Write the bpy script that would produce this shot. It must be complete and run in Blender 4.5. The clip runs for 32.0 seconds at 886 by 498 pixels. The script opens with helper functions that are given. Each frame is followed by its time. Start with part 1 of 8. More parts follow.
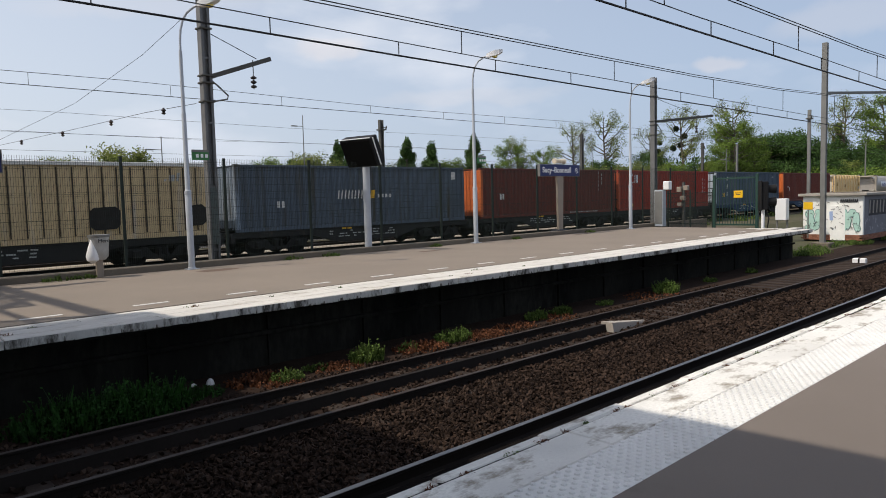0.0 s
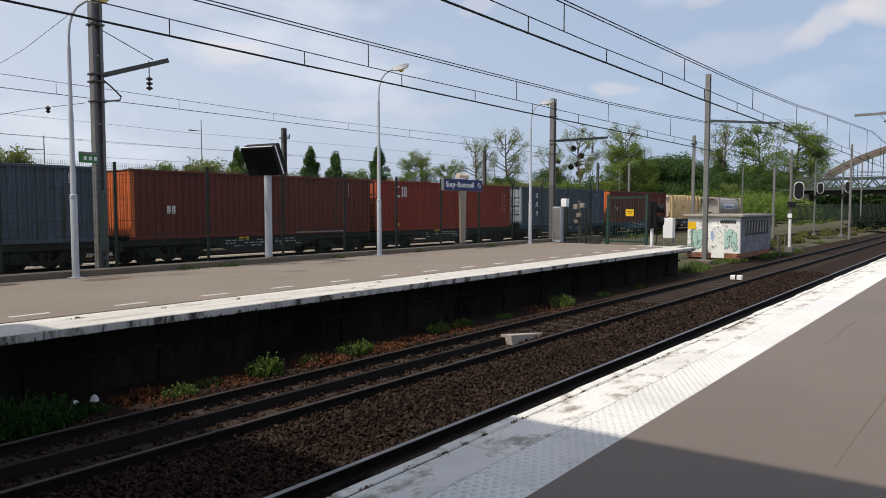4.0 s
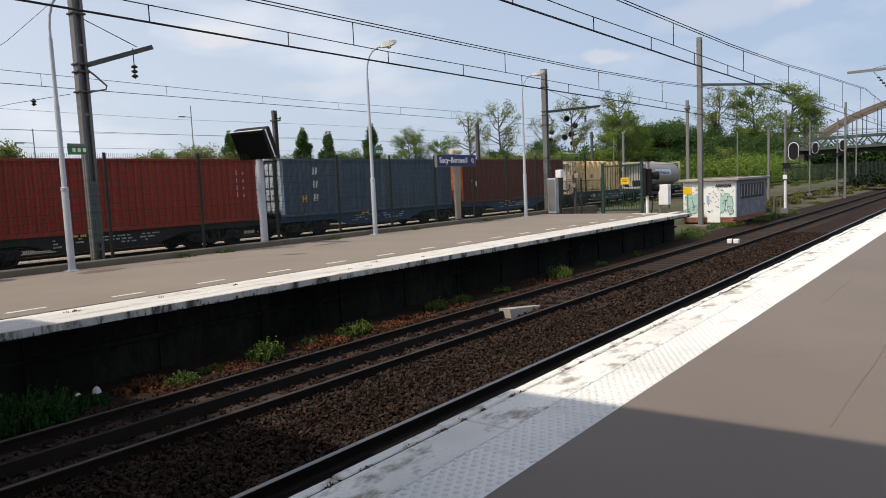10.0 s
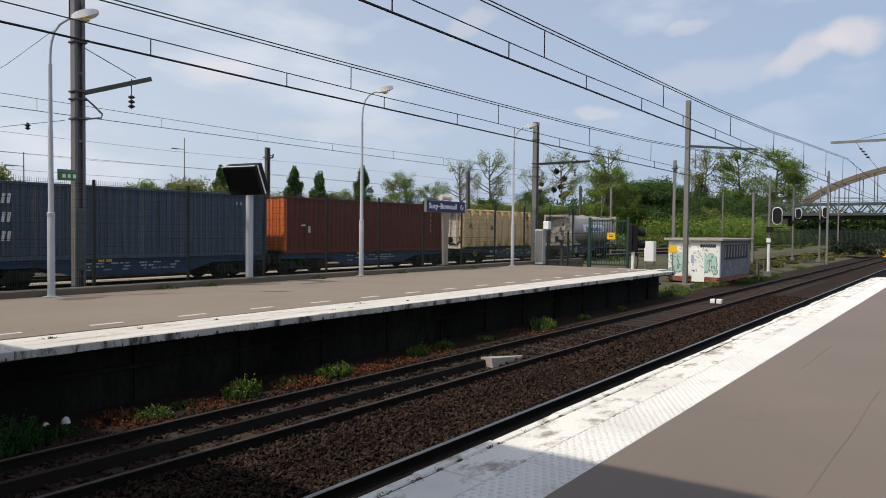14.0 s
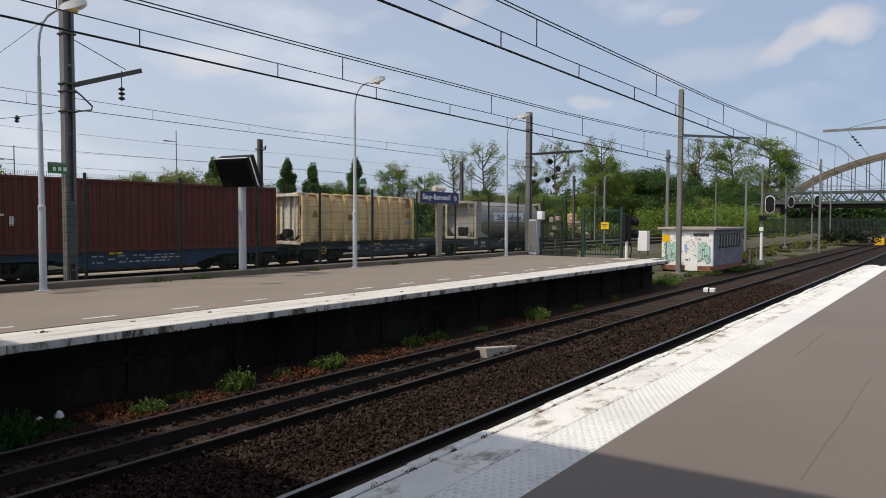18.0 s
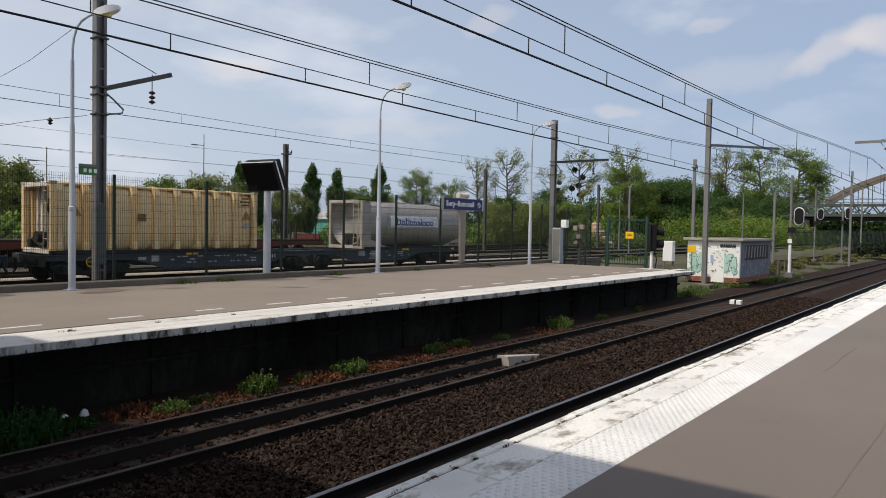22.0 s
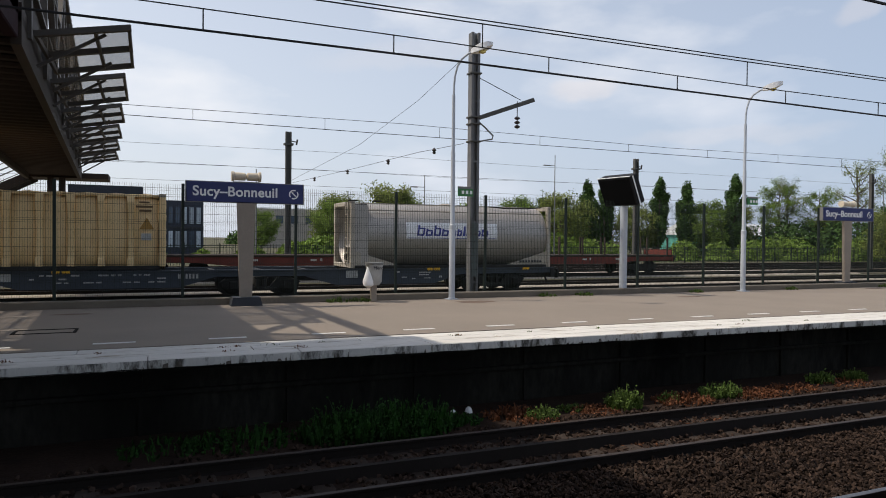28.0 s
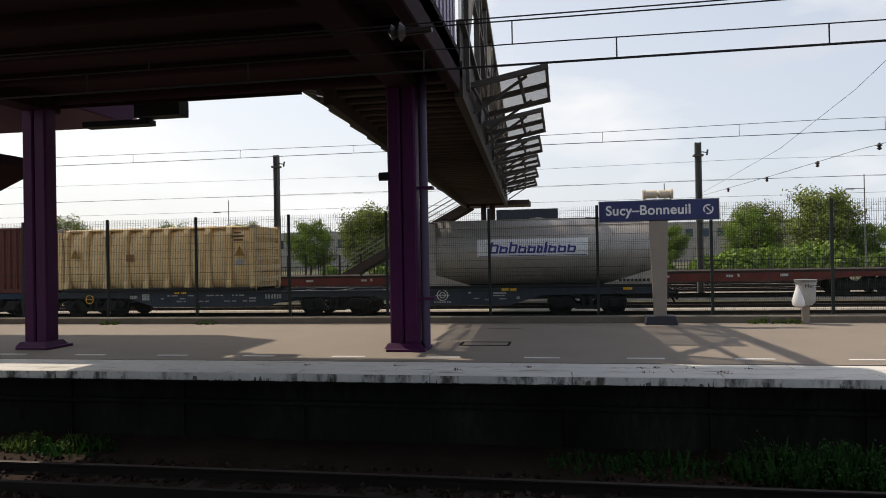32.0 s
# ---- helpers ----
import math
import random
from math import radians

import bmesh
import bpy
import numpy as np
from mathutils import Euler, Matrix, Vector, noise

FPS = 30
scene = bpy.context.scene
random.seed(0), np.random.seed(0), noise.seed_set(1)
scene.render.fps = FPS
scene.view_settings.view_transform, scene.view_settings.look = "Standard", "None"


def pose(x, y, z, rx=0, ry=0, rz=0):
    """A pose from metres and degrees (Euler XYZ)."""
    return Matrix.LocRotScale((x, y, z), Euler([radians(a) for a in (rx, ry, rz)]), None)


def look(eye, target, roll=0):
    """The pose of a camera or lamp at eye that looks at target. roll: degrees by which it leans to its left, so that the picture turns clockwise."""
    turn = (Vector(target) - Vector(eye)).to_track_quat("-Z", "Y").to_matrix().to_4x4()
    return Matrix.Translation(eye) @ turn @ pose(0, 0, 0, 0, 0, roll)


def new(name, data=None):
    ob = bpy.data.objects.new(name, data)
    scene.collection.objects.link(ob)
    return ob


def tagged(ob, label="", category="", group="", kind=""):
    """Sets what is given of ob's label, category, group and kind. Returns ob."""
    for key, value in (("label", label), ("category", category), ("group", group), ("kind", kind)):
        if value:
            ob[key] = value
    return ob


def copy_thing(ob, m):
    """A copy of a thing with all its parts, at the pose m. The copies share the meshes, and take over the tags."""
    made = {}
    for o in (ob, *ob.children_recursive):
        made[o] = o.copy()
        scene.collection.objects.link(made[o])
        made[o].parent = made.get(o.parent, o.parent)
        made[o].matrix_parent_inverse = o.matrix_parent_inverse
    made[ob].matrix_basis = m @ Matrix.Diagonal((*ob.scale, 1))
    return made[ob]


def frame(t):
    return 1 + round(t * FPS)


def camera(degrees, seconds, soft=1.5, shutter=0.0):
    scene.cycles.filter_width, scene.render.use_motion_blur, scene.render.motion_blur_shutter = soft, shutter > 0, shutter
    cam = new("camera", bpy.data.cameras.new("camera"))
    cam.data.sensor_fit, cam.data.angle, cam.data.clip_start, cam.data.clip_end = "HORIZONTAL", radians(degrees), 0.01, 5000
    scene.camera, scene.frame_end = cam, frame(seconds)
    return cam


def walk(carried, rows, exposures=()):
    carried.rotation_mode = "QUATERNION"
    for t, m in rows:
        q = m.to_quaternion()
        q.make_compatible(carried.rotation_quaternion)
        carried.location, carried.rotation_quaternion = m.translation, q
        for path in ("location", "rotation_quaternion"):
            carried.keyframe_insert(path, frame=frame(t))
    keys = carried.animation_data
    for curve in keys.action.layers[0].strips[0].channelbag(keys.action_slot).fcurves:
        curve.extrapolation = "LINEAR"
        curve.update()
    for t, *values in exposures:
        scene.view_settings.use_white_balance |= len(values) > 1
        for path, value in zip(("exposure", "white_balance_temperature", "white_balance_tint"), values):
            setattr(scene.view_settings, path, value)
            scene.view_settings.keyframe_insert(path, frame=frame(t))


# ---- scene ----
cam = camera(65.4, 32.0, soft=0.95)
PATH = [
    (0, (0.179, -2.917, 1.643), (1.544, -1.462, 1.495), -1.50),
    (0.5, (0.137, -2.950, 1.664), (1.580, -1.575, 1.506), 0.00),
    (1, (0.150, -2.957, 1.660), (1.685, -1.684, 1.511), -0.20),
    (1.5, (0.143, -2.941, 1.651), (1.715, -1.711, 1.522), -0.50),
    (2, (0.120, -2.940, 1.666), (1.690, -1.711, 1.526), -1.00),
    (2.5, (0.136, -2.953, 1.662), (1.702, -1.718, 1.519), -0.30),
    (3, (0.123, -2.943, 1.663), (1.706, -1.729, 1.519), -0.30),
    (3.5, (0.155, -2.927, 1.648), (1.744, -1.719, 1.513), -0.40),
    (4, (0.147, -2.938, 1.662), (1.704, -1.688, 1.545), 0.00),
    (4.5, (0.122, -2.952, 1.674), (1.685, -1.707, 1.605), 1.10),
    (6.5, (0.153, -2.967, 1.697), (1.716, -1.721, 1.633), 0.50),
    (7, (0.146, -2.960, 1.694), (1.673, -1.669, 1.657), 0.90),
    (7.5, (0.174, -2.907, 1.668), (1.594, -1.501, 1.596), 0.90),
    (8, (0.144, -2.969, 1.688), (1.473, -1.477, 1.594), 1.20),
    (8.5, (0.209, -2.917, 1.659), (1.555, -1.442, 1.539), 0.40),
    (9, (0.213, -2.930, 1.662), (1.601, -1.499, 1.508), -0.40),
    (9.5, (0.183, -2.938, 1.649), (1.680, -1.625, 1.458), -1.10),
    (10, (0.193, -2.965, 1.672), (1.749, -1.722, 1.486), -2.50),
    (10.5, (0.175, -2.959, 1.679), (1.722, -1.697, 1.561), -1.70),
    (11, (0.170, -2.963, 1.666), (1.724, -1.708, 1.557), -0.40),
    (11.5, (0.161, -2.973, 1.675), (1.715, -1.720, 1.553), 0.30),
    (12, (0.167, -2.986, 1.672), (1.726, -1.740, 1.543), 0.90),
    (12.5, (0.175, -2.995, 1.679), (1.753, -1.773, 1.562), 0.80),
    (13, (0.185, -2.996, 1.670), (1.782, -1.798, 1.552), 0.40),
    (13.5, (0.175, -2.968, 1.677), (1.772, -1.771, 1.553), 0.70),
    (14, (0.180, -2.974, 1.682), (1.768, -1.760, 1.626), 0.60),
    (14.5, (0.183, -2.977, 1.682), (1.783, -1.779, 1.615), 0.90),
    (16.5, (0.189, -2.982, 1.682), (1.791, -1.786, 1.637), 0.60),
    (17, (0.178, -2.963, 1.675), (1.781, -1.768, 1.625), 0.80),
    (17.5, (0.169, -2.978, 1.682), (1.773, -1.785, 1.631), 0.90),
    (18, (0.199, -2.973, 1.676), (1.797, -1.773, 1.594), 0.20),
    (18.5, (0.199, -2.971, 1.669), (1.800, -1.775, 1.600), 0.50),
    (19, (0.205, -2.959, 1.665), (1.811, -1.770, 1.591), 0.70),
    (19.5, (0.185, -2.978, 1.685), (1.793, -1.791, 1.598), 0.70),
    (20, (0.193, -2.969, 1.663), (1.804, -1.788, 1.576), 0.30),
    (20.5, (0.202, -2.953, 1.667), (1.805, -1.759, 1.573), 0.20),
    (21, (0.204, -2.952, 1.672), (1.803, -1.754, 1.584), 0.60),
    (21.5, (0.211, -2.945, 1.673), (1.799, -1.732, 1.590), 0.80),
    (22, (0.218, -2.939, 1.669), (1.776, -1.687, 1.606), 1.10),
    (22.5, (0.193, -2.956, 1.684), (1.743, -1.693, 1.634), 0.60),
    (23, (0.206, -2.934, 1.674), (1.733, -1.643, 1.635), 0.00),
    (23.5, (0.203, -2.918, 1.665), (1.693, -1.584, 1.624), -0.10),
    (24, (0.192, -2.925, 1.672), (1.669, -1.578, 1.618), -0.10),
    (24.5, (0.190, -2.921, 1.669), (1.632, -1.537, 1.623), -0.40),
    (26.5, (0.060, -2.800, 1.625), (1.251, -1.193, 1.592), -0.46),
    (27, (0.021, -2.771, 1.616), (1.085, -1.078, 1.588), -0.06),
    (27.5, (0.000, -2.720, 1.618), (0.901, -0.935, 1.575), -0.06),
    (28, (-0.009, -2.652, 1.620), (0.778, -0.813, 1.590), 0.58),
    (28.5, (-0.070, -2.530, 1.614), (0.528, -0.622, 1.618), 0.64),
    (29, (-0.133, -2.458, 1.648), (0.257, -0.497, 1.653), -0.42),
    (29.5, (-0.062, -2.461, 1.700), (0.138, -0.472, 1.731), -0.23),
    (30, (-0.053, -2.552, 1.672), (0.091, -0.558, 1.732), 0.29),
    (30.5, (-0.066, -2.521, 1.673), (0.016, -0.524, 1.728), 0.24),
    (31, (-0.065, -2.544, 1.658), (-0.116, -0.546, 1.716), -0.21),
    (31.5, (-0.093, -2.566, 1.678), (-0.283, -0.576, 1.717), -0.69),
    (32, (-0.104, -2.565, 1.701), (-0.444, -0.594, 1.719), -1.08),
]
EXPOSURES = [(0, 0.03, 6550, 10), (4, 0.02, 6550, 10), (7, -0.09, 6500, 10), (10, 0.12, 6650, 10), (13, 0.04, 6600, 10), (17, -0.06, 6600, 10), (18, -0.08, 6550, 10), (24, -0.06, 6550, 10), (27, -0.02, 6550, 10), (29, 0.08, 6650, 10), (30, 0.05, 6750, 10), (32, 0.16, 6900, 10)]
walk(cam, [(t, look(eye, target, roll)) for t, eye, target, roll in PATH], EXPOSURES)

# ---- world, sun, exposure ----
SUN_DX, SUN_DY = 0.60, -0.31            # how far a shadow falls, per metre of height
sun_to = Vector((-SUN_DX, -SUN_DY, 1.0)).normalized()
SUN_ELEV = math.asin(sun_to.z)
SUN_AZ = math.atan2(sun_to.x, sun_to.y)  # clockwise from +y
world = bpy.data.worlds.new("sky")
scene.world = world
world.use_nodes = True
wn, wl = world.node_tree.nodes, world.node_tree.links
wn.clear()
w_out, w_bg = wn.new("ShaderNodeOutputWorld"), wn.new("ShaderNodeBackground")
sky = wn.new("ShaderNodeTexSky")
sky.sky_type, sky.sun_disc = "NISHITA", False
sky.sun_elevation, sky.sun_rotation = SUN_ELEV, SUN_AZ
sky.air_density, sky.dust_density, sky.ozone_density = 1.0, 2.2, 1.5
w_co, w_map, w_noise, w_ramp, w_mix = (wn.new(n) for n in ("ShaderNodeTexCoord", "ShaderNodeMapping", "ShaderNodeTexNoise", "ShaderNodeValToRGB", "ShaderNodeMix"))
w_map.inputs["Scale"].default_value = (1.6, 1.6, 4.0)
w_noise.inputs["Scale"].default_value, w_noise.inputs["Detail"].default_value = 1.9, 7
w_ramp.color_ramp.elements[0].position, w_ramp.color_ramp.elements[1].position = 0.50, 0.70
w_mix.data_type = "RGBA"
w_mix.inputs["B"].default_value = (7.6, 7.5, 7.5, 1)
wl.new(w_co.outputs["Generated"], w_map.inputs["Vector"])
wl.new(w_map.outputs["Vector"], w_noise.inputs["Vector"])
wl.new(w_noise.outputs["Fac"], w_ramp.inputs["Fac"])
wl.new(w_ramp.outputs["Color"], w_mix.inputs["Factor"])
wl.new(sky.outputs["Color"], w_mix.inputs["A"])
# pale haze, thicker towards the horizon
w_sep, w_rng, w_haze = wn.new("ShaderNodeSeparateXYZ"), wn.new("ShaderNodeMapRange"), wn.new("ShaderNodeMix")
w_haze.data_type = "RGBA"
w_rng.inputs["From Min"].default_value, w_rng.inputs["From Max"].default_value = 0.0, 0.75
w_rng.inputs["To Min"].default_value, w_rng.inputs["To Max"].default_value = 0.80, 0.16
# the haze whitens towards the sun
w_dot, w_near, w_glow = wn.new("ShaderNodeVectorMath"), wn.new("ShaderNodeMapRange"), wn.new("ShaderNodeMix")
w_dot.operation, w_glow.data_type = "DOT_PRODUCT", "RGBA"
w_dot.inputs[1].default_value = sun_to
w_near.inputs["From Min"].default_value, w_near.inputs["From Max"].default_value = -0.35, 0.80
w_glow.inputs["A"].default_value, w_glow.inputs["B"].default_value = (3.2, 4.05, 5.6, 1), (7.6, 7.7, 7.9, 1)
wl.new(w_co.outputs["Generated"], w_dot.inputs[0])
wl.new(w_dot.outputs["Value"], w_near.inputs["Value"])
wl.new(w_near.outputs["Result"], w_glow.inputs["Factor"])
wl.new(w_glow.outputs["Result"], w_haze.inputs["B"])
wl.new(w_co.outputs["Generated"], w_sep.inputs["Vector"])
wl.new(w_sep.outputs["Z"], w_rng.inputs["Value"])
wl.new(w_rng.outputs["Result"], w_haze.inputs["Factor"])
wl.new(w_mix.outputs["Result"], w_haze.inputs["A"])
# soft cumulus banks: warped ellipses of brighter haze; middle direction, half width, half height, density
def cloud(last, way, wide, high, tilt, dense):
    way = Vector(way).normalized()
    right = way.cross(Vector((0, 0, 1))).normalized()
    up = right.cross(way)
    a, b = right * math.cos(tilt) + up * math.sin(tilt), up * math.cos(tilt) - right * math.sin(tilt)
    terms = []
    for axis, half in ((a, wide), (b, high)):
        dt, sb, dv, sq = wn.new("ShaderNodeVectorMath"), wn.new("ShaderNodeMath"), wn.new("ShaderNodeMath"), wn.new("ShaderNodeMath")
        dt.operation, sb.operation, dv.operation, sq.operation = "DOT_PRODUCT", "SUBTRACT", "DIVIDE", "MULTIPLY"
        dt.inputs[1].default_value = axis
        wl.new(w_warp.outputs["Vector"], dt.inputs[0])
        wl.new(dt.outputs["Value"], sb.inputs[0])
        sb.inputs[1].default_value = 0.0
        wl.new(sb.outputs["Value"], dv.inputs[0])
        dv.inputs[1].default_value = half
        wl.new(dv.outputs["Value"], sq.inputs[0])
        wl.new(dv.outputs["Value"], sq.inputs[1])
        terms.append(sq)
    front, sm, rg, mx = wn.new("ShaderNodeVectorMath"), wn.new("ShaderNodeMath"), wn.new("ShaderNodeMapRange"), wn.new("ShaderNodeMix")
    front.operation, front.inputs[1].default_value = "DOT_PRODUCT", way
    wl.new(w_co.outputs["Generated"], front.inputs[0])
    near = wn.new("ShaderNodeMath")
    near.operation, near.inputs[1].default_value = "GREATER_THAN", 0.5
    wl.new(front.outputs["Value"], near.inputs[0])
    wl.new(terms[0].outputs["Value"], sm.inputs[0])
    wl.new(terms[1].outputs["Value"], sm.inputs[1])
    rg.interpolation_type = "SMOOTHSTEP"
    rg.inputs["From Min"].default_value, rg.inputs["From Max"].default_value = 1.3, 0.15
    rg.inputs["To Min"].default_value, rg.inputs["To Max"].default_value = 0.0, dense
    wl.new(sm.outputs["Value"], rg.inputs["Value"])
    both = wn.new("ShaderNodeMath")
    both.operation = "MULTIPLY"
    wl.new(rg.outputs["Result"], both.inputs[0])
    wl.new(near.outputs["Value"], both.inputs[1])
    mx.data_type = "RGBA"
    mx.inputs["B"].default_value = (6.6, 6.1, 6.0, 1)
    wl.new(both.outputs["Value"], mx.inputs["Factor"])
    wl.new(last, mx.inputs["A"])
    return mx.outputs["Result"]


w_n2, w_half, w_amp, w_warp = wn.new("ShaderNodeTexNoise"), wn.new("ShaderNodeVectorMath"), wn.new("ShaderNodeVectorMath"), wn.new("ShaderNodeVectorMath")
w_n2.inputs["Scale"].default_value, w_n2.inputs["Detail"].default_value = 15.0, 6
w_half.operation, w_half.inputs[1].default_value = "SUBTRACT", (0.5, 0.5, 0.5)
w_amp.operation, w_amp.inputs["Scale"].default_value = "SCALE", 0.042
w_warp.operation = "ADD"
wl.new(w_co.outputs["Generated"], w_n2.inputs["Vector"])
wl.new(w_n2.outputs["Color"], w_half.inputs[0])
wl.new(w_half.outputs["Vector"], w_amp.inputs[0])
wl.new(w_co.outputs["Generated"], w_warp.inputs[0])
wl.new(w_amp.outputs["Vector"], w_warp.inputs[1])
sky_out = w_haze.outputs["Result"]
for way, wide, high, tilt, dense in (((0.964, 0.118, 0.238), 0.038, 0.026, 0.2, 0.55), ((0.957, 0.168, 0.222), 0.052, 0.020, 0.35, 0.45), ((0.915, 0.305, 0.265), 0.030, 0.012, 0.25, 0.28), ((0.893, 0.418, 0.165), 0.034, 0.011, 0.1, 0.34), ((0.558, 0.803, 0.208), 0.052, 0.017, 0.05, 0.38), ((0.78, 0.557, 0.284), 0.045, 0.014, 0.3, 0.26), ((0.938, 0.275, 0.205), 0.10, 0.022, 0.15, 0.20), ((0.35, 0.90, 0.26), 0.16, 0.02, 0.1, 0.15), ((0.70, 0.68, 0.14), 0.14, 0.014, 0.0, 0.16), ((-0.35, 0.90, 0.30), 0.14, 0.03, 0.0, 0.3), ((0.75, -0.62, 0.3), 0.12, 0.03, 0.2, 0.5), ((0.2, -0.93, 0.35), 0.15, 0.04, 0.1, 0.5)):
    sky_out = cloud(sky_out, way, wide, high, tilt, dense)
wl.new(sky_out, w_bg.inputs["Color"])
w_bg.inputs["Strength"].default_value = 0.13
wl.new(w_bg.outputs["Background"], w_out.inputs["Surface"])
sun = new("sun", bpy.data.lights.new("sun", "SUN"))
sun.data.energy, sun.data.angle, sun.data.color = 3.4, radians(0.6), (1.0, 0.915, 0.80)
sun.matrix_world = look(sun_to * 50, (0, 0, 0))


# ---- materials ----
def mat(name, base, rough=0.75, metal=0.0, var=0.25, scale=1.5, fine=30.0, bump=0.15, tint=None, patch=0.0, patch_col=(0.1, 0.09, 0.08), patch_scale=0.8, stretch=(1, 1, 1), rand=0.0, alpha=1.0, island=0.0, spec=0.4, world_co=False):
    """A surface with colour that wanders at two scales, stains, and fine relief; sizes in 1/metres."""
    m = bpy.data.materials.new(name)
    m.use_nodes = True
    n, l = m.node_tree.nodes, m.node_tree.links
    p = n["Principled BSDF"]
    p.inputs["Roughness"].default_value, p.inputs["Metallic"].default_value = rough, metal
    p.inputs["Specular IOR Level"].default_value = spec
    co, mp = n.new("ShaderNodeTexCoord"), n.new("ShaderNodeMapping")
    mp.inputs["Scale"].default_value = stretch
    if world_co:        # alike pieces laid side by side take their grain from where they lie
        inf, add = n.new("ShaderNodeObjectInfo"), n.new("ShaderNodeVectorMath")
        l.new(co.outputs["Object"], add.inputs[0])
        l.new(inf.outputs["Location"], add.inputs[1])
        l.new(add.outputs["Vector"], mp.inputs["Vector"])
    else:
        l.new(co.outputs["Object"], mp.inputs["Vector"])

    def tex(s, detail=4.0, rgh=0.6):
        t = n.new("ShaderNodeTexNoise")
        t.inputs["Scale"].default_value, t.inputs["Detail"].default_value, t.inputs["Roughness"].default_value = s, detail, rgh
        l.new(mp.outputs["Vector"], t.inputs["Vector"])
        return t.outputs["Fac"]

    def blend(fac, a, b):
        x = n.new("ShaderNodeMix")
        x.data_type = "RGBA"
        for s, v in (("Factor", fac), ("A", a), ("B", b)):
            if isinstance(v, (tuple, list)):
                x.inputs[s].default_value = (*v[:3], 1)
            elif isinstance(v, float):
                x.inputs[s].default_value = v
            else:
                l.new(v, x.inputs[s])
        return x.outputs["Result"]

    def ramp(fac, lo, hi):
        r = n.new("ShaderNodeMapRange")
        r.inputs["From Min"].default_value, r.inputs["From Max"].default_value = lo, hi
        l.new(fac, r.inputs["Value"])
        return r.outputs["Result"]

    big, small = tex(scale), tex(fine, 3.0)
    dark = tuple(c * (1 - var) for c in base)
    light = tuple(min(1.0, c * (1 + var)) for c in (tint or base))
    col = blend(ramp(big, 0.3, 0.7), dark, light)
    col = blend(ramp(small, 0.35, 0.75), col, tuple(c * (1 - 0.6 * var) for c in base))
    if patch:
        col = blend(ramp(tex(patch_scale, 6.0, 0.7), 0.68 - 0.3 * patch, 0.80 - 0.3 * patch), col, patch_col)
    if rand or island:
        src = n.new("ShaderNodeObjectInfo").outputs["Random"] if rand else n.new("ShaderNodeNewGeometry").outputs["Random Per Island"]
        k = rand or island
        hsv = n.new("ShaderNodeHueSaturation")
        r = n.new("ShaderNodeMapRange")
        r.inputs["To Min"].default_value, r.inputs["To Max"].default_value = 1 - k, 1 + k
        l.new(src, r.inputs["Value"])
        l.new(r.outputs["Result"], hsv.inputs["Value"])
        l.new(col, hsv.inputs["Color"])
        col = hsv.outputs["Color"]
    l.new(col, p.inputs["Base Color"])
    if bump:
        b = n.new("ShaderNodeBump")
        b.inputs["Strength"].default_value, b.inputs["Distance"].default_value = bump, 0.02
        l.new(small, b.inputs["Height"])
        l.new(b.outputs["Normal"], p.inputs["Normal"])
    if alpha < 1:
        p.inputs["Alpha"].default_value = alpha
    return m


M_ASPHALT = mat("asphalt_platform", (0.215, 0.178, 0.142), 0.85, var=0.12, scale=0.45, fine=70, bump=0.12, patch=0.10, patch_col=(0.15, 0.125, 0.10), patch_scale=0.35)
M_ASPHALT_NEAR = mat("asphalt_near", (0.172, 0.143, 0.120), 0.8, var=0.10, scale=0.35, fine=110, bump=0.10, patch=0.12, patch_col=(0.13, 0.108, 0.09), patch_scale=0.4)
M_BROWN_PATCH = mat("reddish_brown_patch", (0.125, 0.085, 0.062), 0.9, var=0.25, scale=4, fine=40, bump=0.1, patch=0.4, patch_col=(0.17, 0.135, 0.105), patch_scale=5)
M_WHITE_EDGE = mat("painted_coping", (0.60, 0.575, 0.53), 0.8, var=0.14, scale=1.1, fine=25, bump=0.25, patch=0.42, patch_col=(0.30, 0.26, 0.20), patch_scale=2.6, stretch=(0.5, 1.6, 1), world_co=True, spec=0.2)
M_WHITE_WORN = mat("worn_white_paint", (0.76, 0.745, 0.70), 0.8, var=0.18, scale=0.9, fine=40, bump=0.35, patch=0.54, patch_col=(0.30, 0.265, 0.215), patch_scale=2.9, stretch=(0.7, 1.3, 1), world_co=True, spec=0.2)
M_FACE = mat("edge_face_paint", (0.54, 0.52, 0.48), 0.8, var=0.2, scale=1.3, fine=20, bump=0.3, patch=0.60, patch_col=(0.06, 0.055, 0.045), patch_scale=3.0, stretch=(1, 1, 0.35), world_co=True)
M_DASH = mat("white_line_paint", (0.62, 0.60, 0.57), 0.7, var=0.1, scale=4, fine=40, patch=0.3, patch_col=(0.3, 0.27, 0.24), patch_scale=6, world_co=True)
M_TACTILE = mat("tactile_white", (0.75, 0.745, 0.72), 0.75, var=0.12, scale=0.8, fine=50, bump=0.1, patch=0.34, patch_col=(0.60, 0.585, 0.56), patch_scale=1.3, rand=0.05, world_co=True, spec=0.2)
M_TILE_NEW = mat("clean_white_tile", (0.70, 0.70, 0.685), 0.7, var=0.04, scale=1.5, fine=50, bump=0.05)
# concrete darker than its soot alone: the trench's shade is in this colour
M_WALL = mat("sooty_shade_dark_concrete", (0.018, 0.0172, 0.0145), 0.97, var=0.6, scale=0.7, fine=11, bump=0.4, patch=0.5, patch_col=(0.006, 0.0058, 0.005), stretch=(1, 1, 0.35), spec=0.1)
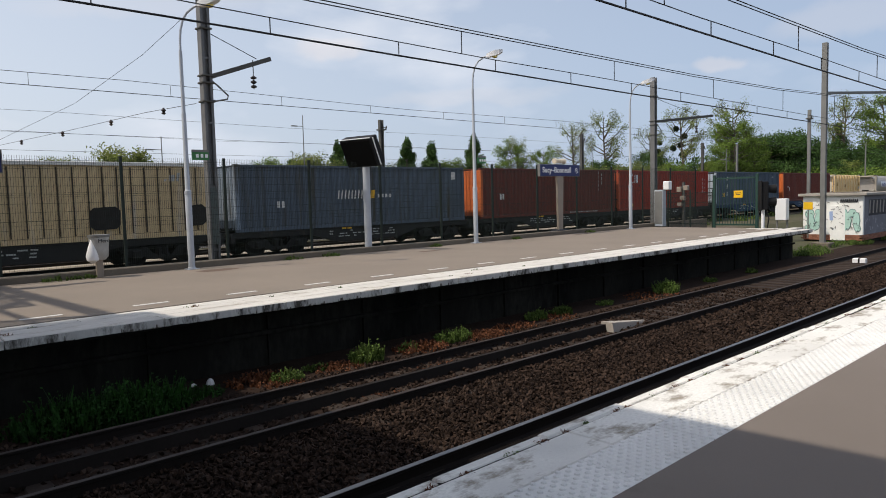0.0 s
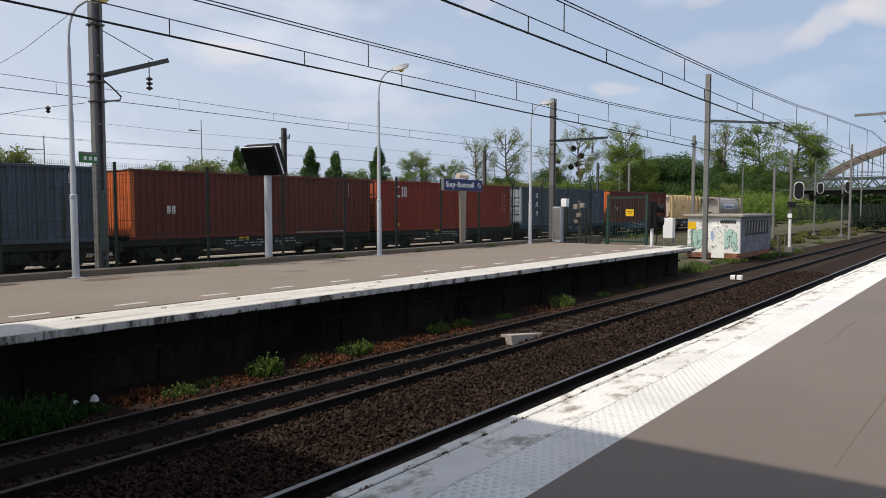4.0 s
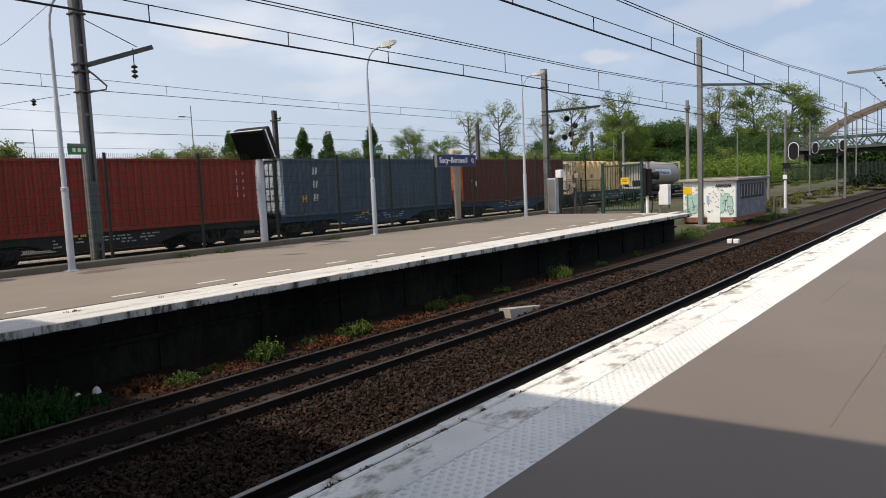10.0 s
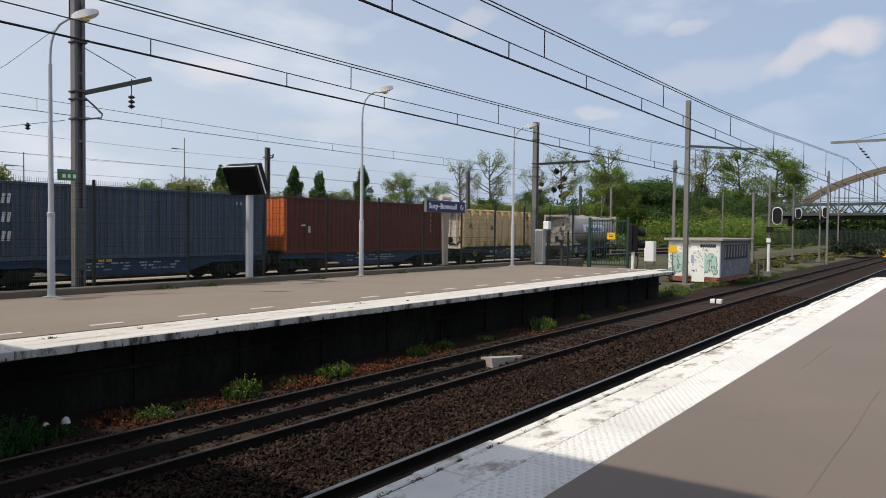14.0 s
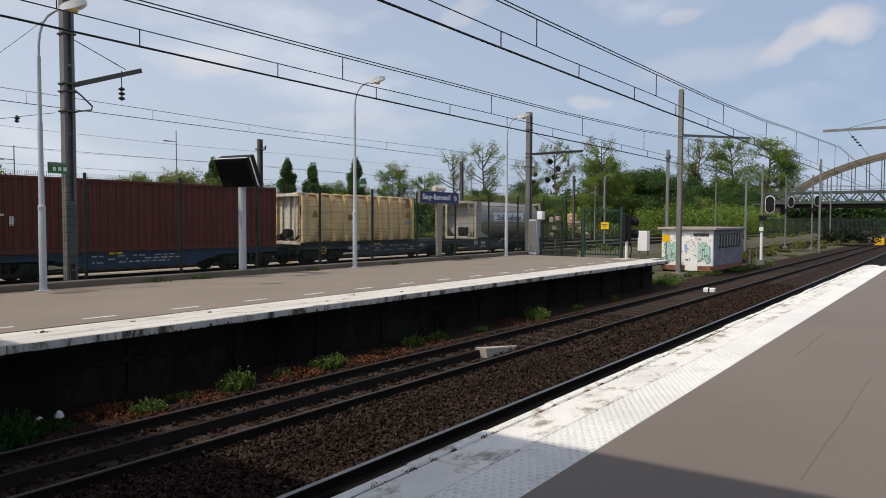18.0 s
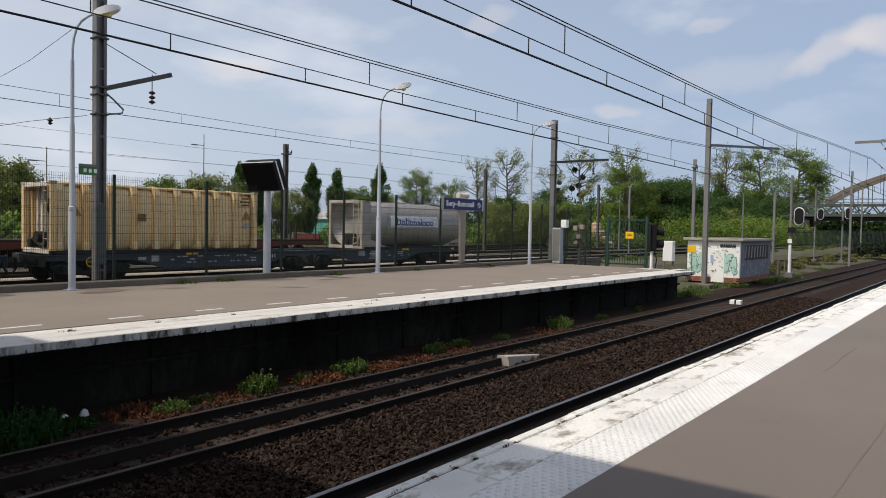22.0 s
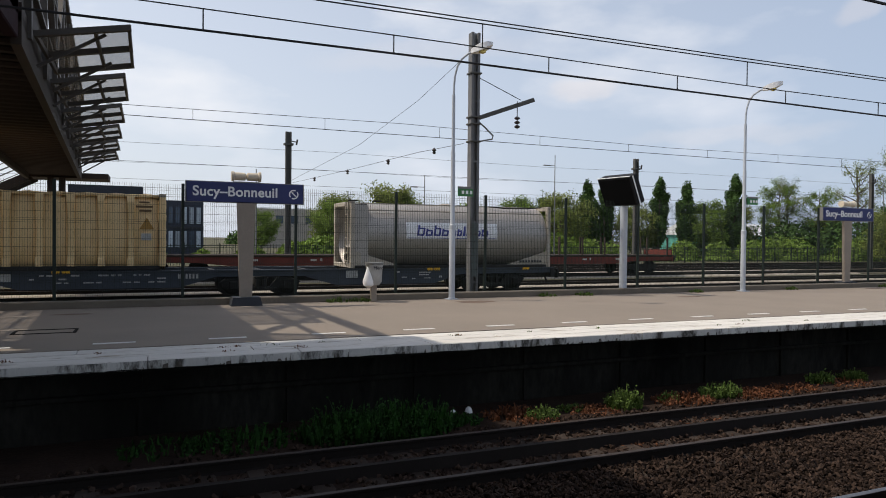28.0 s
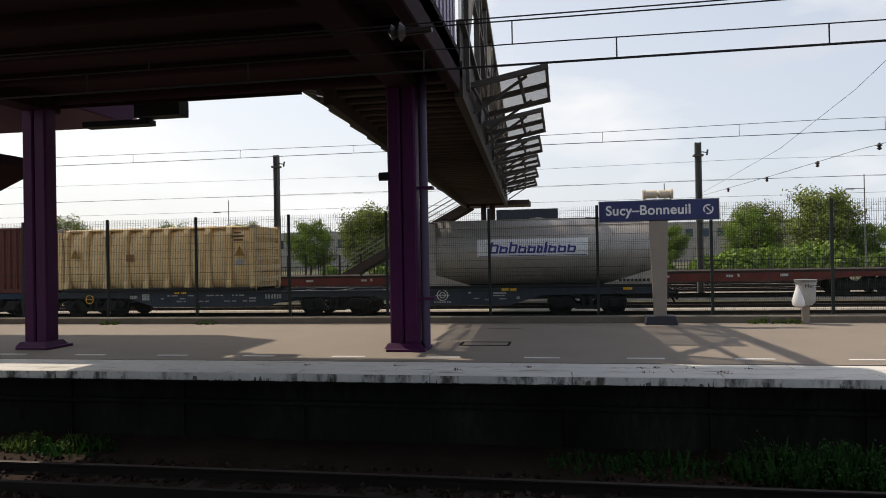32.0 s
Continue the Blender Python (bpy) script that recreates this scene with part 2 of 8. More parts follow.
M_KERB = mat("brown_kerb", (0.16, 0.135, 0.105), 0.9, var=0.25, scale=1, fine=25, bump=0.3, patch=0.3, patch_col=(0.08, 0.07, 0.05))
M_BALLAST = mat("rusty_ballast", (0.029, 0.0185, 0.0138), 0.97, var=0.4, scale=1.2, fine=18, bump=0.8, spec=0.1, patch=0.3, patch_col=(0.018, 0.012, 0.010), patch_scale=0.5)
M_STONE = mat("ballast_stone", (0.036, 0.0235, 0.0175), 0.95, var=0.3, scale=8, fine=40, bump=0.3, island=0.75, spec=0.1)
M_YARD = mat("yard_gravel", (0.36, 0.315, 0.255), 0.95, var=0.35, scale=0.6, fine=12, bump=0.7, patch=0.25, patch_col=(0.15, 0.125, 0.09))
M_GROUND = mat("earth_and_grass", (0.066, 0.064, 0.028), 0.95, var=0.4, scale=0.35, fine=6, bump=0.6, patch=0.52, patch_col=(0.098, 0.074, 0.050), patch_scale=0.2)
M_YARD_BROWN = mat("brown_yard_gravel", (0.082, 0.064, 0.042), 0.95, var=0.35, scale=0.6, fine=12, bump=0.7, patch=0.45, patch_col=(0.045, 0.055, 0.018))
M_RAIL = mat("rail_side", (0.016, 0.012, 0.010), 0.8, metal=0.1, var=0.3, scale=1, fine=30, spec=0.2)
M_RAILTOP = mat("rail_top_polished", (0.20, 0.19, 0.185), 0.38, metal=0.9, var=0.15, scale=2, fine=30, bump=0.02)
M_RAILTOP_DULL = mat("rail_top_dull", (0.045, 0.033, 0.027), 0.6, metal=0.4, var=0.2, scale=2, fine=30, bump=0.02)
M_SLEEPER = mat("sleeper", (0.040, 0.030, 0.024), 0.95, var=0.3, scale=3, fine=25, rand=0.2, spec=0.15, world_co=True)
M_STEEL = mat("galvanised_mast", (0.20, 0.20, 0.19), 0.6, metal=0.3, var=0.2, scale=1.5, fine=25, patch=0.25, patch_col=(0.12, 0.11, 0.10))
M_STEEL_DARK = mat("dark_mast", (0.092, 0.090, 0.082), 0.7, metal=0.2, var=0.2, scale=1.5, fine=25, patch=0.2, patch_col=(0.06, 0.055, 0.048))
M_POLE = mat("pale_grey_pole", (0.43, 0.46, 0.50), 0.5, var=0.10, scale=2, fine=20, bump=0.05)
M_WIRE = mat("wire", (0.020, 0.020, 0.022), 0.6, metal=0.3, var=0.1, bump=0)
M_INSUL = mat("insulator", (0.03, 0.022, 0.02), 0.3, var=0.1, bump=0)
M_FENCE = mat("fence_green", (0.009, 0.018, 0.013), 0.6, var=0.15, scale=3, fine=20, bump=0.05)
M_BLUE_SIGN = mat("sign_blue", (0.022, 0.030, 0.125), 0.4, var=0.08, scale=2, fine=20, bump=0.02)
M_WHITE = mat("white_enamel", (0.80, 0.80, 0.80), 0.45, var=0.03, bump=0.02)
M_BEIGE_POST = mat("beige_post", (0.28, 0.235, 0.19), 0.6, var=0.15, scale=2, fine=20, bump=0.05, patch=0.15, patch_col=(0.18, 0.15, 0.12))
M_BLACK = mat("black_plastic", (0.010, 0.010, 0.011), 0.6, var=0.1, bump=0.03, spec=0.2)
M_SCREEN = mat("dark_screen", (0.005, 0.005, 0.006), 0.5, var=0.1, bump=0, spec=0.12)
M_BASE = mat("dark_base", (0.025, 0.028, 0.035), 0.7, var=0.15, bump=0.1)
M_PURPLE = mat("purple_steel", (0.056, 0.007, 0.046), 0.55, var=0.2, scale=1.5, fine=20, bump=0.05, spec=0.18, patch=0.2, patch_col=(0.035, 0.008, 0.03))
M_MAROON = mat("maroon_soffit", (0.022, 0.0058, 0.0095), 0.85, var=0.25, scale=1, fine=15, bump=0.1, spec=0.15)
M_BROWN_STEEL = mat("brown_steel", (0.042, 0.029, 0.022), 0.7, var=0.2, scale=1, fine=15, bump=0.08, spec=0.25)
M_FIN = mat("fin_panel", (0.26, 0.24, 0.215), 0.5, var=0.35, scale=1.2, fine=20, bump=0.05, alpha=0.42)
M_FIN_FRAME = mat("fin_frame", (0.085, 0.075, 0.066), 0.6, metal=0.2, var=0.15, bump=0.05)
M_YELLOW = mat("yellow_plate", (0.80, 0.48, 0.01), 0.5, var=0.08, bump=0.02)
M_WAGON = mat("wagon_dark", (0.017, 0.016, 0.016), 0.75, var=0.3, scale=1.2, fine=20, bump=0.2, patch=0.3, patch_col=(0.06, 0.04, 0.03))
M_WAGON_BLUE = mat("wagon_blue", (0.020, 0.050, 0.105), 0.65, var=0.25, scale=1.2, fine=20, bump=0.1, patch=0.35, patch_col=(0.035, 0.035, 0.04))
M_WAGON_SLATE = mat("wagon_slate", (0.040, 0.050, 0.066), 0.65, var=0.25, scale=1.2, fine=20, bump=0.1, patch=0.3, patch_col=(0.035, 0.033, 0.03))
M_BOGIE = mat("bogie_soot", (0.012, 0.011, 0.010), 0.85, var=0.3, scale=3, fine=20, bump=0.2)


def cont_mat(name, base, dirt=0.3, dcol=(0.05, 0.045, 0.04)):
    return mat(name, base, 0.6, var=0.26, scale=1.6, fine=14, bump=0.08, patch=dirt + 0.06, patch_col=dcol, patch_scale=1.2, stretch=(2.2, 2.2, 0.16))


# ---- mesh builder ----
class Build:
    """Collects faces of boxes, tubes, sweeps and sheets for one mesh."""

    def __init__(self):
        self.v, self.f = [], []

    def add(self, verts, faces):
        k = len(self.v)
        self.v += [tuple(p) for p in verts]
        self.f += [tuple(i + k for i in f) for f in faces]
        return self

    def box(self, x0, x1, y0, y1, z0, z1, c=0.0):
        if x0 > x1: x0, x1 = x1, x0
        if y0 > y1: y0, y1 = y1, y0
        if z0 > z1: z0, z1 = z1, z0
        c = min(c, 0.45 * min(x1 - x0, y1 - y0, z1 - z0))
        if c <= 0:
            return self.add([(x0, y0, z0), (x1, y0, z0), (x1, y1, z0), (x0, y1, z0), (x0, y0, z1), (x1, y0, z1), (x1, y1, z1), (x0, y1, z1)],
                            [(0, 3, 2, 1), (4, 5, 6, 7), (0, 1, 5, 4), (1, 2, 6, 5), (2, 3, 7, 6), (3, 0, 4, 7)])
        v = []
        for z, inset in ((z0, c), (z0 + c, 0), (z1 - c, 0), (z1, c)):
            i = inset
            a, b, d, e = x0 + i, x1 - i, y0 + i, y1 - i
            if i:
                v += [(a, d, z), (b, d, z), (b, e, z), (a, e, z)]
            else:
                v += [(x0 + c, y0, z), (x1 - c, y0, z), (x1, y0 + c, z), (x1, y1 - c, z), (x1 - c, y1, z), (x0 + c, y1, z), (x0, y1 - c, z), (x0, y0 + c, z)]
        lo, hi, top = 4, 12, 20
        f = [(3, 2, 1, 0), (top, top + 1, top + 2, top + 3)]
        f += [(lo + i, lo + (i + 1) % 8, hi + (i + 1) % 8, hi + i) for i in range(8)]
        f += [(0, 1, lo + 1, lo), (1, lo + 2, lo + 1), (1, 2, lo + 3, lo + 2), (2, lo + 4, lo + 3), (2, 3, lo + 5, lo + 4), (3, lo + 6, lo + 5), (3, 0, lo + 7, lo + 6), (0, lo, lo + 7)]
        f += [(hi, hi + 1, top + 1, top), (hi + 1, hi + 2, top + 1), (hi + 2, hi + 3, top + 2, top + 1), (hi + 3, hi + 4, top + 2), (hi + 4, hi + 5, top + 3, top + 2), (hi + 5, hi + 6, top + 3), (hi + 6, hi + 7, top, top + 3), (hi + 7, hi, top)]
        return self.add(v, f)

    def tube(self, p, q, r, r2=None, n=10, cap=True):
        p, q = Vector(p), Vector(q)
        r2 = r if r2 is None else r2
        d = (q - p)
        if d.length < 1e-6: return self
        d.normalize()
        a = d.orthogonal().normalized()
        b = d.cross(a)
        ring = [(math.cos(2 * math.pi * i / n), math.sin(2 * math.pi * i / n)) for i in range(n)]
        v = [p + r * (c * a + s * b) for c, s in ring] + [q + r2 * (c * a + s * b) for c, s in ring]
        f = [(i, (i + 1) % n, n + (i + 1) % n, n + i) for i in range(n)]
        if cap:
            f += [tuple(range(n - 1, -1, -1)), tuple(range(n, 2 * n))]
        return self.add(v, f)

    def path(self, pts, r, n=8):
        """A bent tube through points; r one radius or one per point."""
        pts = [Vector(p) for p in pts]
        rs = r if isinstance(r, (list, tuple)) else [r] * len(pts)
        v, f, a = [], [], None
        for i, p in enumerate(pts):
            d = (pts[min(i + 1, len(pts) - 1)] - pts[max(i - 1, 0)]).normalized()
            a = d.orthogonal().normalized() if a is None else (a - d * a.dot(d)).normalized()
            b = d.cross(a)
            v += [p + rs[i] * (math.cos(2 * math.pi * k / n) * a + math.sin(2 * math.pi * k / n) * b) for k in range(n)]
        for i in range(len(pts) - 1):
            f += [(i * n + k, i * n + (k + 1) % n, (i + 1) * n + (k + 1) % n, (i + 1) * n + k) for k in range(n)]
        f += [tuple(range(n - 1, -1, -1)), tuple((len(pts) - 1) * n + k for k in range(n))]
        return self.add(v, f)

    def beam(self, p, q, w, h):
        """A straight bar of width w (level) and height h between two points."""
        p, q = Vector(p), Vector(q)
        d = (q - p).normalized()
        s = d.cross(Vector((0, 0, 1)))
        s = s.normalized() if s.length > 1e-4 else Vector((1, 0, 0))
        u = s.cross(d)
        v = [e + a * s * w / 2 + b * u * h / 2 for e in (p, q) for a, b in ((-1, -1), (1, -1), (1, 1), (-1, 1))]
        return self.add(v, [(3, 2, 1, 0), (4, 5, 6, 7), (0, 1, 5, 4), (1, 2, 6, 5), (2, 3, 7, 6), (3, 0, 4, 7)])

    def sweep(self, profile, axis, a, b):
        """A closed outline drawn along an axis: outline points are the two other coordinates in order."""
        def at(u, w, s):
            return {"x": (s, u, w), "y": (u, s, w), "z": (u, w, s)}[axis]
        n = len(profile)
        v = [at(u, w, a) for u, w in profile] + [at(u, w, b) for u, w in profile]
        f = [(i, (i + 1) % n, n + (i + 1) % n, n + i) for i in range(n)] + [tuple(range(n - 1, -1, -1)), tuple(range(n, 2 * n))]
        return self.add(v, f)

    def lathe(self, pts, axis_at, axis="z", n=16):
        """Turned body: pts are (radius, along)."""
        v, f = [], []
        for r, s in pts:
            for k in range(n):
                c, d = r * math.cos(2 * math.pi * k / n), r * math.sin(2 * math.pi * k / n)
                o = {"z": (c, d, s), "x": (s, c, d), "y": (c, s, d)}[axis]
                v.append(tuple(o[i] + axis_at[i] for i in range(3)))
        for i in range(len(pts) - 1):
            f += [(i * n + k, i * n + (k + 1) % n, (i + 1) * n + (k + 1) % n, (i + 1) * n + k) for k in range(n)]
        f += [tuple(range(n - 1, -1, -1)), tuple((len(pts) - 1) * n + k for k in range(n))]
        return self.add(v, f)

    def mesh(self, name, material, smooth=False):
        me = bpy.data.meshes.new(name)
        me.from_pydata(self.v, [], self.f)
        bm = bmesh.new()
        bm.from_mesh(me)
        bmesh.ops.recalc_face_normals(bm, faces=bm.faces)
        bm.to_mesh(me)
        bm.free()
        if smooth:
            me.shade_smooth()
            me.set_sharp_from_angle(angle=radians(38))
        me.materials.append(material)
        return me


def part(name, b, material, parent=None, label="", smooth=False, at=None):
    """Links a build as one mesh object, under a thing or a part when parent is given."""
    ob = new(name, b.mesh(name, material, smooth) if isinstance(b, Build) else b)
    if parent is not None:
        ob.parent = parent
    if at is not None:
        ob.matrix_basis = at
    if label:
        tagged(ob, label)
    return ob


def thing(name, label, category, at=None, group="", kind=""):
    ob = tagged(new(name), label, category, group, kind)
    ob.empty_display_size = 0.2
    if at is not None:
        ob.matrix_basis = at
    return ob


def text_mesh(body, size, depth=0.004, spacing=1.0, bold=0.0):
    """Letters of the built-in font as a mesh, upright in the xz plane, centred."""
    c = bpy.data.curves.new("lettering", "FONT")
    c.body, c.size, c.extrude, c.align_x, c.align_y, c.space_character, c.offset = body, size, depth, "CENTER", "CENTER", spacing, bold
    ob = bpy.data.objects.new("lettering", c)
    scene.collection.objects.link(ob)
    me = bpy.data.meshes.new_from_object(ob.evaluated_get(bpy.context.evaluated_depsgraph_get()))
    bpy.data.objects.remove(ob)
    me.transform(Matrix.Rotation(radians(90), 4, "X"))
    return me


# ---- ground, tracks ----
RAIL_Z = -1.02          # passenger rails
YARD_Z = -0.62          # yard gravel
YARD_RAIL = -0.45
X0, X1 = -60.0, 260.0

g = Build()
prof = [(-900, -0.9), (-60, -0.9), (-9, -1.2), (0, -1.32), (7.6, -1.32), (8.2, -1.12), (14.3, -1.0), (15.2, YARD_Z - 0.03), (60, YARD_Z - 0.03), (110, -0.6), (1500, -0.6)]
xs = [-1200, -200, -60, 0, 30, 60, 120, 260, 600, 2500]
g.add([(x, y, z) for x in xs for y, z in prof], [(i * len(prof) + j, (i + 1) * len(prof) + j, (i + 1) * len(prof) + j + 1, i * len(prof) + j + 1) for i in range(len(xs) - 1) for j in range(len(prof) - 1)])
ground = tagged(part("ground", g, M_GROUND), "earth and patchy grass reaching the horizon", "ground", kind="structure")

TRACKS = [(1.52, RAIL_Z), (5.07, RAIL_Z)]
YARD_TRACKS = [22.6, 27.1, 33.3, 38.2, 42.5, 47.0]


def rail(name, y, z, top, parent, x0=X0, x1=X1):
    r = Build().sweep([(y - 0.07, z - 0.17), (y + 0.07, z - 0.17), (y + 0.07, z - 0.155), (y + 0.012, z - 0.13), (y + 0.012, z - 0.045), (y + 0.036, z - 0.03), (y + 0.036, z - 0.004), (y - 0.036, z - 0.004), (y - 0.036, z - 0.03), (y - 0.012, z - 0.045), (y - 0.012, z - 0.13), (y - 0.07, z - 0.155)], "x", x0, x1)
    ob = part(name, r, M_RAIL, parent, "rust-brown steel rail")
    part("running_surface", Build().sweep([(y - 0.036, z - 0.004), (y + 0.036, z - 0.004), (y + 0.028, z), (y - 0.028, z)], "x", x0, x1), top, ob)
    return ob


def ballast_bed(y0, y1, z, material, label, x0=X0, x1=X1, name="ballast_bed"):
    b = Build().sweep([(y0 - 0.35, z - 0.3), (y1 + 0.35, z - 0.3), (y1, z), (y0, z)], "x", x0, x1)
    return tagged(part(name, b, material), label, "ballast", kind="structure")


ballast_bed(0.55, 7.84, RAIL_Z - 0.16, M_BALLAST, "dark rusty track ballast between the platforms")
ballast_bed(0.75, 2.19, RAIL_Z - 0.142, mat("oily_ballast", (0.010, 0.008, 0.0075), 0.95, var=0.4, scale=2, fine=18, bump=0.8, spec=0.1), "near-black ballast between the near rails", name="oily_ballast")
for y, z in TRACKS:
    tr = thing("railway_track", "rust-brown running rails on sleepers in dark ballast", "railway track", group="passenger tracks", kind="structure")
    for s in (-1, 1):
        rail("rail", y + s * 0.74, z, M_RAILTOP if y < 3 else M_RAILTOP_DULL, tr)
    sl = Build().box(-0.13, 0.13, -1.25, 1.25, -0.10, 0.0, 0.015).mesh("sleeper", M_SLEEPER)
    for i in range(90):
        part("sleeper", sl, None, tr, at=pose(-6 + i * 0.6, y, z - 0.145))
for y in YARD_TRACKS:
    ballast_bed(y - 1.5, y + 1.5, YARD_RAIL - 0.13, M_YARD, "pale gravel under a freight yard track", X0, 48, name="yard_ballast")
    ballast_bed(y - 1.5, y + 1.5, YARD_RAIL - 0.13, M_YARD_BROWN, "brown gravel under a freight yard track", 48, X1, name="yard_ballast")
    tr = thing("railway_track", "freight yard track with dull brown rails on gravel", "railway track", group="yard tracks", kind="structure")
    for s in (-1, 1):
        rail("rail", y + s * 0.75, YARD_RAIL, M_RAILTOP_DULL, tr, -90, 240)

for y in (12.6, 17.4):
    ballast_bed(y - 1.6, y + 1.6, -1.02, M_BALLAST, "dark ballast of a siding beyond the platform end", 50, 240, name="siding_ballast")
    tr = thing("railway_track", "rusty siding rails beyond the platform end", "railway track", group="sidings", kind="structure")
    for s in (-1, 1):
        rail("rail", y + s * 0.75, -0.88, M_RAILTOP_DULL, tr, 50, 240)


# ---- far platform ----
FE, FB, FX0, FX1 = 7.1, 14.4, -60.0, 30.0     # edge, back, ends
fp = thing("far_platform", "asphalt platform with white painted edge above a shade-darkened sooty wall", "platform", kind="structure")
part("deck", Build().box(FX0, FX1, 8.3, FB, -0.25, 0.0), M_ASPHALT, fp, "grey-brown asphalt surface")
part("retaining_wall", Build().box(FX0, FX1 - 0.05, 7.85, 8.3, -1.5, -0.13).box(FX1 - 0.35, FX1 - 0.05, 8.3, FB, -1.5, -0.25), M_WALL, fp, "sooty concrete wall, trench shade in its colour")
cop = Build().box(0, 1.993, 0, 0.352, -0.125, 0.004, 0.012).mesh("coping_stone", M_FACE)
cop.materials.append(M_WHITE_EDGE)
for p in cop.polygons:
    p.material_index = 1 if p.normal.z > 0.5 else 0
band = Build().box(0, 3.992, 0.006, 0.366, -0.1, 0.0, 0.006).mesh("edge_slab", M_WHITE_EDGE)
for i in range(33):
    x = -36 + 2 * i
    part("coping_stone", cop, None, fp, at=pose(x, FE + random.uniform(-0.004, 0.004), random.uniform(-0.004, 0.004)))
for i in range(16):
    for j in range(2):
        part("edge_slab", band, None, fp, at=pose(-34.6 + 4 * i + 1.7 * j, FE + 0.375 + j * 0.39, random.uniform(-0.003, 0.003)))
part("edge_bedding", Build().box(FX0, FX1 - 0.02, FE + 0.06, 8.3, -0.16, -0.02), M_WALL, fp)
part("far_edge", Build().box(FX0, -36, FE, 8.3, -0.125, 0.0), M_WHITE_EDGE, fp)
part("end_edging", Build().box(FX1 - 0.25, FX1 + 0.02, 8.28, 9.7, -0.2, 0.006, 0.01), M_WHITE_EDGE, fp, "white painted end edge")
dash = Build().box(0, 0.58, -0.05, 0.05, 0, 0.006).mesh("line_dash", M_DASH)
for i in range(26):
    part("line_dash", dash, None, fp, at=pose(-12.2 + 1.635 * i, 8.79 + 0.004 * math.sin(i * 2.1), 0.0))
part("manhole_frame", Build().box(-2.05, -1.1, 10.25, 10.3, 0, 0.008).box(-2.05, -1.1, 10.75, 10.8, 0, 0.008).box(-2.05, -2.0, 10.3, 10.75, 0, 0.008).box(-1.15, -1.1, 10.3, 10.75, 0, 0.008), M_WALL, fp, "dark manhole frame")
for x, y, rx_, ry_ in ((7.75, 13.35, 0.55, 0.28), (14.5, 13.0, 0.5, 0.12), (23.9, 13.9, 0.5, 0.15), (-1.4, 13.2, 0.4, 0.14)):
    part("stain", Build().add([(x + rx_ * math.cos(k * 0.449) * (1 + 0.18 * math.sin(5 * k + x)), y + ry_ * math.sin(k * 0.449) * (1 + 0.2 * math.cos(3 * k)), 0.004) for k in range(14)], [tuple(range(14))]), M_BROWN_PATCH, fp, "reddish-brown patch on the asphalt")
tagged(part("kerb", Build().box(FX0, FX1 + 6, FB + 0.02, FB + 0.3, -1.2, 0.16, 0.02), M_KERB), "low brown concrete kerb behind the platform", "kerb", kind="structure")
ed = Build()
for i in range(33):
    x = -37.02 + 2.05 * i
    ed.box(x, x + 0.05, 7.80, 7.85, -1.5, -0.14)
part("wall_rib", ed, M_WALL, fp)
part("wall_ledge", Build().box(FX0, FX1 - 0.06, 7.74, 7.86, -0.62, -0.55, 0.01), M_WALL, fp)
# soot running down the painted face in uneven vertical streaks
rs, ed = random.Random(77), Build()
for _ in range(1500):
    x = rs.uniform(-20, 30)
    if rs.random() > 0.08 + 0.92 * (0.5 + 0.5 * math.sin(x * 1.7) * math.sin(x * 0.53 + 1)) ** 2:
        continue
    w, hh = 0.006 + 0.035 * rs.random() ** 3, 0.010 + 0.07 * rs.random() ** 2.5
    y_s = FE - 0.006 - 0.003 * rs.random()
    ed.add([(x - w, y_s, -0.121), (x + w, y_s, -0.121), (x + w * rs.uniform(0.3, 0.9), y_s, -0.121 + hh), (x - w * rs.uniform(0.3, 0.9), y_s, -0.121 + hh * rs.uniform(0.7, 1))], [(0, 1, 2, 3)])
lip = Build()
x, hh = -20.0, 0.015
while x < FX1:
    w, h2 = rs.uniform(0.03, 0.12), max(0.001, min(0.013, hh + rs.gauss(0, 0.005)))
    lip.add([(x, FE - 0.0115, -0.1235), (x + w, FE - 0.0115, -0.1235), (x + w, FE - 0.0115, -0.1235 + h2), (x, FE - 0.0115, -0.1235 + hh)], [(0, 1, 2, 3)])
    x, hh = x + w, h2
part("sooty_lip", lip, M_WALL, fp, "blackened lower lip")
tagged(part("soot_streaks", ed, mat("soot", (0.13, 0.115, 0.095), 0.95, var=0.5, scale=9, spec=0.1), fp), "black soot streaks along the edge face", kind="stuff")

# ---- near platform ----
np_ = thing("near_platform", "asphalt platform with worn white coping and studded strip", "platform", kind="structure")
NX0, NX1 = -40.0, 31.5
part("deck", Build().box(NX0, NX1, -12, -0.876, -0.3, 0.0), M_ASPHALT_NEAR, np_, "smooth grey asphalt")
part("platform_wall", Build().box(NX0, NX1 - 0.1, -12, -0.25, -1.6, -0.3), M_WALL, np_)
cop2 = Build().box(0, 1.995, -0.430, -0.060, -0.3, 0.0, 0.010).mesh("coping_slab", M_WHITE_WORN)
cop3 = Build().box(0, 0.985, -0.045, 0.055, -0.3, 0.0, 0.016).mesh("nosing_stone", M_WHITE_WORN)
part("joint_fill", Build().box(-16, NX1 - 0.1, -0.876, -0.02, -0.3, -0.014), M_WALL, np_)
for i in range(24):
    part("coping_slab", cop2, None, np_, at=pose(-16 + 2.0 * i, random.uniform(-0.004, 0.002), random.uniform(-0.003, 0.002)))
for i in range(48):
    part("nosing_stone", cop3, None, np_, at=pose(-16 + 0.99 * i, random.uniform(-0.010, 0.006), random.uniform(-0.012, 0.004), 0, 0, random.uniform(-0.4, 0.4)))
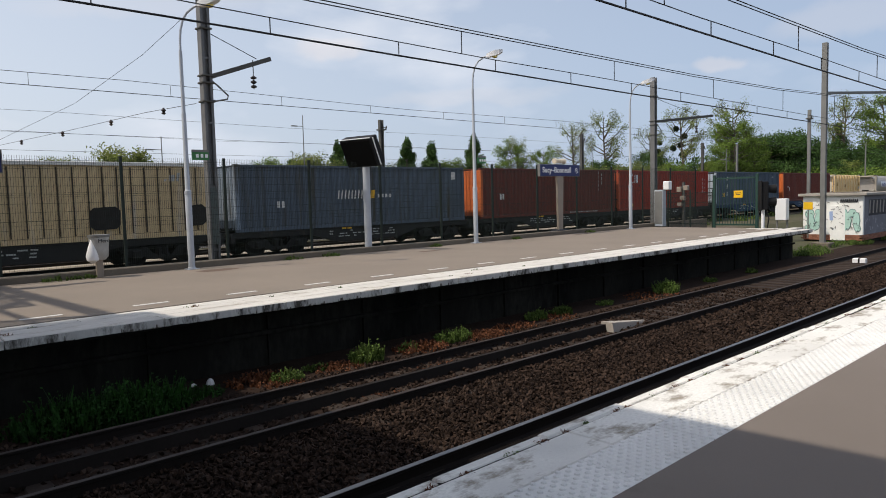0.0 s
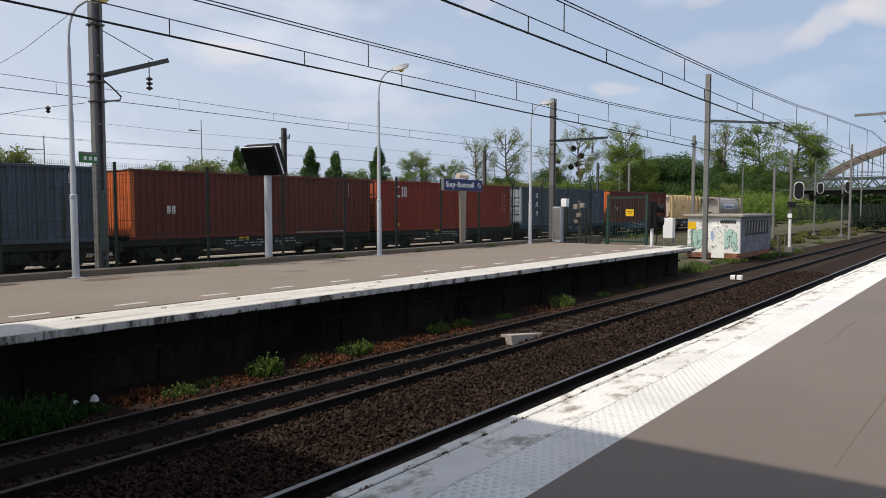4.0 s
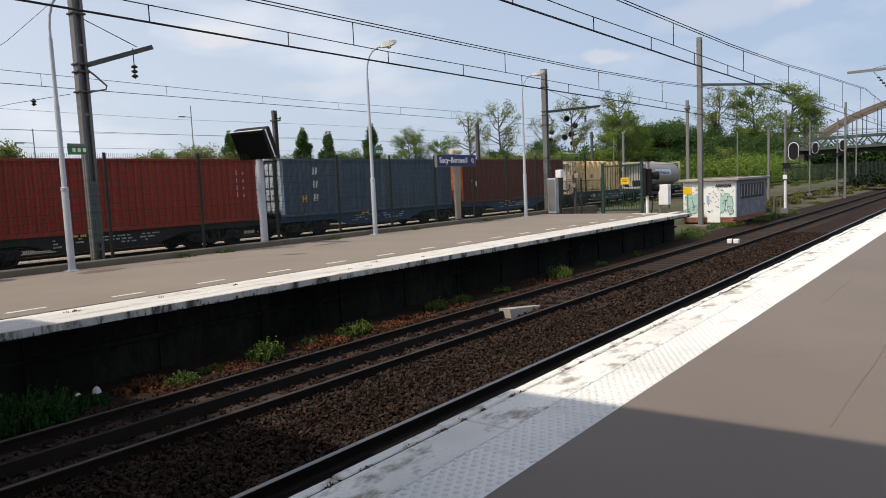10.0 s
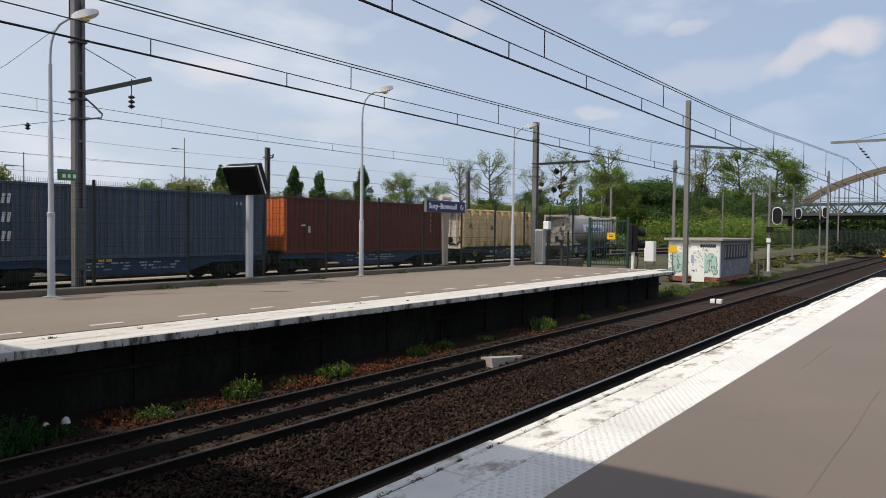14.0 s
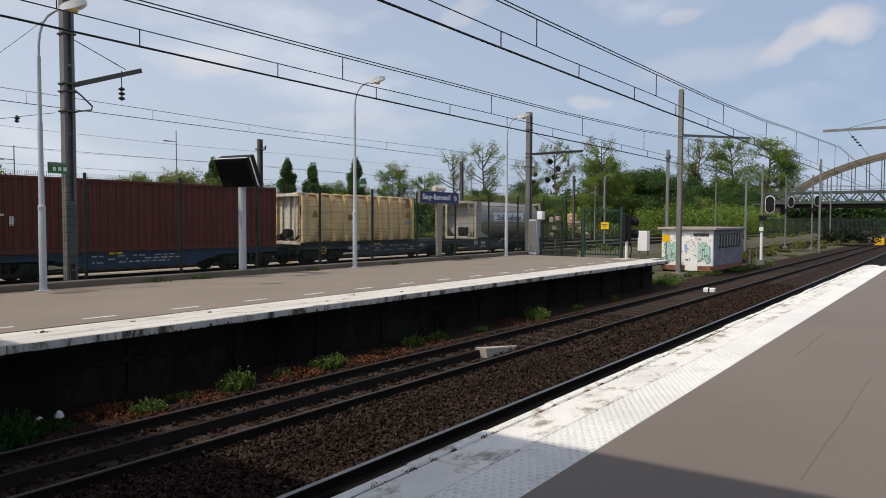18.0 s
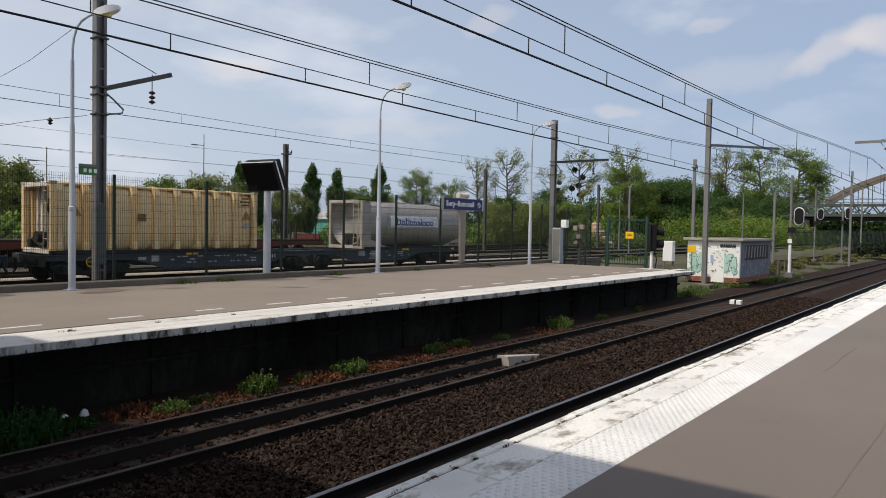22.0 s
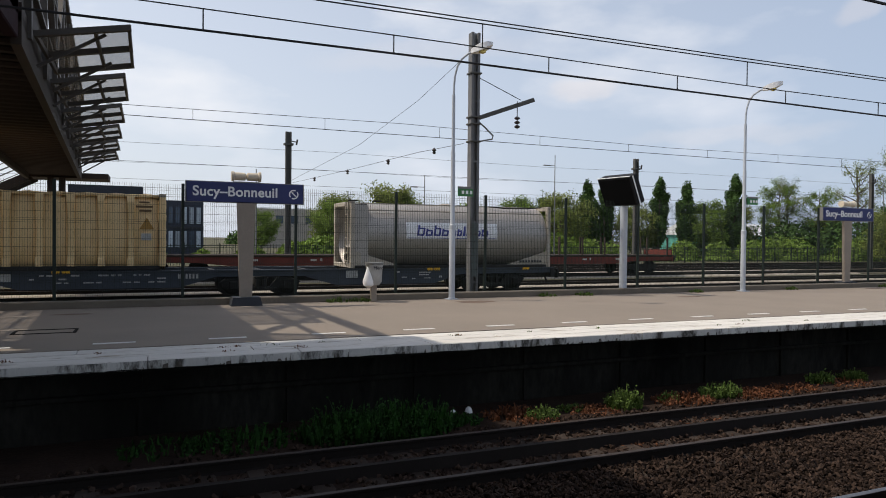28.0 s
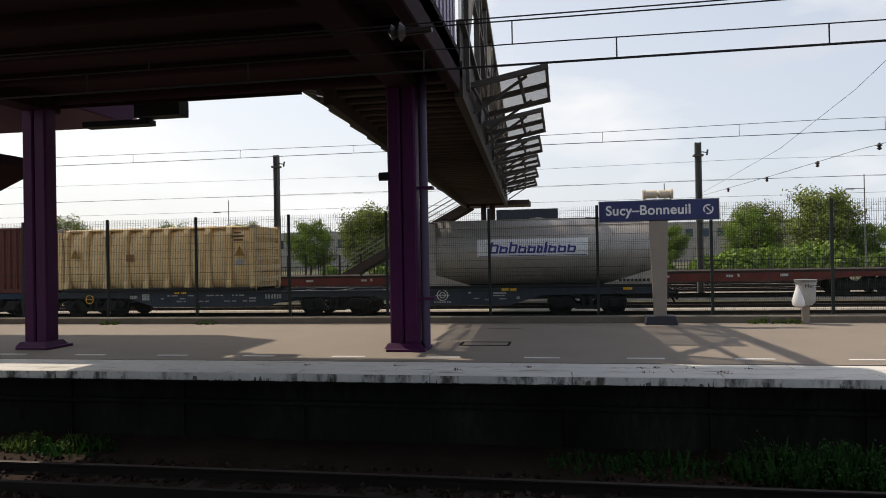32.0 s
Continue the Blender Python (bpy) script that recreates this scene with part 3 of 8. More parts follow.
part("far_edge", Build().box(NX0, -16, -0.430, 0.055, -0.3, 0.0), M_WHITE_WORN, np_)
part("plain_strip", Build().box(-16, -0.826, -0.876, -0.442, -0.04, 0.002, 0.004), M_TACTILE, np_, "worn white strip")
tile = Build().box(0, 0.884, -0.876, -0.442, -0.04, 0.002, 0.004).mesh("tactile_tile", M_TACTILE)
for i in range(36):
    x = -0.82 + 0.89 * i
    if 12.3 < x < 14.0:
        continue
    part("tactile_tile", tile, None, np_, at=pose(x, 0, random.uniform(-0.002, 0.002)))
part("smooth_tile", Build().box(12.50, 14.25, -0.876, -0.434, -0.04, 0.004, 0.004), M_TILE_NEW, np_, "clean bright white tile")
for run in ([(9.67, -1.34), (10.25, -1.36), (10.83, -1.34), (11.99, -1.36)], [(5.13, -2.18), (5.93, -2.19), (6.99, -2.22), (8.21, -2.22), (8.88, -2.24)]):
    ck = Build()
    for (xa, ya), (xb, yb_) in zip(run, run[1:]):
        ck.beam((xa, ya, 0.0), (xb, yb_, 0.0), 0.012, 0.004)
    part("crack", ck, M_KERB, np_, "thin dark crack in the asphalt")
st, ring = Build(), [(math.cos(k * math.pi / 4), math.sin(k * math.pi / 4)) for k in range(8)]
for i in range(int(20 / 0.0575)):
    x = -1.0 + i * 0.0575
    if 12.5 < x < 14.35:
        continue
    for j in range(7):
        y = -0.851 + j * 0.0655 + (0.033 if i % 2 else 0)
        if y > -0.451: continue
        st.add([(x + 0.0205 * c, y + 0.0205 * s, 0.002) for c, s in ring] + [(x + 0.014 * c, y + 0.014 * s, 0.0105) for c, s in ring],
               [(k, (k + 1) % 8, 8 + (k + 1) % 8, 8 + k) for k in range(8)] + [tuple(range(8, 16))])
tagged(part("studs", st, M_TACTILE, np_), "rows of raised warning studs", kind="stuff")

# ---- ballast stones ----
def stones(x0, x1, y0, y1, z, count, size, material, label, name="ballast_stones", seed=3):
    rng = np.random.default_rng(seed)
    base = np.array([(1, 0, 0), (-1, 0, 0), (0, 1, 0), (0, -1, 0), (0, 0, 1), (0, 0, -1), (.7, .7, .3), (-.7, .6, .35)], float)
    tri = [(0, 6, 4), (6, 2, 4), (2, 7, 4), (7, 1, 4), (1, 3, 4), (3, 0, 4), (0, 3, 5), (3, 1, 5), (1, 7, 5), (7, 2, 5), (2, 6, 5), (6, 0, 5)]
    vs, fs = [], []
    pos = np.c_[rng.uniform(x0, x1, count), rng.uniform(y0, y1, count), z + rng.uniform(-0.02, 0.025, count)]
    for i in range(count):
        s = size * rng.uniform(0.6, 1.3) * np.array([1.2, 0.85, 0.7])
        q, _ = np.linalg.qr(rng.normal(size=(3, 3)))
        v = (base * rng.uniform(0.75, 1.15, (8, 1)) * s) @ q + pos[i]
        k = len(vs)
        vs += v.tolist()
        fs += [(a + k, b + k, c + k) for a, b, c in tri]
    me = bpy.data.meshes.new(name)
    me.from_pydata(vs, [], fs)
    me.materials.append(material)
    return tagged(new(name, me), label, "gravel", kind="stuff")


stones(2.0, 13.0, 2.3, 4.3, RAIL_Z - 0.135, 13000, 0.031, M_STONE, "loose rusty ballast stones between the two tracks")
stones(13.0, 34.0, 2.3, 4.3, RAIL_Z - 0.135, 9000, 0.042, M_STONE, "loose rusty ballast stones farther along the tracks", seed=5)
stones(2.0, 20.0, 4.4, 6.5, RAIL_Z - 0.15, 6000, 0.035, M_STONE, "ballast stones in and beside the far track", seed=7)
stones(-14, 2, 2.3, 6.5, RAIL_Z - 0.15, 4000, 0.045, M_STONE, "ballast stones in the shade of the bridge", seed=8)

# inner guard beam of the far track, with its tapered end
gb = thing("guard_beam", "dark guard rail lying inside the far track, with a pale tapered end", "guard rail", kind="structure")
part("beam", Build().sweep([(4.98, RAIL_Z - 0.15), (5.10, RAIL_Z - 0.15), (5.08, RAIL_Z + 0.0), (5.0, RAIL_Z + 0.0)], "x", -60, 12.2), M_RAIL, gb)
part("tapered_end", Build().add([(12.1, 4.80, RAIL_Z - 0.16), (12.1, 5.12, RAIL_Z - 0.16), (12.1, 5.10, RAIL_Z + 0.05), (12.1, 4.84, RAIL_Z + 0.05), (13.6, 4.96, RAIL_Z - 0.16), (13.6, 5.06, RAIL_Z - 0.16), (13.6, 5.05, RAIL_Z - 0.12), (13.6, 4.98, RAIL_Z - 0.12)],
     [(3, 2, 1, 0), (4, 5, 6, 7), (0, 1, 5, 4), (1, 2, 6, 5), (2, 3, 7, 6), (3, 0, 4, 7)]), mat("pale_concrete", (0.36, 0.32, 0.28), 0.85, var=0.2, bump=0.2), gb, "pale concrete end piece")
wm = thing("track_marker", "small white box with dark stripes between the rails", "track marker", pose(28.9, 5.1, RAIL_Z - 0.16))
part("box", Build().box(-0.12, 0.12, -0.22, 0.22, 0, 0.18, 0.02), M_WHITE, wm)
part("stripe", Build().box(-0.125, 0.125, -0.03, 0.03, 0.02, 0.184), M_WALL, wm)

# ---- fence ----
fence = thing("mesh_fence", "dark green welded mesh fence with posts behind the platform", "fence")
FY, FZ0, FZ1 = 14.95, 0.10, 2.82
pw = Build()
for i in range(54):
    pw.box(i * 0.05 - 0.0026, i * 0.05 + 0.0026, -0.0026, 0.0026, FZ0, FZ1 + 0.03)
for z in [FZ0 + 0.05 + 0.2 * k for k in range(14)]:
    pw.box(0, 2.66, -0.006, -0.002, z - 0.0032, z + 0.0032)
for z in (0.6, 1.25, 1.9, 2.6):
    pw.box(0, 2.66, -0.028, -0.024, z - 0.002, z + 0.002).box(0, 2.66, -0.028, -0.024, z + 0.09, z + 0.094)
pw = pw.mesh("mesh_panel", M_FENCE)
ps = Build().box(-0.035, 0.035, -0.03, 0.03, -0.6, 2.87, 0.006).mesh("post", M_FENCE)
for k in range(-11, 18):
    x = -10.0 + 2.69 * k
    part("post", ps, None, fence, at=pose(x, FY, 0))
    if x < 35:
        part("mesh_panel", pw, None, fence, at=pose(x + 0.02, FY, 0))


# ---- platform lamps, masts ----
def street_lamp(x, y, label):
    t = thing("platform_lamp", label, "street lamp", pose(x, y, 0), group="platform lamps")
    part("pole", Build().lathe([(0.095, 0), (0.095, 0.05), (0.082, 0.06), (0.080, 1.9), (0.062, 1.95), (0.055, 3.9), (0.046, 3.95), (0.042, 5.45)], (0, 0, 0), n=14), M_POLE, t, "tapered pale grey steel pole", True)
    ux, uy = 0.68, -0.73
    pts = [(ux * r, uy * r, z) for r, z in ((0, 5.4), (0.005, 5.7), (0.03, 5.95), (0.10, 6.2), (0.22, 6.38), (0.40, 6.50), (0.58, 6.56))]
    part("arm", Build().path(pts, 0.030, 8), M_POLE, t, smooth=True)
    h = Build()
    for k, (r, w, z0, z1) in enumerate(((0.50, 0.05, 6.50, 6.60), (0.62, 0.10, 6.50, 6.66), (0.80, 0.13, 6.53, 6.72), (0.98, 0.11, 6.60, 6.74), (1.08, 0.05, 6.66, 6.74))):
        for a, b in ((-1, z0), (1, z0), (1, z1), (-1, z1)):
            h.v.append((ux * r - uy * a * w, uy * r + ux * a * w, b))
        if k:
            o = 4 * k - 4
            h.f += [(o + j, o + (j + 1) % 4, o + 4 + (j + 1) % 4, o + 4 + j) for j in range(4)]
    h.f += [(3, 2, 1, 0), (16, 17, 18, 19)]
    hd = part("lamp_head", h, M_WHITE, t, "white lamp head", True)
    part("lens", Build().lathe([(0.02, 6.46), (0.09, 6.49), (0.10, 6.54)], (ux * 0.80, uy * 0.80, 0), n=12), M_LENS, hd, "yellowish lens", True)
    part("joint_collar", Build().lathe([(0.07, 1.88), (0.085, 1.9), (0.085, 1.98), (0.066, 2.0)], (0, 0, 0), n=14), M_POLE, t)
    part("foot_plate", Build().box(-0.15, 0.15, -0.15, 0.15, 0, 0.02, 0.005), M_POLE, t)
    return t


M_LENS = mat("lamp_lens", (0.75, 0.62, 0.20), 0.3, var=0.1, bump=0.02)
street_lamp(7.47, 14.2, "pale grey platform lamp with curved arm beside a mast")
for x in (17.87, 28.05):
    street_lamp(x, 14.2, "pale grey platform lamp with curved arm near the fence")


def mast(x, y, z0, z1, w=0.26, d=0.3, material=None, label="grey steel overhead line mast", base=True):
    material = material or M_STEEL_DARK
    t = thing("catenary_mast", label, "mast", pose(x, y, 0), group="overhead line masts")
    for s in (-1, 1):
        part("flange", Build().box(s * w / 2 - 0.04, s * w / 2 + 0.04, -d / 2, d / 2, z0, z1, 0.008), material, t)
    part("web", Build().box(-w / 2, w / 2, -0.012, 0.012, z0, z1), material, t)
    lat = Build().box(-w / 2 + 0.04, w / 2 - 0.04, -d / 2 + 0.02, -d / 2 + 0.03, 0, 0.06).mesh("batten_plate", material)
    for k in range(int((z1 - z0) / 1.8)):
        part("batten_plate", lat, None, t, at=pose(0, 0, z0 + 0.9 + 1.8 * k))
    if base:
        part("footing", Build().box(-0.4, 0.4, -0.4, 0.4, z0 - 0.3, z0 + 0.12, 0.03), M_KERB, t)
    return t


M_STEEL_MID = mat("mid_grey_mast", (0.165, 0.165, 0.165), 0.65, metal=0.25, var=0.2, scale=1.5, fine=25, patch=0.25, patch_col=(0.085, 0.08, 0.07))
mA = mast(8.93, 16.0, -0.6, 7.75, 0.20, 0.25, M_STEEL_MID, label="dark steel overhead mast with bracket arm and insulators")
mC = mast(33.6, 16.2, -0.6, 7.65, 0.20, 0.26, M_STEEL_MID, label="dark steel overhead mast with bracket arm by the platform end")
for m_, tip, zt in ((mA, (2.05, 0.0), 5.95), (mC, (4.2, -1.2), 5.8)):
    za = 5.22 if m_ is mA else 5.36
    part("bracket_arm", Build().beam((0.1, -0.1, za), (tip[0], tip[1], zt), 0.10, 0.13), M_STEEL_DARK, m_, "steel bracket arm")
    part("stay_wire", Build().tube((0.1, 0, za + 1.25), (tip[0] * 0.78, tip[1] * 0.78, zt - 0.05), 0.012, n=5), M_WIRE, m_)
    ins = Build()
    cx, cy = tip[0] * 0.72, tip[1] * 0.72
    ins.tube((cx, cy, zt - 0.1), (cx, cy, zt - 0.95), 0.014, n=6)
    for k in range(3):
        ins.lathe([(0.03, -0.06), (0.09, -0.03), (0.09, 0.0), (0.03, 0.04)], (cx, cy, zt - 0.60 - 0.13 * k), n=10)
    part("insulator", ins, M_INSUL, m_, "brown ribbed insulator string")
    part("steady_arm", Build().path([(0.1, -0.1, za - 0.1), (0.30, -0.12, za - 0.25), (0.58, -0.14, za - 0.50), (0.55, -0.14, za - 0.60), (0.1, -0.12, za - 0.70)], 0.024, 6), M_STEEL, m_)
    for z in (za, za - 0.2, za - 0.72, za + 1.3):
        part("clamp", Build().box(-0.18, 0.18, -0.17, 0.17, z, z + 0.05, 0.01), M_STEEL_DARK, m_)
mD = mast(35.6, 8.55, -1.05, 8.35, 0.15, 0.22, label="grey steel overhead mast standing in grass by the hut", material=M_STEEL)
part("bracket_arm", Build().beam((0, 0, 6.05), (7.3, -1.6, 6.5), 0.10, 0.12), M_STEEL, mD)
part("graffiti_patch", Build().box(-0.10, 0.10, -0.142, -0.139, 0.5, 2.1), mat("faded_graffiti", (0.115, 0.14, 0.135), 0.8, var=0.3, scale=7, fine=25, patch=0.62, patch_col=(0.088, 0.088, 0.08), patch_scale=7), mA, "faded pale green scrawl")


# ---- signs, screen, bin ----
M_CREAM = mat("cream_enamel", (0.60, 0.52, 0.40), 0.5, var=0.1, bump=0.02)
def station_sign(x, y, w, label, post_w=0.34):
    t = thing("station_sign", label, "station sign", pose(x, y, 0), group="station name signs")
    part("board", Build().box(-w / 2, w / 2, -0.06, 0.06, 2.42, 2.88, 0.01), M_BLUE_SIGN, t, "dark blue name board")
    part("board_rim", Build().box(-w / 2 - 0.015, w / 2 + 0.015, -0.05, 0.05, 2.875, 2.895).box(-w / 2 - 0.015, w / 2 + 0.015, -0.05, 0.05, 2.405, 2.425).box(-w / 2 - 0.02, -w / 2, -0.065, 0.065, 2.405, 2.895).box(w / 2, w / 2 + 0.02, -0.065, 0.065, 2.405, 2.895), M_STEEL, t)
    me = text_mesh("Sucy\u2013Bonneuil", 0.315, spacing=1.04, bold=0.007)
    me.materials.append(M_WHITE)
    part("lettering", me, None, t, "white station name lettering", at=pose(-0.235 * w / 2.66, -0.068, 2.655))
    ri = Build()
    for k in range(28):
        if k in (3, 4, 17, 18): continue
        a, b = 2 * math.pi * k / 28, 2 * math.pi * (k + 1) / 28
        ri.add([(r * math.cos(q) + w * 0.415, -0.066, 2.645 + r * math.sin(q)) for q in (a, b) for r in (0.085, 0.115)], [(0, 1, 3, 2)])
    ri.beam((w * 0.415 - 0.05, -0.066, 2.70), (w * 0.415 + 0.06, -0.066, 2.59), 0.004, 0.025)
    part("roundel", ri, M_WHITE, t, "white ring mark")
    part("post", Build().add([(s * a, d, z) for z, a in ((0.2, post_w * 0.42), (2.42, post_w * 0.62)) for s, d in ((-1, -0.05), (1, -0.05), (1, 0.05), (-1, 0.05))], [(3, 2, 1, 0), (4, 5, 6, 7), (0, 1, 5, 4), (1, 2, 6, 5), (2, 3, 7, 6), (3, 0, 4, 7)]), M_BEIGE_POST, t, "beige flared post")
    part("base_block", Build().add([(s * a, d * a * 0.7, z) for z, a in ((0, 0.36), (0.2, 0.31)) for s, d in ((-1, -1), (1, -1), (1, 1), (-1, 1))], [(3, 2, 1, 0), (4, 5, 6, 7), (0, 1, 5, 4), (1, 2, 6, 5), (2, 3, 7, 6), (3, 0, 4, 7)]), M_BASE, t, "dark base block")
    for s in (-1, 1):
        sp = part("speaker", Build().lathe([(0.05, 0.0), (0.095, 0.03), (0.095, 0.26), (0.12, 0.28), (0.12, 0.33), (0.03, 0.33)], (0, 0, 0), "x", 14), M_CREAM, t, "cream horn loudspeaker", True, at=pose(s * 0.005, 0.0, 3.03, 0, 0, 0 if s > 0 else 180))
    part("speaker_bracket", Build().box(-0.3, 0.3, -0.02, 0.02, 2.89, 2.91), M_STEEL, t)
    return t


station_sign(2.12, 14.15, 2.66, "dark blue station name sign on a beige post by the fence")
station_sign(23.5, 14.75, 2.66, "dark blue station name sign on a beige post")

tv = thing("information_screen", "tilted black passenger information screen on a grey pole", "display screen", pose(13.5, 14.75, 0))
part("pole", Build().lathe([(0.115, 0), (0.115, 2.75)], (0, 0, 0), n=16), M_POLE, tv, "pale grey round pole", True)
part("foot_plate", Build().box(-0.2, 0.2, -0.2, 0.2, 0, 0.02, 0.004), M_POLE, tv)
hp = pose(-0.12, 0, 3.17, 24, 0, -80)
part("casing", Build().box(-0.66, 0.66, -0.20, 0.17, -0.46, 0.46, 0.03), M_BLACK, tv, "black casing", at=hp)
part("side_trim", Build().box(0.665, 0.685, -0.10, -0.05, -0.45, 0.45, 0.006), M_WHITE, tv, "white edge trim", at=hp)
part("top_trim", Build().box(-0.66, 0.66, -0.205, -0.165, 0.464, 0.48), M_WHITE, tv, at=hp)
part("screen", Build().box(-0.60, 0.60, -0.208, -0.201, -0.40, 0.40), M_SCREEN, tv, "dark glass screen", at=hp)

bn = thing("litter_bin", "hoop litter bin with a translucent bag on a post", "litter bin", pose(5.3, 14.25, 0))
part("post", Build().box(-0.075, 0.075, -0.05, 0.05, 0, 0.75, 0.01), M_BEIGE_POST, bn)
part("hoop", Build().lathe([(0.225, 0.94), (0.235, 0.94), (0.235, 1.0), (0.225, 1.0)], (0, -0.06, 0), n=20), M_STEEL, bn, "metal hoop")
bagm = mat("bag_plastic", (0.48, 0.48, 0.46), 0.35, var=0.15, scale=5, fine=15, bump=0.5, alpha=0.8)
part("bag", Build().lathe([(0.12, 0.42), (0.19, 0.50), (0.20, 0.7), (0.215, 0.9), (0.228, 0.97)], (0, -0.06, 0), n=18), bagm, bn, "crumpled translucent bag", True)
part("loose_bag", Build().lathe([(0.04, 0.36), (0.13, 0.42), (0.15, 0.52), (0.08, 0.75), (0.03, 0.9)], (-0.17, -0.12, 0), n=12), M_WHITE, bn, "loose white plastic bag", True)
me = text_mesh("Merci", 0.12)
me.materials.append(M_BASE)
part("lettering", me, None, bn, at=pose(0.05, -0.285, 0.86))

ex = thing("exit_sign", "small green direction sign with white marks on a lamp post", "sign", pose(7.84, 14.15, 2.88))
part("panel", Build().box(-0.24, 0.20, -0.02, 0.02, -0.12, 0.14, 0.005), mat("sign_green", (0.045, 0.19, 0.06), 0.5, var=0.1, bump=0.02), ex)
part("grey_strip", Build().box(-0.24, 0.20, -0.024, -0.021, 0.08, 0.14), M_STEEL, ex)
for i in range(3):
    part("mark", Build().box(-0.14 + 0.12 * i, -0.07 + 0.12 * i, -0.026, -0.021, -0.06, 0.03), M_WHITE, ex)

copy_thing(ex, pose(18.2, 14.15, 2.95))

# ---- freight train ----
# distance run by the train, in metres, at each time
RUN = [(0, 0.0), (2, 6.55), (4, 13.25), (4.5, 14.88), (6.7, 21.85), (9, 29.15), (11, 35.48), (13, 41.6), (14.5, 46.2), (17, 53.87), (19, 59.9), (21, 65.93), (23, 71.8), (26.5, 82.0), (28, 86.34), (29.5, 90.6), (31, 95.15), (32, 98.2)]
TY = 22.62                # centre line of the train's track
DECK = 0.52               # top of the wagon decks
MOVERS, WHEELS = [], []


def container(u0, length, body_mat, label, doors=True, end_mat=None, h=2.59, pitch=0.278, deep=0.05):
    """A corrugated shipping container; its end towards -x carries the doors."""
    t = thing("shipping_container", label, "container", pose(u0, TY, DECK), group="containers on the train")
    MOVERS.append((t, u0, TY, DECK))
    w = 1.22
    end_mat = end_mat or body_mat
    for s in (-1, 1):
        b = Build()
        x, pts, n = 0.16, [], int((length - 0.32) / pitch)
        p = (length - 0.32) / n
        for i in range(n):
            a = 0.16 + i * p
            pts += [(a, 0), (a + 0.30 * p, 0), (a + 0.46 * p, deep), (a + 0.84 * p, deep)]
        pts.append((length - 0.16, 0))
        v = [(x, s * (w - 0.03 - d), z) for x, d in pts for z in (0.14, h - 0.10)]
        b.add(v, [(2 * i, 2 * i + 2, 2 * i + 3, 2 * i + 1) for i in range(len(pts) - 1)])
        part("side_panel", b, body_mat, t, "corrugated steel side")
        part("bottom_rail", Build().box(0.15, length - 0.15, s * (w - 0.06), s * w, 0.0, 0.15, 0.01), body_mat, t)
        part("top_rail", Build().box(0.15, length - 0.15, s * (w - 0.06), s * w, h - 0.11, h - 0.01, 0.01), body_mat, t)
        for x in (0, length):
            q = 0.16 if x == 0 else -0.16
            part("corner_post", Build().box(x, x + q, s * (w - 0.15), s * w, 0.11, h - 0.11, 0.015), end_mat if x == 0 else body_mat, t)
            for z in (0, h - 0.118):
                part("corner_casting", Build().box(x - (0.004 if x == 0 else -0.004), x + q * 1.1, s * (w - 0.16), s * (w + 0.004), z, z + 0.118, 0.012), body_mat, t)
    part("roof", Build().box(0.05, length - 0.05, -w + 0.05, w - 0.05, h - 0.06, h - 0.03), body_mat, t)
    part("floor", Build().box(0.05, length - 0.05, -w + 0.05, w - 0.05, 0.10, 0.16), M_WAGON, t)
    back = Build()
    pts = []
    for i in range(9):
        a = -w + 0.15 + i * 0.238
        pts += [(a, 0), (a + 0.07, 0), (a + 0.11, 0.04), (a + 0.2, 0.04)]
    back.add([(length - 0.03 - d, y, z) for y, d in pts for z in (0.12, h - 0.1)], [(2 * i, 2 * i + 2, 2 * i + 3, 2 * i + 1) for i in range(len(pts) - 1)])
    part("end_panel", back, body_mat, t)
    if doors:
        for s in (-1, 1):
            d = part("door", Build().box(0.03, 0.07, s * 0.01, s * (w - 0.14), 0.14, h - 0.13, 0.01), end_mat, t, "steel cargo door")
            for z in (0.22, 0.80, 1.35, 1.90):
                part("door_panel", Build().box(0.012, 0.03, s * 0.06, s * (w - 0.18), z, z + 0.44, 0.006), end_mat, d)
            for z in (0.14, 0.72, 1.27, 1.82, h - 0.17):
                part("door_seam", Build().box(0.008, 0.034, s * 0.02, s * (w - 0.15), z, z + 0.045, 0.004), M_WAGON, d)
            for y in (0.10, 0.42, 0.72, 0.98):
                part("lock_rod", Build().tube((0.0, s * y, 0.12), (0.0, s * y, h - 0.12), 0.024, n=6), M_WAGON if y in (0.10, 0.98) else M_STEEL_DARK, d, "dark locking rod")
                part("rod_handle", Build().box(-0.02, 0.005, s * y - 0.02, s * y + 0.16, 0.95, 1.0, 0.005), M_STEEL_DARK, d)
            for z in (0.45, 1.2, 2.1):
                part("hinge", Build().box(0.0, 0.05, s * (w - 0.17), s * (w - 0.12), z, z + 0.12), end_mat, d)
    else:
        fr = Build()
        pts = []
        for i in range(9):
            a = -w + 0.15 + i * 0.238
            pts += [(a, 0), (a + 0.07, 0), (a + 0.11, 0.04), (a + 0.2, 0.04)]
        fr.add([(0.03 + d, y, z) for y, d in pts for z in (0.12, h - 0.1)], [(2 * i, 2 * i + 2, 2 * i + 3, 2 * i + 1) for i in range(len(pts) - 1)])
        part("end_panel", fr, end_mat, t)
    return t


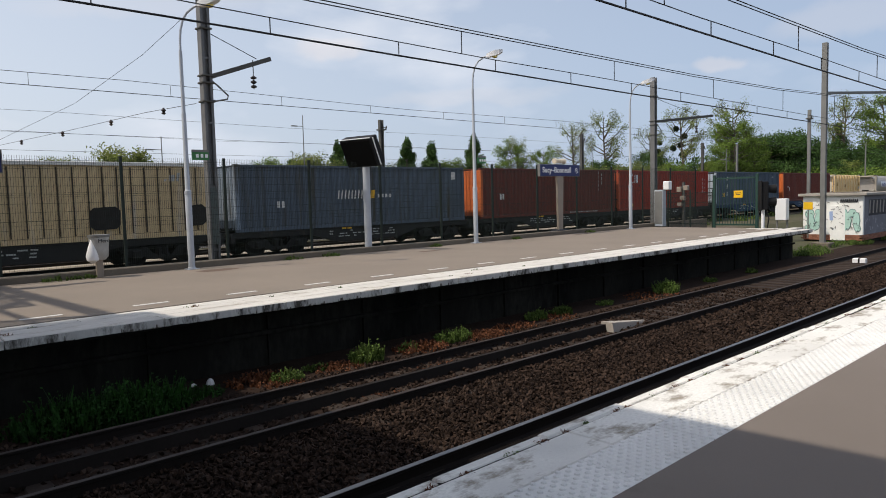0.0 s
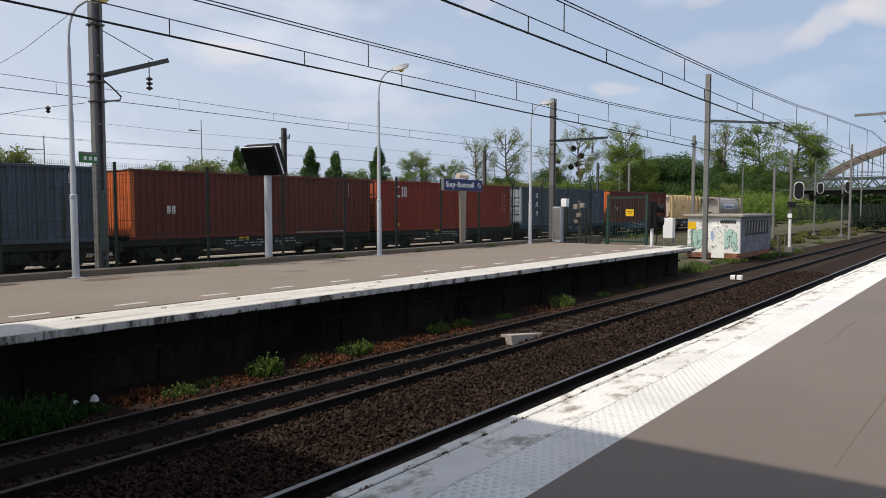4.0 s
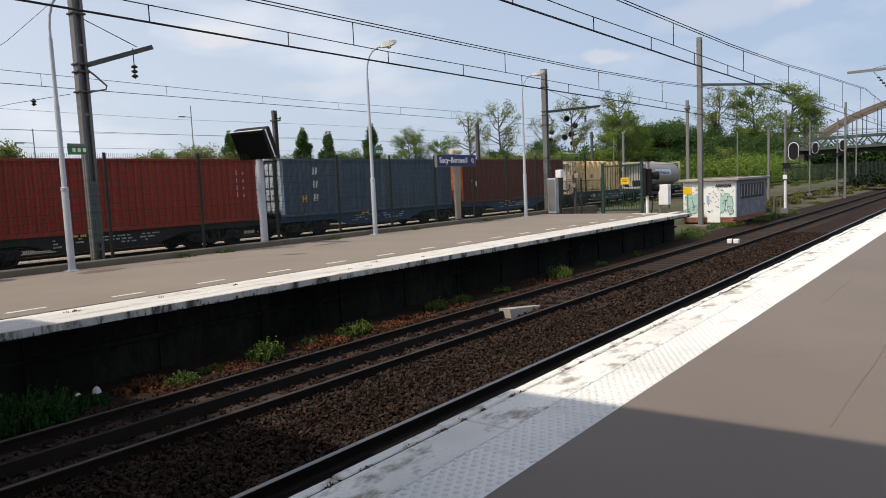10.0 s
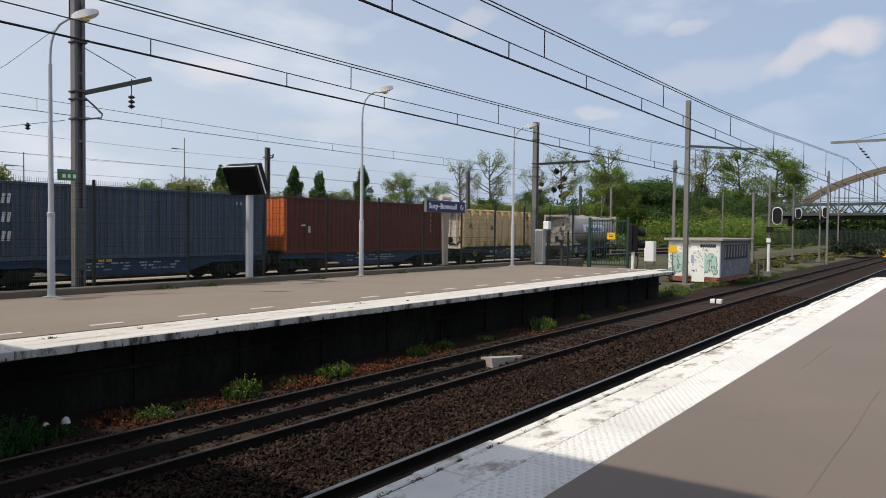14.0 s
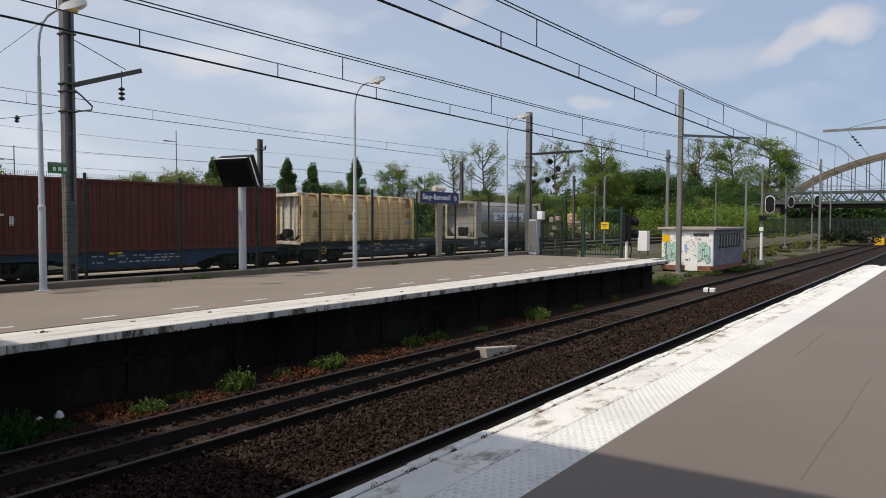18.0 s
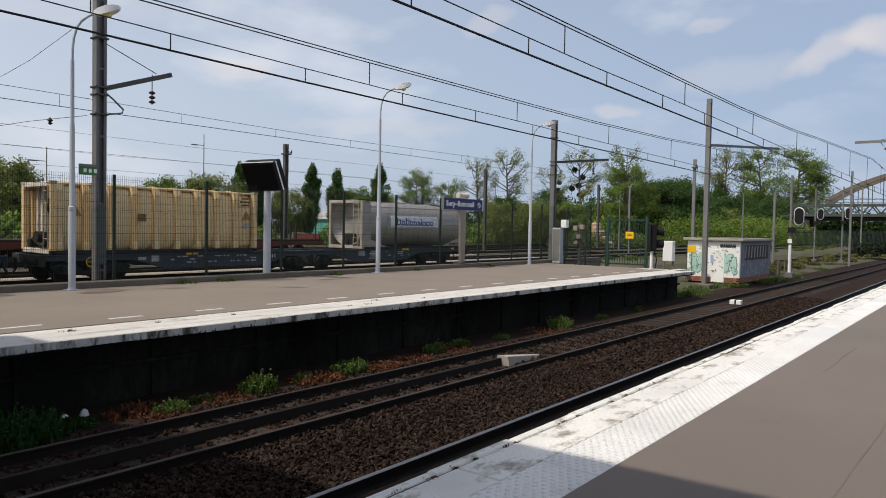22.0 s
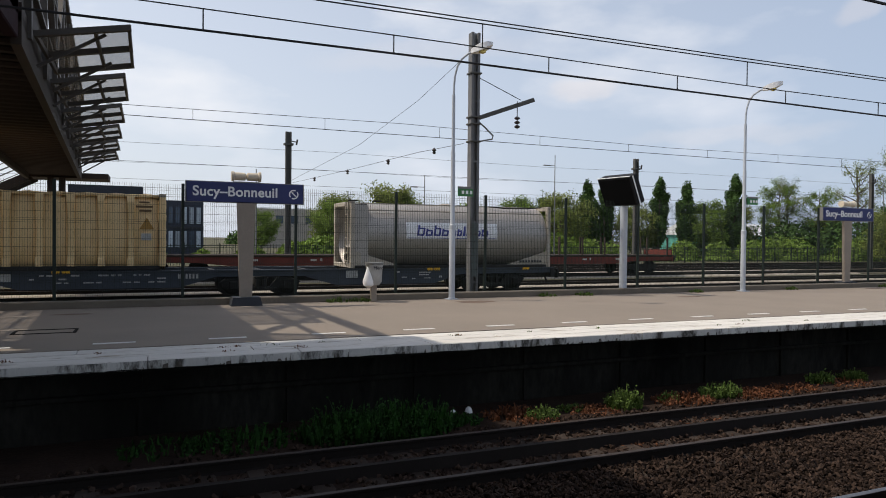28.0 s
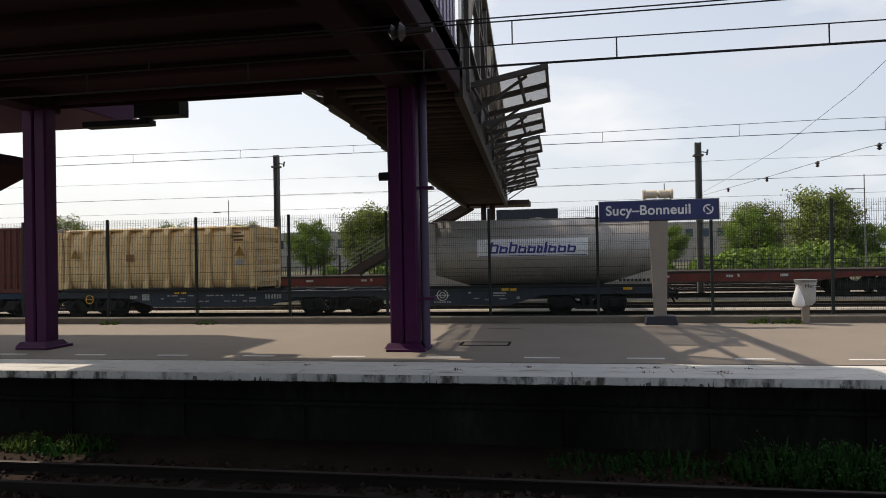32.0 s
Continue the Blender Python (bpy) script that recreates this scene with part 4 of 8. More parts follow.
def bars(t, name, label, x, z, rows, material, y=-1.198, slant=0.0):
    """Flat marks on a side, as plain bars: rows of (dx, dz, w, h)."""
    b = Build()
    for dx, dz, w, h in rows:
        b.add([(x + dx, y, z + dz), (x + dx + w, y, z + dz), (x + dx + w + slant * h, y, z + dz + h), (x + dx + slant * h, y, z + dz + h)], [(0, 1, 2, 3)])
    return tagged(part(name, b, material, t, label), kind="stuff" if len(rows) > 2 else "")


M_C_BROWN = cont_mat("container_brown", (0.130, 0.025, 0.014), 0.16, (0.085, 0.03, 0.02))
M_C_ORANGE = cont_mat("container_orange_end", (0.55, 0.13, 0.03), 0.15, (0.2, 0.07, 0.03))
M_C_RED = cont_mat("container_red", (0.290, 0.030, 0.013), 0.10, (0.16, 0.028, 0.016))
M_C_REDEND = cont_mat("container_red_end", (0.50, 0.10, 0.04), 0.2, (0.25, 0.06, 0.03))
M_C_BLUE = cont_mat("container_blue_grey", (0.064, 0.092, 0.132), 0.44, (0.125, 0.14, 0.145))
M_C_BLUEEND = cont_mat("container_pale_blue_end", (0.40, 0.46, 0.53), 0.3, (0.17, 0.19, 0.21))
M_C_UNIT = cont_mat("container_slate", (0.082, 0.106, 0.138), 0.46, (0.060, 0.056, 0.042))
# paler copy of the slate: sunlight on the end is put into the colour
M_C_SLATE_LIT = cont_mat("container_slate_lit_end", (0.20, 0.245, 0.30), 0.4, (0.07, 0.07, 0.07))
M_C_BEIGE = cont_mat("container_beige", (0.60, 0.45, 0.25), 0.42, (0.46, 0.40, 0.32))
M_C_YELLOW = mat("container_cream_yellow", (0.77, 0.56, 0.29), 0.6, var=0.13, scale=1.4, fine=14, bump=0.08, patch=0.36, patch_col=(0.60, 0.40, 0.17), patch_scale=1.3, stretch=(1.3, 1.3, 0.25))
M_TANK = mat("tank_jacket", (0.40, 0.37, 0.335), 0.42, metal=0.35, var=0.12, scale=0.8, fine=20, bump=0.03, patch=0.3, patch_col=(0.30, 0.265, 0.22), stretch=(0.4, 1, 1))
M_TANKFRAME = mat("tank_frame_grey", (0.40, 0.355, 0.29), 0.6, var=0.2, scale=1.5, fine=20, patch=0.25, patch_col=(0.2, 0.18, 0.15))
M_MARK = mat("pale_marking", (0.70, 0.68, 0.64), 0.6, var=0.15, scale=6, fine=30, bump=0)
M_MARK_GREY = mat("faded_marking", (0.42, 0.42, 0.40), 0.6, var=0.25, scale=6, fine=30, bump=0)
M_MARK_YEL = mat("amber_marking", (0.75, 0.42, 0.03), 0.6, var=0.15, scale=6, fine=30, bump=0)
M_MARK_BLUE = mat("blue_marking", (0.05, 0.06, 0.26), 0.5, var=0.1, bump=0)

RIBY = -1.225
# beige swap body with dark ribs, leading in the clip
M_RIB = mat("dark_rib", (0.06, 0.045, 0.03), 0.8, var=0.2)
bx = container(-2.5, 13.7, M_C_BEIGE, "beige ribbed swap body with dark smudges on a freight wagon", doors=False, pitch=0.62, deep=0.02)
for i in range(30):
    part("rib", Build().box(0.22 + i * 0.452, 0.255 + i * 0.452, RIBY - 0.012, RIBY + 0.03, 0.2, 2.42), M_RIB, bx, "thin dark rib")
part("roof_edge", Build().box(0.0, 13.7, RIBY - 0.02, RIBY + 0.05, 2.47, 2.60, 0.012), M_MARK, bx, "whitish top edge")
smudge = mat("soot_square", (0.022, 0.019, 0.017), 0.9, var=0.3, scale=5)
for x, w in ((9.72, 0.95), (13.0, 0.66)):
    z0, z1, c = 0.35, 1.12, 0.14
    outline = [(x + c, z0), (x + w - c, z0 + 0.02), (x + w, z0 + c), (x + w + 0.02, z1 - c), (x + w - c, z1), (x + c, z1 - 0.03), (x, z1 - c), (x - 0.02, z0 + c)]
    part("black_square", Build().sweep(outline, "y", RIBY - 0.022, RIBY - 0.016), smudge, bx, "black painted-out square")
bars(bx, "lettering", "dark faded letters", 12.2, 1.95, [(0, 0, 0.08, 0.08), (0.16, 0, 0.2, 0.22), (0.42, 0, 0.1, 0.3)], M_MARK_GREY, RIBY - 0.008, 0.2)
ct = container(12.35, 12.19, M_C_UNIT, "slate-grey weathered corrugated container on a freight wagon", doors=False, end_mat=M_C_SLATE_LIT)
bars(ct, "lettering", "row of pale slanted bars", 4.62, 1.19, [(i * 0.345 + d, 0, 0.07, 0.37) for i in range(4) for d in (0.0, 0.17)], M_MARK, RIBY - 0.006, 0.15)
bars(ct, "amber_bars", "amber letter bars", 6.04, 1.19, [(0, 0, 0.22, 0.36), (0.30, 0, 0.22, 0.36)], M_MARK_YEL, RIBY - 0.006, 0.15)
bars(ct, "small_bars", "", 6.75, 1.22, [(0.21 * i, 0, 0.13, 0.15) for i in range(4)], M_MARK, RIBY - 0.006)
bars(ct, "data_plate", "white data plates", 1.75, 0.9, [(0, 0, 0.12, 0.25), (0.2, 0, 0.12, 0.25)], M_MARK, RIBY - 0.006)
bars(ct, "corner_label", "", 11.3, 2.0, [(0, 0, 0.25, 0.35)], M_MARK, RIBY - 0.006)
cb = container(25.75, 12.19, M_C_BROWN, "dark brown corrugated container with a bright orange end", doors=False, end_mat=M_C_ORANGE)
bars(cb, "data_plate", "white data plates", 1.4, 0.95, [(0, 0, 0.14, 0.3), (0.2, 0, 0.14, 0.3)], M_MARK, RIBY - 0.006)
bars(cb, "number_bars", "pale number bars", 9.2, 1.3, [(1.2, 0.25 * k, 0.05, 0.17) for k in range(5)] + [(1.5, 0.4 + 0.25 * k, 0.05, 0.17) for k in range(3)], M_MARK_GREY, RIBY - 0.006)
bars(cb, "rail_marks", "small pale marks along the sill", 7.5, 0.06, [(0.12 * k, 0, 0.07, 0.06) for k in range(24)], M_MARK_GREY, RIBY - 0.006)
cc = container(38.4, 12.19, M_C_RED, "rust-red corrugated container with a bright red door end", end_mat=M_C_REDEND)
lg = Build()
for a in range(5, 22):
    q0, q1 = math.pi * a / 13 * 1.0, math.pi * (a + 1) / 13
    lg.add([(1.62 + r * 0.55 * math.cos(q), RIBY - 0.006, 2.02 + r * math.sin(q)) for q in (q0, q1) for r in (0.22, 0.30)], [(0, 1, 3, 2)])
lg.box(1.86, 1.93, RIBY - 0.008, RIBY - 0.004, 1.75, 2.28).box(2.02, 2.09, RIBY - 0.008, RIBY - 0.004, 1.75, 2.28).box(2.16, 2.24, RIBY - 0.008, RIBY - 0.004, 1.75, 2.28)
part("white_mark", lg, M_WHITE, cc, "white curved owner mark")
bars(cc, "number_bars", "pale number bars", 10.8, 1.0, [(0.4, 0.3 * k, 0.06, 0.2) for k in range(4)] + [(0.7, 0.3 * k, 0.06, 0.12) for k in range(4)], M_MARK_GREY, RIBY - 0.006)
bars(cc, "yellow_label", "", 1.4, 0.25, [(0, 0, 0.28, 0.14)], M_MARK_YEL, RIBY - 0.006)
cd = container(51.88, 12.19, M_C_BLUE, "blue-grey corrugated container with pale doors on a blue wagon", end_mat=M_C_BLUEEND)
bars(cd, "column_letters", "faded white letter column", 1.80, 0.66, [(0.0, 0.60 * k, 0.10, 0.32) for k in range(3)] + [(0.16, 0.60 * k, 0.10, 0.32) for k in range(3)], M_MARK, RIBY - 0.006, 0.15)
bars(cd, "amber_bars", "amber ladder-shaped mark", 1.15, 0.62, [(0, 0, 0.07, 0.32), (0.2, 0, 0.07, 0.32), (0.05, 0.14, 0.17, 0.06)], M_MARK_YEL, RIBY - 0.006)
bars(cd, "small_bars", "", 10.6, 2.1, [(0, 0, 0.08, 0.12), (0.2, 0, 0.08, 0.12)], M_MARK_GREY, RIBY - 0.006)
ce = container(65.02, 12.19, M_C_BROWN, "brown corrugated container with an orange end on a blue wagon", doors=False, end_mat=M_C_ORANGE)
bars(ce, "data_plate", "white data plate", 1.4, 0.95, [(0, 0, 0.14, 0.3), (-0.4, 0.3, 0.25, 0.08)], M_MARK, RIBY - 0.006)
bars(ce, "number_bars", "", 9.6, 1.0, [(0.9, 0.3 * k, 0.05, 0.2) for k in range(4)], M_MARK_GREY, RIBY - 0.006)

# cream bulk container: bulged panels between square ribs
yc = thing("bulk_container", "cream-yellow bulk container with bulged sides and ribs", "container", pose(78.72, TY, DECK), group="containers on the train")
MOVERS.append((yc, 78.72, TY, DECK))
M_END_WHITE = mat("grubby_white_end", (0.66, 0.61, 0.52), 0.6, var=0.2, scale=3, fine=20, patch=0.35, patch_col=(0.36, 0.31, 0.24), patch_scale=3)
YL, YH = 8.15, 2.42
NB = 9
pitch = (YL - 0.5) / NB
for s in (-1, 1):
    for i in range(NB):
        a = 0.25 + i * pitch
        b = Build()
        prof = [(0.86, 0.12), (1.00, 0.30), (1.06, 0.75), (1.06, 1.3), (1.03, 1.80), (0.97, 2.18), (0.80, 2.36)]
        cols = [(a + 0.12, -0.01), (a + pitch * 0.35, 0.055), (a + pitch * 0.58, 0.065), (a + pitch * 0.8, 0.055), (a + pitch + 0.02, -0.01)]
        b.add([(x, s * (y + d), z) for x, d in cols for y, z in prof], [(c * 7 + k, c * 7 + 7 + k, c * 7 + 8 + k, c * 7 + 1 + k) for c in range(4) for k in range(6)])
        part("side_panel", b, M_C_YELLOW, yc, "bulged cream panel", True)
        r_, lo_, hi_ = Build(), a - 0.03, a + 0.16
        ring_ = [(0.86, 0.10, 0.0), (1.21, 0.10, 0.0), (1.21, 0.34, 0.0), (1.17, 0.42, 0.02), (1.15, 1.75, 0.03), (1.20, 2.16, 0.0), (1.12, 2.38, -0.02), (0.84, 2.41, -0.02)]
        r_.add([(lo_ + t_, s * y_, z_) for y_, z_, t_ in ring_] + [(hi_ - t_, s * y_, z_) for y_, z_, t_ in ring_], [(k_, (k_ + 1) % 8, 8 + (k_ + 1) % 8, 8 + k_) for k_ in range(8)] + [tuple(range(7, -1, -1)), tuple(range(8, 16))])
        part("rib", r_, M_C_YELLOW, yc, "square pressed rib")
    part("bottom_rail", Build().box(0.0, YL, s * 1.06, s * 1.22, 0.0, 0.13, 0.01), M_WAGON, yc)
    part("top_rail", Build().box(0.0, YL, s * 0.86, s * 1.02, 2.33, 2.42, 0.02), M_C_YELLOW, yc)
    for x in (0, YL - 0.2):
        part("corner_post", Build().box(x, x + 0.2, s * 1.0, s * 1.22, 0, YH + 0.02, 0.02), M_C_YELLOW, yc)
        part("corner_casting", Build().box(x - 0.01, x + 0.21, s * 1.0, s * 1.228, YH - 0.08, YH + 0.03, 0.01), M_TANKFRAME, yc)
part("roof", Build().box(0.1, YL - 0.1, -0.95, 0.95, 2.34, 2.40), M_C_YELLOW, yc)
for x in (0.34, YL - 0.14):
    e = part("end_wall", Build().box(x, x + 0.06, -1.05, 1.05, 0.1, 2.36), M_END_WHITE if x < 1 else M_C_YELLOW, yc)
part("hose", Build().path([(0.05, -1.0, 2.05), (0.0, -1.1, 1.8), (-0.02, -1.1, 1.5), (0.0, -1.02, 1.2)], 0.035, 8).path([(0.1, -0.9, 0.75), (0.0, -1.0, 0.45), (0.02, -0.7, 0.25), (0.05, -0.2, 0.3), (0.05, 0.3, 0.5)], 0.06, 8), M_BOGIE, yc, "dark discharge hose", True)
part("end_lintel", Build().box(0, 0.2, -1.0, 1.0, YH - 0.16, YH, 0.02), M_END_WHITE, yc)
part("end_sill", Build().box(0, 0.2, -1.0, 1.0, 0.0, 0.16, 0.02), M_END_WHITE, yc)
for y in (-0.55, 0.0, 0.55):
    part("end_post", Build().box(0.26, 0.33, y - 0.05, y + 0.05, 0.16, 2.26, 0.01), M_END_WHITE, yc)
part("outlet_valve", Build().tube((0.0, 0.0, 0.55), (0.34, 0.0, 0.55), 0.2).box(-0.05, 0.3, 0.3, 0.6, 0.2, 0.5, 0.04), M_BOGIE, yc, "dark outlet valve")
for k in range(5):
    part("end_rung", Build().box(YL - 0.06, YL + 0.02, -1.05, 1.05, 0.3 + 0.42 * k, 0.52 + 0.42 * k, 0.01), M_C_YELLOW, yc)
part("end_ladder", Build().box(-0.05, -0.01, -1.1, -1.06, 0.2, 2.3).box(-0.05, -0.01, -0.75, -0.71, 0.2, 2.3).box(-0.05, -0.01, -1.06, -0.75, 0.5, 0.53).box(-0.05, -0.01, -1.06, -0.75, 0.9, 0.93).box(-0.05, -0.01, -1.06, -0.75, 1.3, 1.33).box(-0.05, -0.01, -1.06, -0.75, 1.7, 1.73).box(-0.05, -0.01, -1.06, -0.75, 2.1, 2.13), M_TANKFRAME, yc)
for k in range(NB):
    part("roof_hatch", Build().lathe([(0.26, 2.40), (0.28, 2.47), (0.05, 2.50)], (0.75 + k * pitch, 0.0, 0), n=14), M_C_YELLOW, yc, smooth=True)
M_OCHRE = mat("faded_ochre_mark", (0.36, 0.20, 0.05), 0.7, var=0.2)
for x in (0.55, 7.36):
    part("warning_triangle", Build().add([(x, -1.235, 1.30), (x + 0.44, -1.235, 1.30), (x + 0.22, -1.235, 1.68)], [(0, 1, 2)]), M_OCHRE, yc, "faded brown warning triangle")
bars(yc, "small_lettering_bars", "rows of faded dark bars", 7.26, 1.86, [(0.0, 0.13, 0.5, 0.07), (0.1, 0.0, 0.36, 0.07), (0.1, 0.27, 0.3, 0.06)], mat("brown_letter", (0.16, 0.10, 0.05), 0.8, var=0.2), -1.24)
bars(yc, "rusty_square", "rust-brown square patch", 2.95, 1.15, [(0, 0, 0.32, 0.28)], mat("rust_patch", (0.26, 0.14, 0.05), 0.8, var=0.3), -1.245)
bars(yc, "pale_label", "", 7.42, 0.95, [(0, 0, 0.3, 0.22)], M_MARK_GREY, -1.24)

# grey tank in its frame
tk = thing("tank_container", "grey steel tank in an open frame with white label panel", "tank container", pose(93.02, TY, DECK), group="containers on the train")
MOVERS.append((tk, 93.02, TY, DECK))
TL, TH = 8.35, 2.42
pr = [(0.0, 0.55), (0.55, 0.52), (0.9, 0.34), (1.08, 0.12)]
body = [(r, x) for r, x in ((0.05, 0.55), (0.55, 0.56), (0.9, 0.52), (1.08, 0.30), (1.145, 0.14), (1.155, 0.5), (1.155, TL - 0.5), (1.145, TL - 0.14), (1.0, TL - 0.10), (0.6, TL - 0.06), (0.05, TL - 0.05))]
part("tank", Build().lathe(body, (0, 0, 1.26), "x", 40), M_TANK, tk, "brushed grey tank shell", True)
for x in (0.0, TL - 0.16):
    for s in (-1, 1):
        part("corner_post", Build().box(x, x + 0.16, s * 1.06, s * 1.22, 0, TH, 0.02), M_TANKFRAME, tk)
    part("top_beam", Build().box(x, x + 0.16, -1.1, 1.1, TH - 0.16, TH, 0.02), M_TANKFRAME, tk)
    part("bottom_beam", Build().box(x, x + 0.16, -1.1, 1.1, 0.0, 0.16, 0.02), M_TANKFRAME, tk)
for s in (-1, 1):
    part("bottom_rail", Build().box(0.1, TL - 0.1, s * 1.05, s * 1.18, 0.0, 0.1, 0.01), M_WAGON, tk)
    for x0, x1 in ((0.16, 1.9), (TL - 0.16, TL - 1.9)):
        part("gusset", Build().add([(x0, s * 1.17, 0.1), (x1, s * 1.10, 0.1), (x0, s * 1.17, 0.62), (x0, s * 1.13, 0.1), (x1, s * 1.06, 0.1), (x0, s * 1.13, 0.62)], [(0, 1, 2), (3, 5, 4), (0, 3, 4, 1), (1, 4, 5, 2), (2, 5, 3, 0)]), M_TANKFRAME, tk, "pale grey saddle plate")
for s in (-1, 1):
    part("end_shroud", Build().box(0.14, 0.66, s * 1.125, s * 1.16, 0.1, 2.30), M_TANK, tk, "grey shroud plate")
part("end_hood", Build().box(0.02, 0.62, -1.13, 1.13, 2.30, 2.34), M_STEEL_DARK, tk)
part("walkway", Build().box(0.6, TL - 0.6, -0.28, 0.28, 2.38, 2.42), M_TANKFRAME, tk)
part("top_rail", Build().box(0.4, TL - 0.3, -1.0, -0.94, 2.10, 2.15, 0.01).box(0.4, TL - 0.3, 0.94, 1.0, 2.10, 2.15, 0.01), M_TANKFRAME, tk)
for x in (0.08, 1.0):
    part("frame_cap", Build().box(x - 0.12, x + 0.16, -1.22, -0.9, TH, TH + 0.05, 0.01), M_BLACK, tk)
part("hand_pipe", Build().path([(5.9, -0.5, 2.40), (6.6, -0.62, 2.34), (7.6, -0.62, 2.36), (8.1, -0.9, 2.40)], 0.025, 6), M_BLACK, tk)
part("manlid", Build().lathe([(0.3, 2.34), (0.3, 2.44), (0.1, 2.48)], (4.2, 0, 0), n=16), M_TANKFRAME, tk, smooth=True)
lad = Build()
for y in (-1.0, -0.66):
    lad.box(-0.06, -0.02, y - 0.02, y + 0.02, 0.1, 2.4)
for k in range(8):
    lad.box(-0.06, -0.02, -1.0, -0.66, 0.25 + 0.28 * k, 0.28 + 0.28 * k)
part("end_ladder", lad, M_TANKFRAME, tk)
part("valve_gear", Build().box(0.18, 0.5, -0.35, 0.35, 0.2, 0.75, 0.05).tube((0.1, 0, 0.4), (0.5, 0, 0.4), 0.12), M_BOGIE, tk)


def curved(rows, rad=1.162, zc=1.26):
    """Flat marks laid on the tank's flank: rows of (x, z, w, h, slant)."""
    b = Build()
    for x, z, w, h, sl in rows:
        v = []
        for k in range(5):
            zz = z + h * k / 4
            y = -math.sqrt(max(0.0, rad * rad - (zz - zc) ** 2))
            v += [(x + sl * h * k / 4, y, zz), (x + w + sl * h * k / 4, y, zz)]
        b.add(v, [(2 * k, 2 * k + 1, 2 * k + 3, 2 * k + 2) for k in range(4)])
    return b


part("label_panel", curved([(2.15, 1.09, 3.80, 0.61, 0)]), M_WHITE, tk, "white label panel")
part("label_line", curved([(2.2, 1.105, 3.7, 0.022, 0)], 1.166), M_MARK_BLUE, tk)
rows, x = [], 2.56
for w, h in ((.30, .40), (.28, .27), (.28, .40), (.28, .27), (.27, .27), (.20, .27), (.10, .38), (.28, .27), (.28, .27), (.28, .27)):
    rows.append((x, 1.2, w, h, 0.2))
    x += w + 0.045
strokes = []
for x, z, w, h, sl in rows:        # each sign an open slanted box
    strokes += [(x, z, 0.075, h, sl), (x + w - 0.075, z, 0.075, h * 0.7, sl), (x + 0.05, z, w - 0.1, 0.06, sl)]
    strokes.append((x + sl * h * 0.62, z + h * 0.62, w - 0.02, 0.06, sl))
tagged(part("lettering", curved(strokes, 1.168), M_MARK_BLUE, tk), "word-like row of slanted blue bars", kind="stuff")
tagged(part("small_bars", curved([(0.85 + 0.12 * k, 2.02, 0.08, 0.06, 0) for k in range(8)], 1.164), M_MARK_GREY, tk), kind="stuff")
bars(tk, "frame_lettering", "dark bars on the saddle plate", 6.95, 0.18, [(0.13 * k, 0, 0.09, 0.09) for k in range(8)], M_BASE, -1.178)
bars(tk, "hazard_diamond", "white triangle marks", 7.62, 0.86, [(0, 0, 0.12, 0.1), (0.14, 0, 0.12, 0.1), (0.07, 0.13, 0.12, 0.1)], M_MARK, -1.06)


WHEEL_R = 0.42
M_WHEEL_ME = Build().lathe([(0.10, -0.09), (0.40, -0.065), (0.42, -0.065), (0.42, 0.05), (0.45, 0.06), (0.45, 0.075), (0.36, 0.07), (0.33, 0.0), (0.14, 0.0), (0.10, 0.09)], (0, 0, 0), "y", 20).mesh("wheel", M_BOGIE, True)


def bogie(t, x):
    """Two wheelsets and side frames, at x along the wagon's own length."""
    zr = YARD_RAIL
    fr = Build()
    for s in (-1, 1):
        fr.sweep([(x - 1.35, zr + 0.52), (x - 1.2, zr + 0.62), (x - 0.55, zr + 0.66), (x - 0.3, zr + 0.36), (x + 0.3, zr + 0.36), (x + 0.55, zr + 0.66), (x + 1.2, zr + 0.62), (x + 1.35, zr + 0.52), (x + 1.2, zr + 0.34), (x + 0.65, zr + 0.34), (x + 0.35, zr + 0.22), (x - 0.35, zr + 0.22), (x - 0.65, zr + 0.34), (x - 1.2, zr + 0.34)], "y", s * 0.98, s * 1.08)
        for w in (-0.9, 0.9):
            fr.box(x + w - 0.15, x + w + 0.15, s * 1.06, s * 1.18, zr + 0.28, zr + 0.56, 0.03)
            fr.tube((x + w, s * 1.08, zr + WHEEL_R), (x + w, s * 1.22, zr + WHEEL_R), 0.11, n=10)
        for w in (-0.12, 0.12):
            fr.tube((x + w, s * 1.05, zr + 0.28), (x + w, s * 1.05, zr + 0.62), 0.07, n=8)
    fr.box(x - 0.2, x + 0.2, -1.0, 1.0, zr + 0.4, zr + 0.72, 0.03)
    b = part("bogie_frame", fr, M_BOGIE, t, "sooty bogie frame")
    for w in (-0.9, 0.9):
        ax = part("wheelset", Build().tube((0, -1.0, 0), (0, 1.0, 0), 0.08, n=10), M_BOGIE, t, "dark wheelset", at=pose(x + w, 0, zr + WHEEL_R))
        part("wheel", M_WHEEL_ME, None, ax, at=pose(0, -0.76, 0, 0, 0, 180))
        part("wheel", M_WHEEL_ME, None, ax, at=pose(0, 0.76, 0))
        WHEELS.append((ax, x + w, zr + WHEEL_R))
    return b


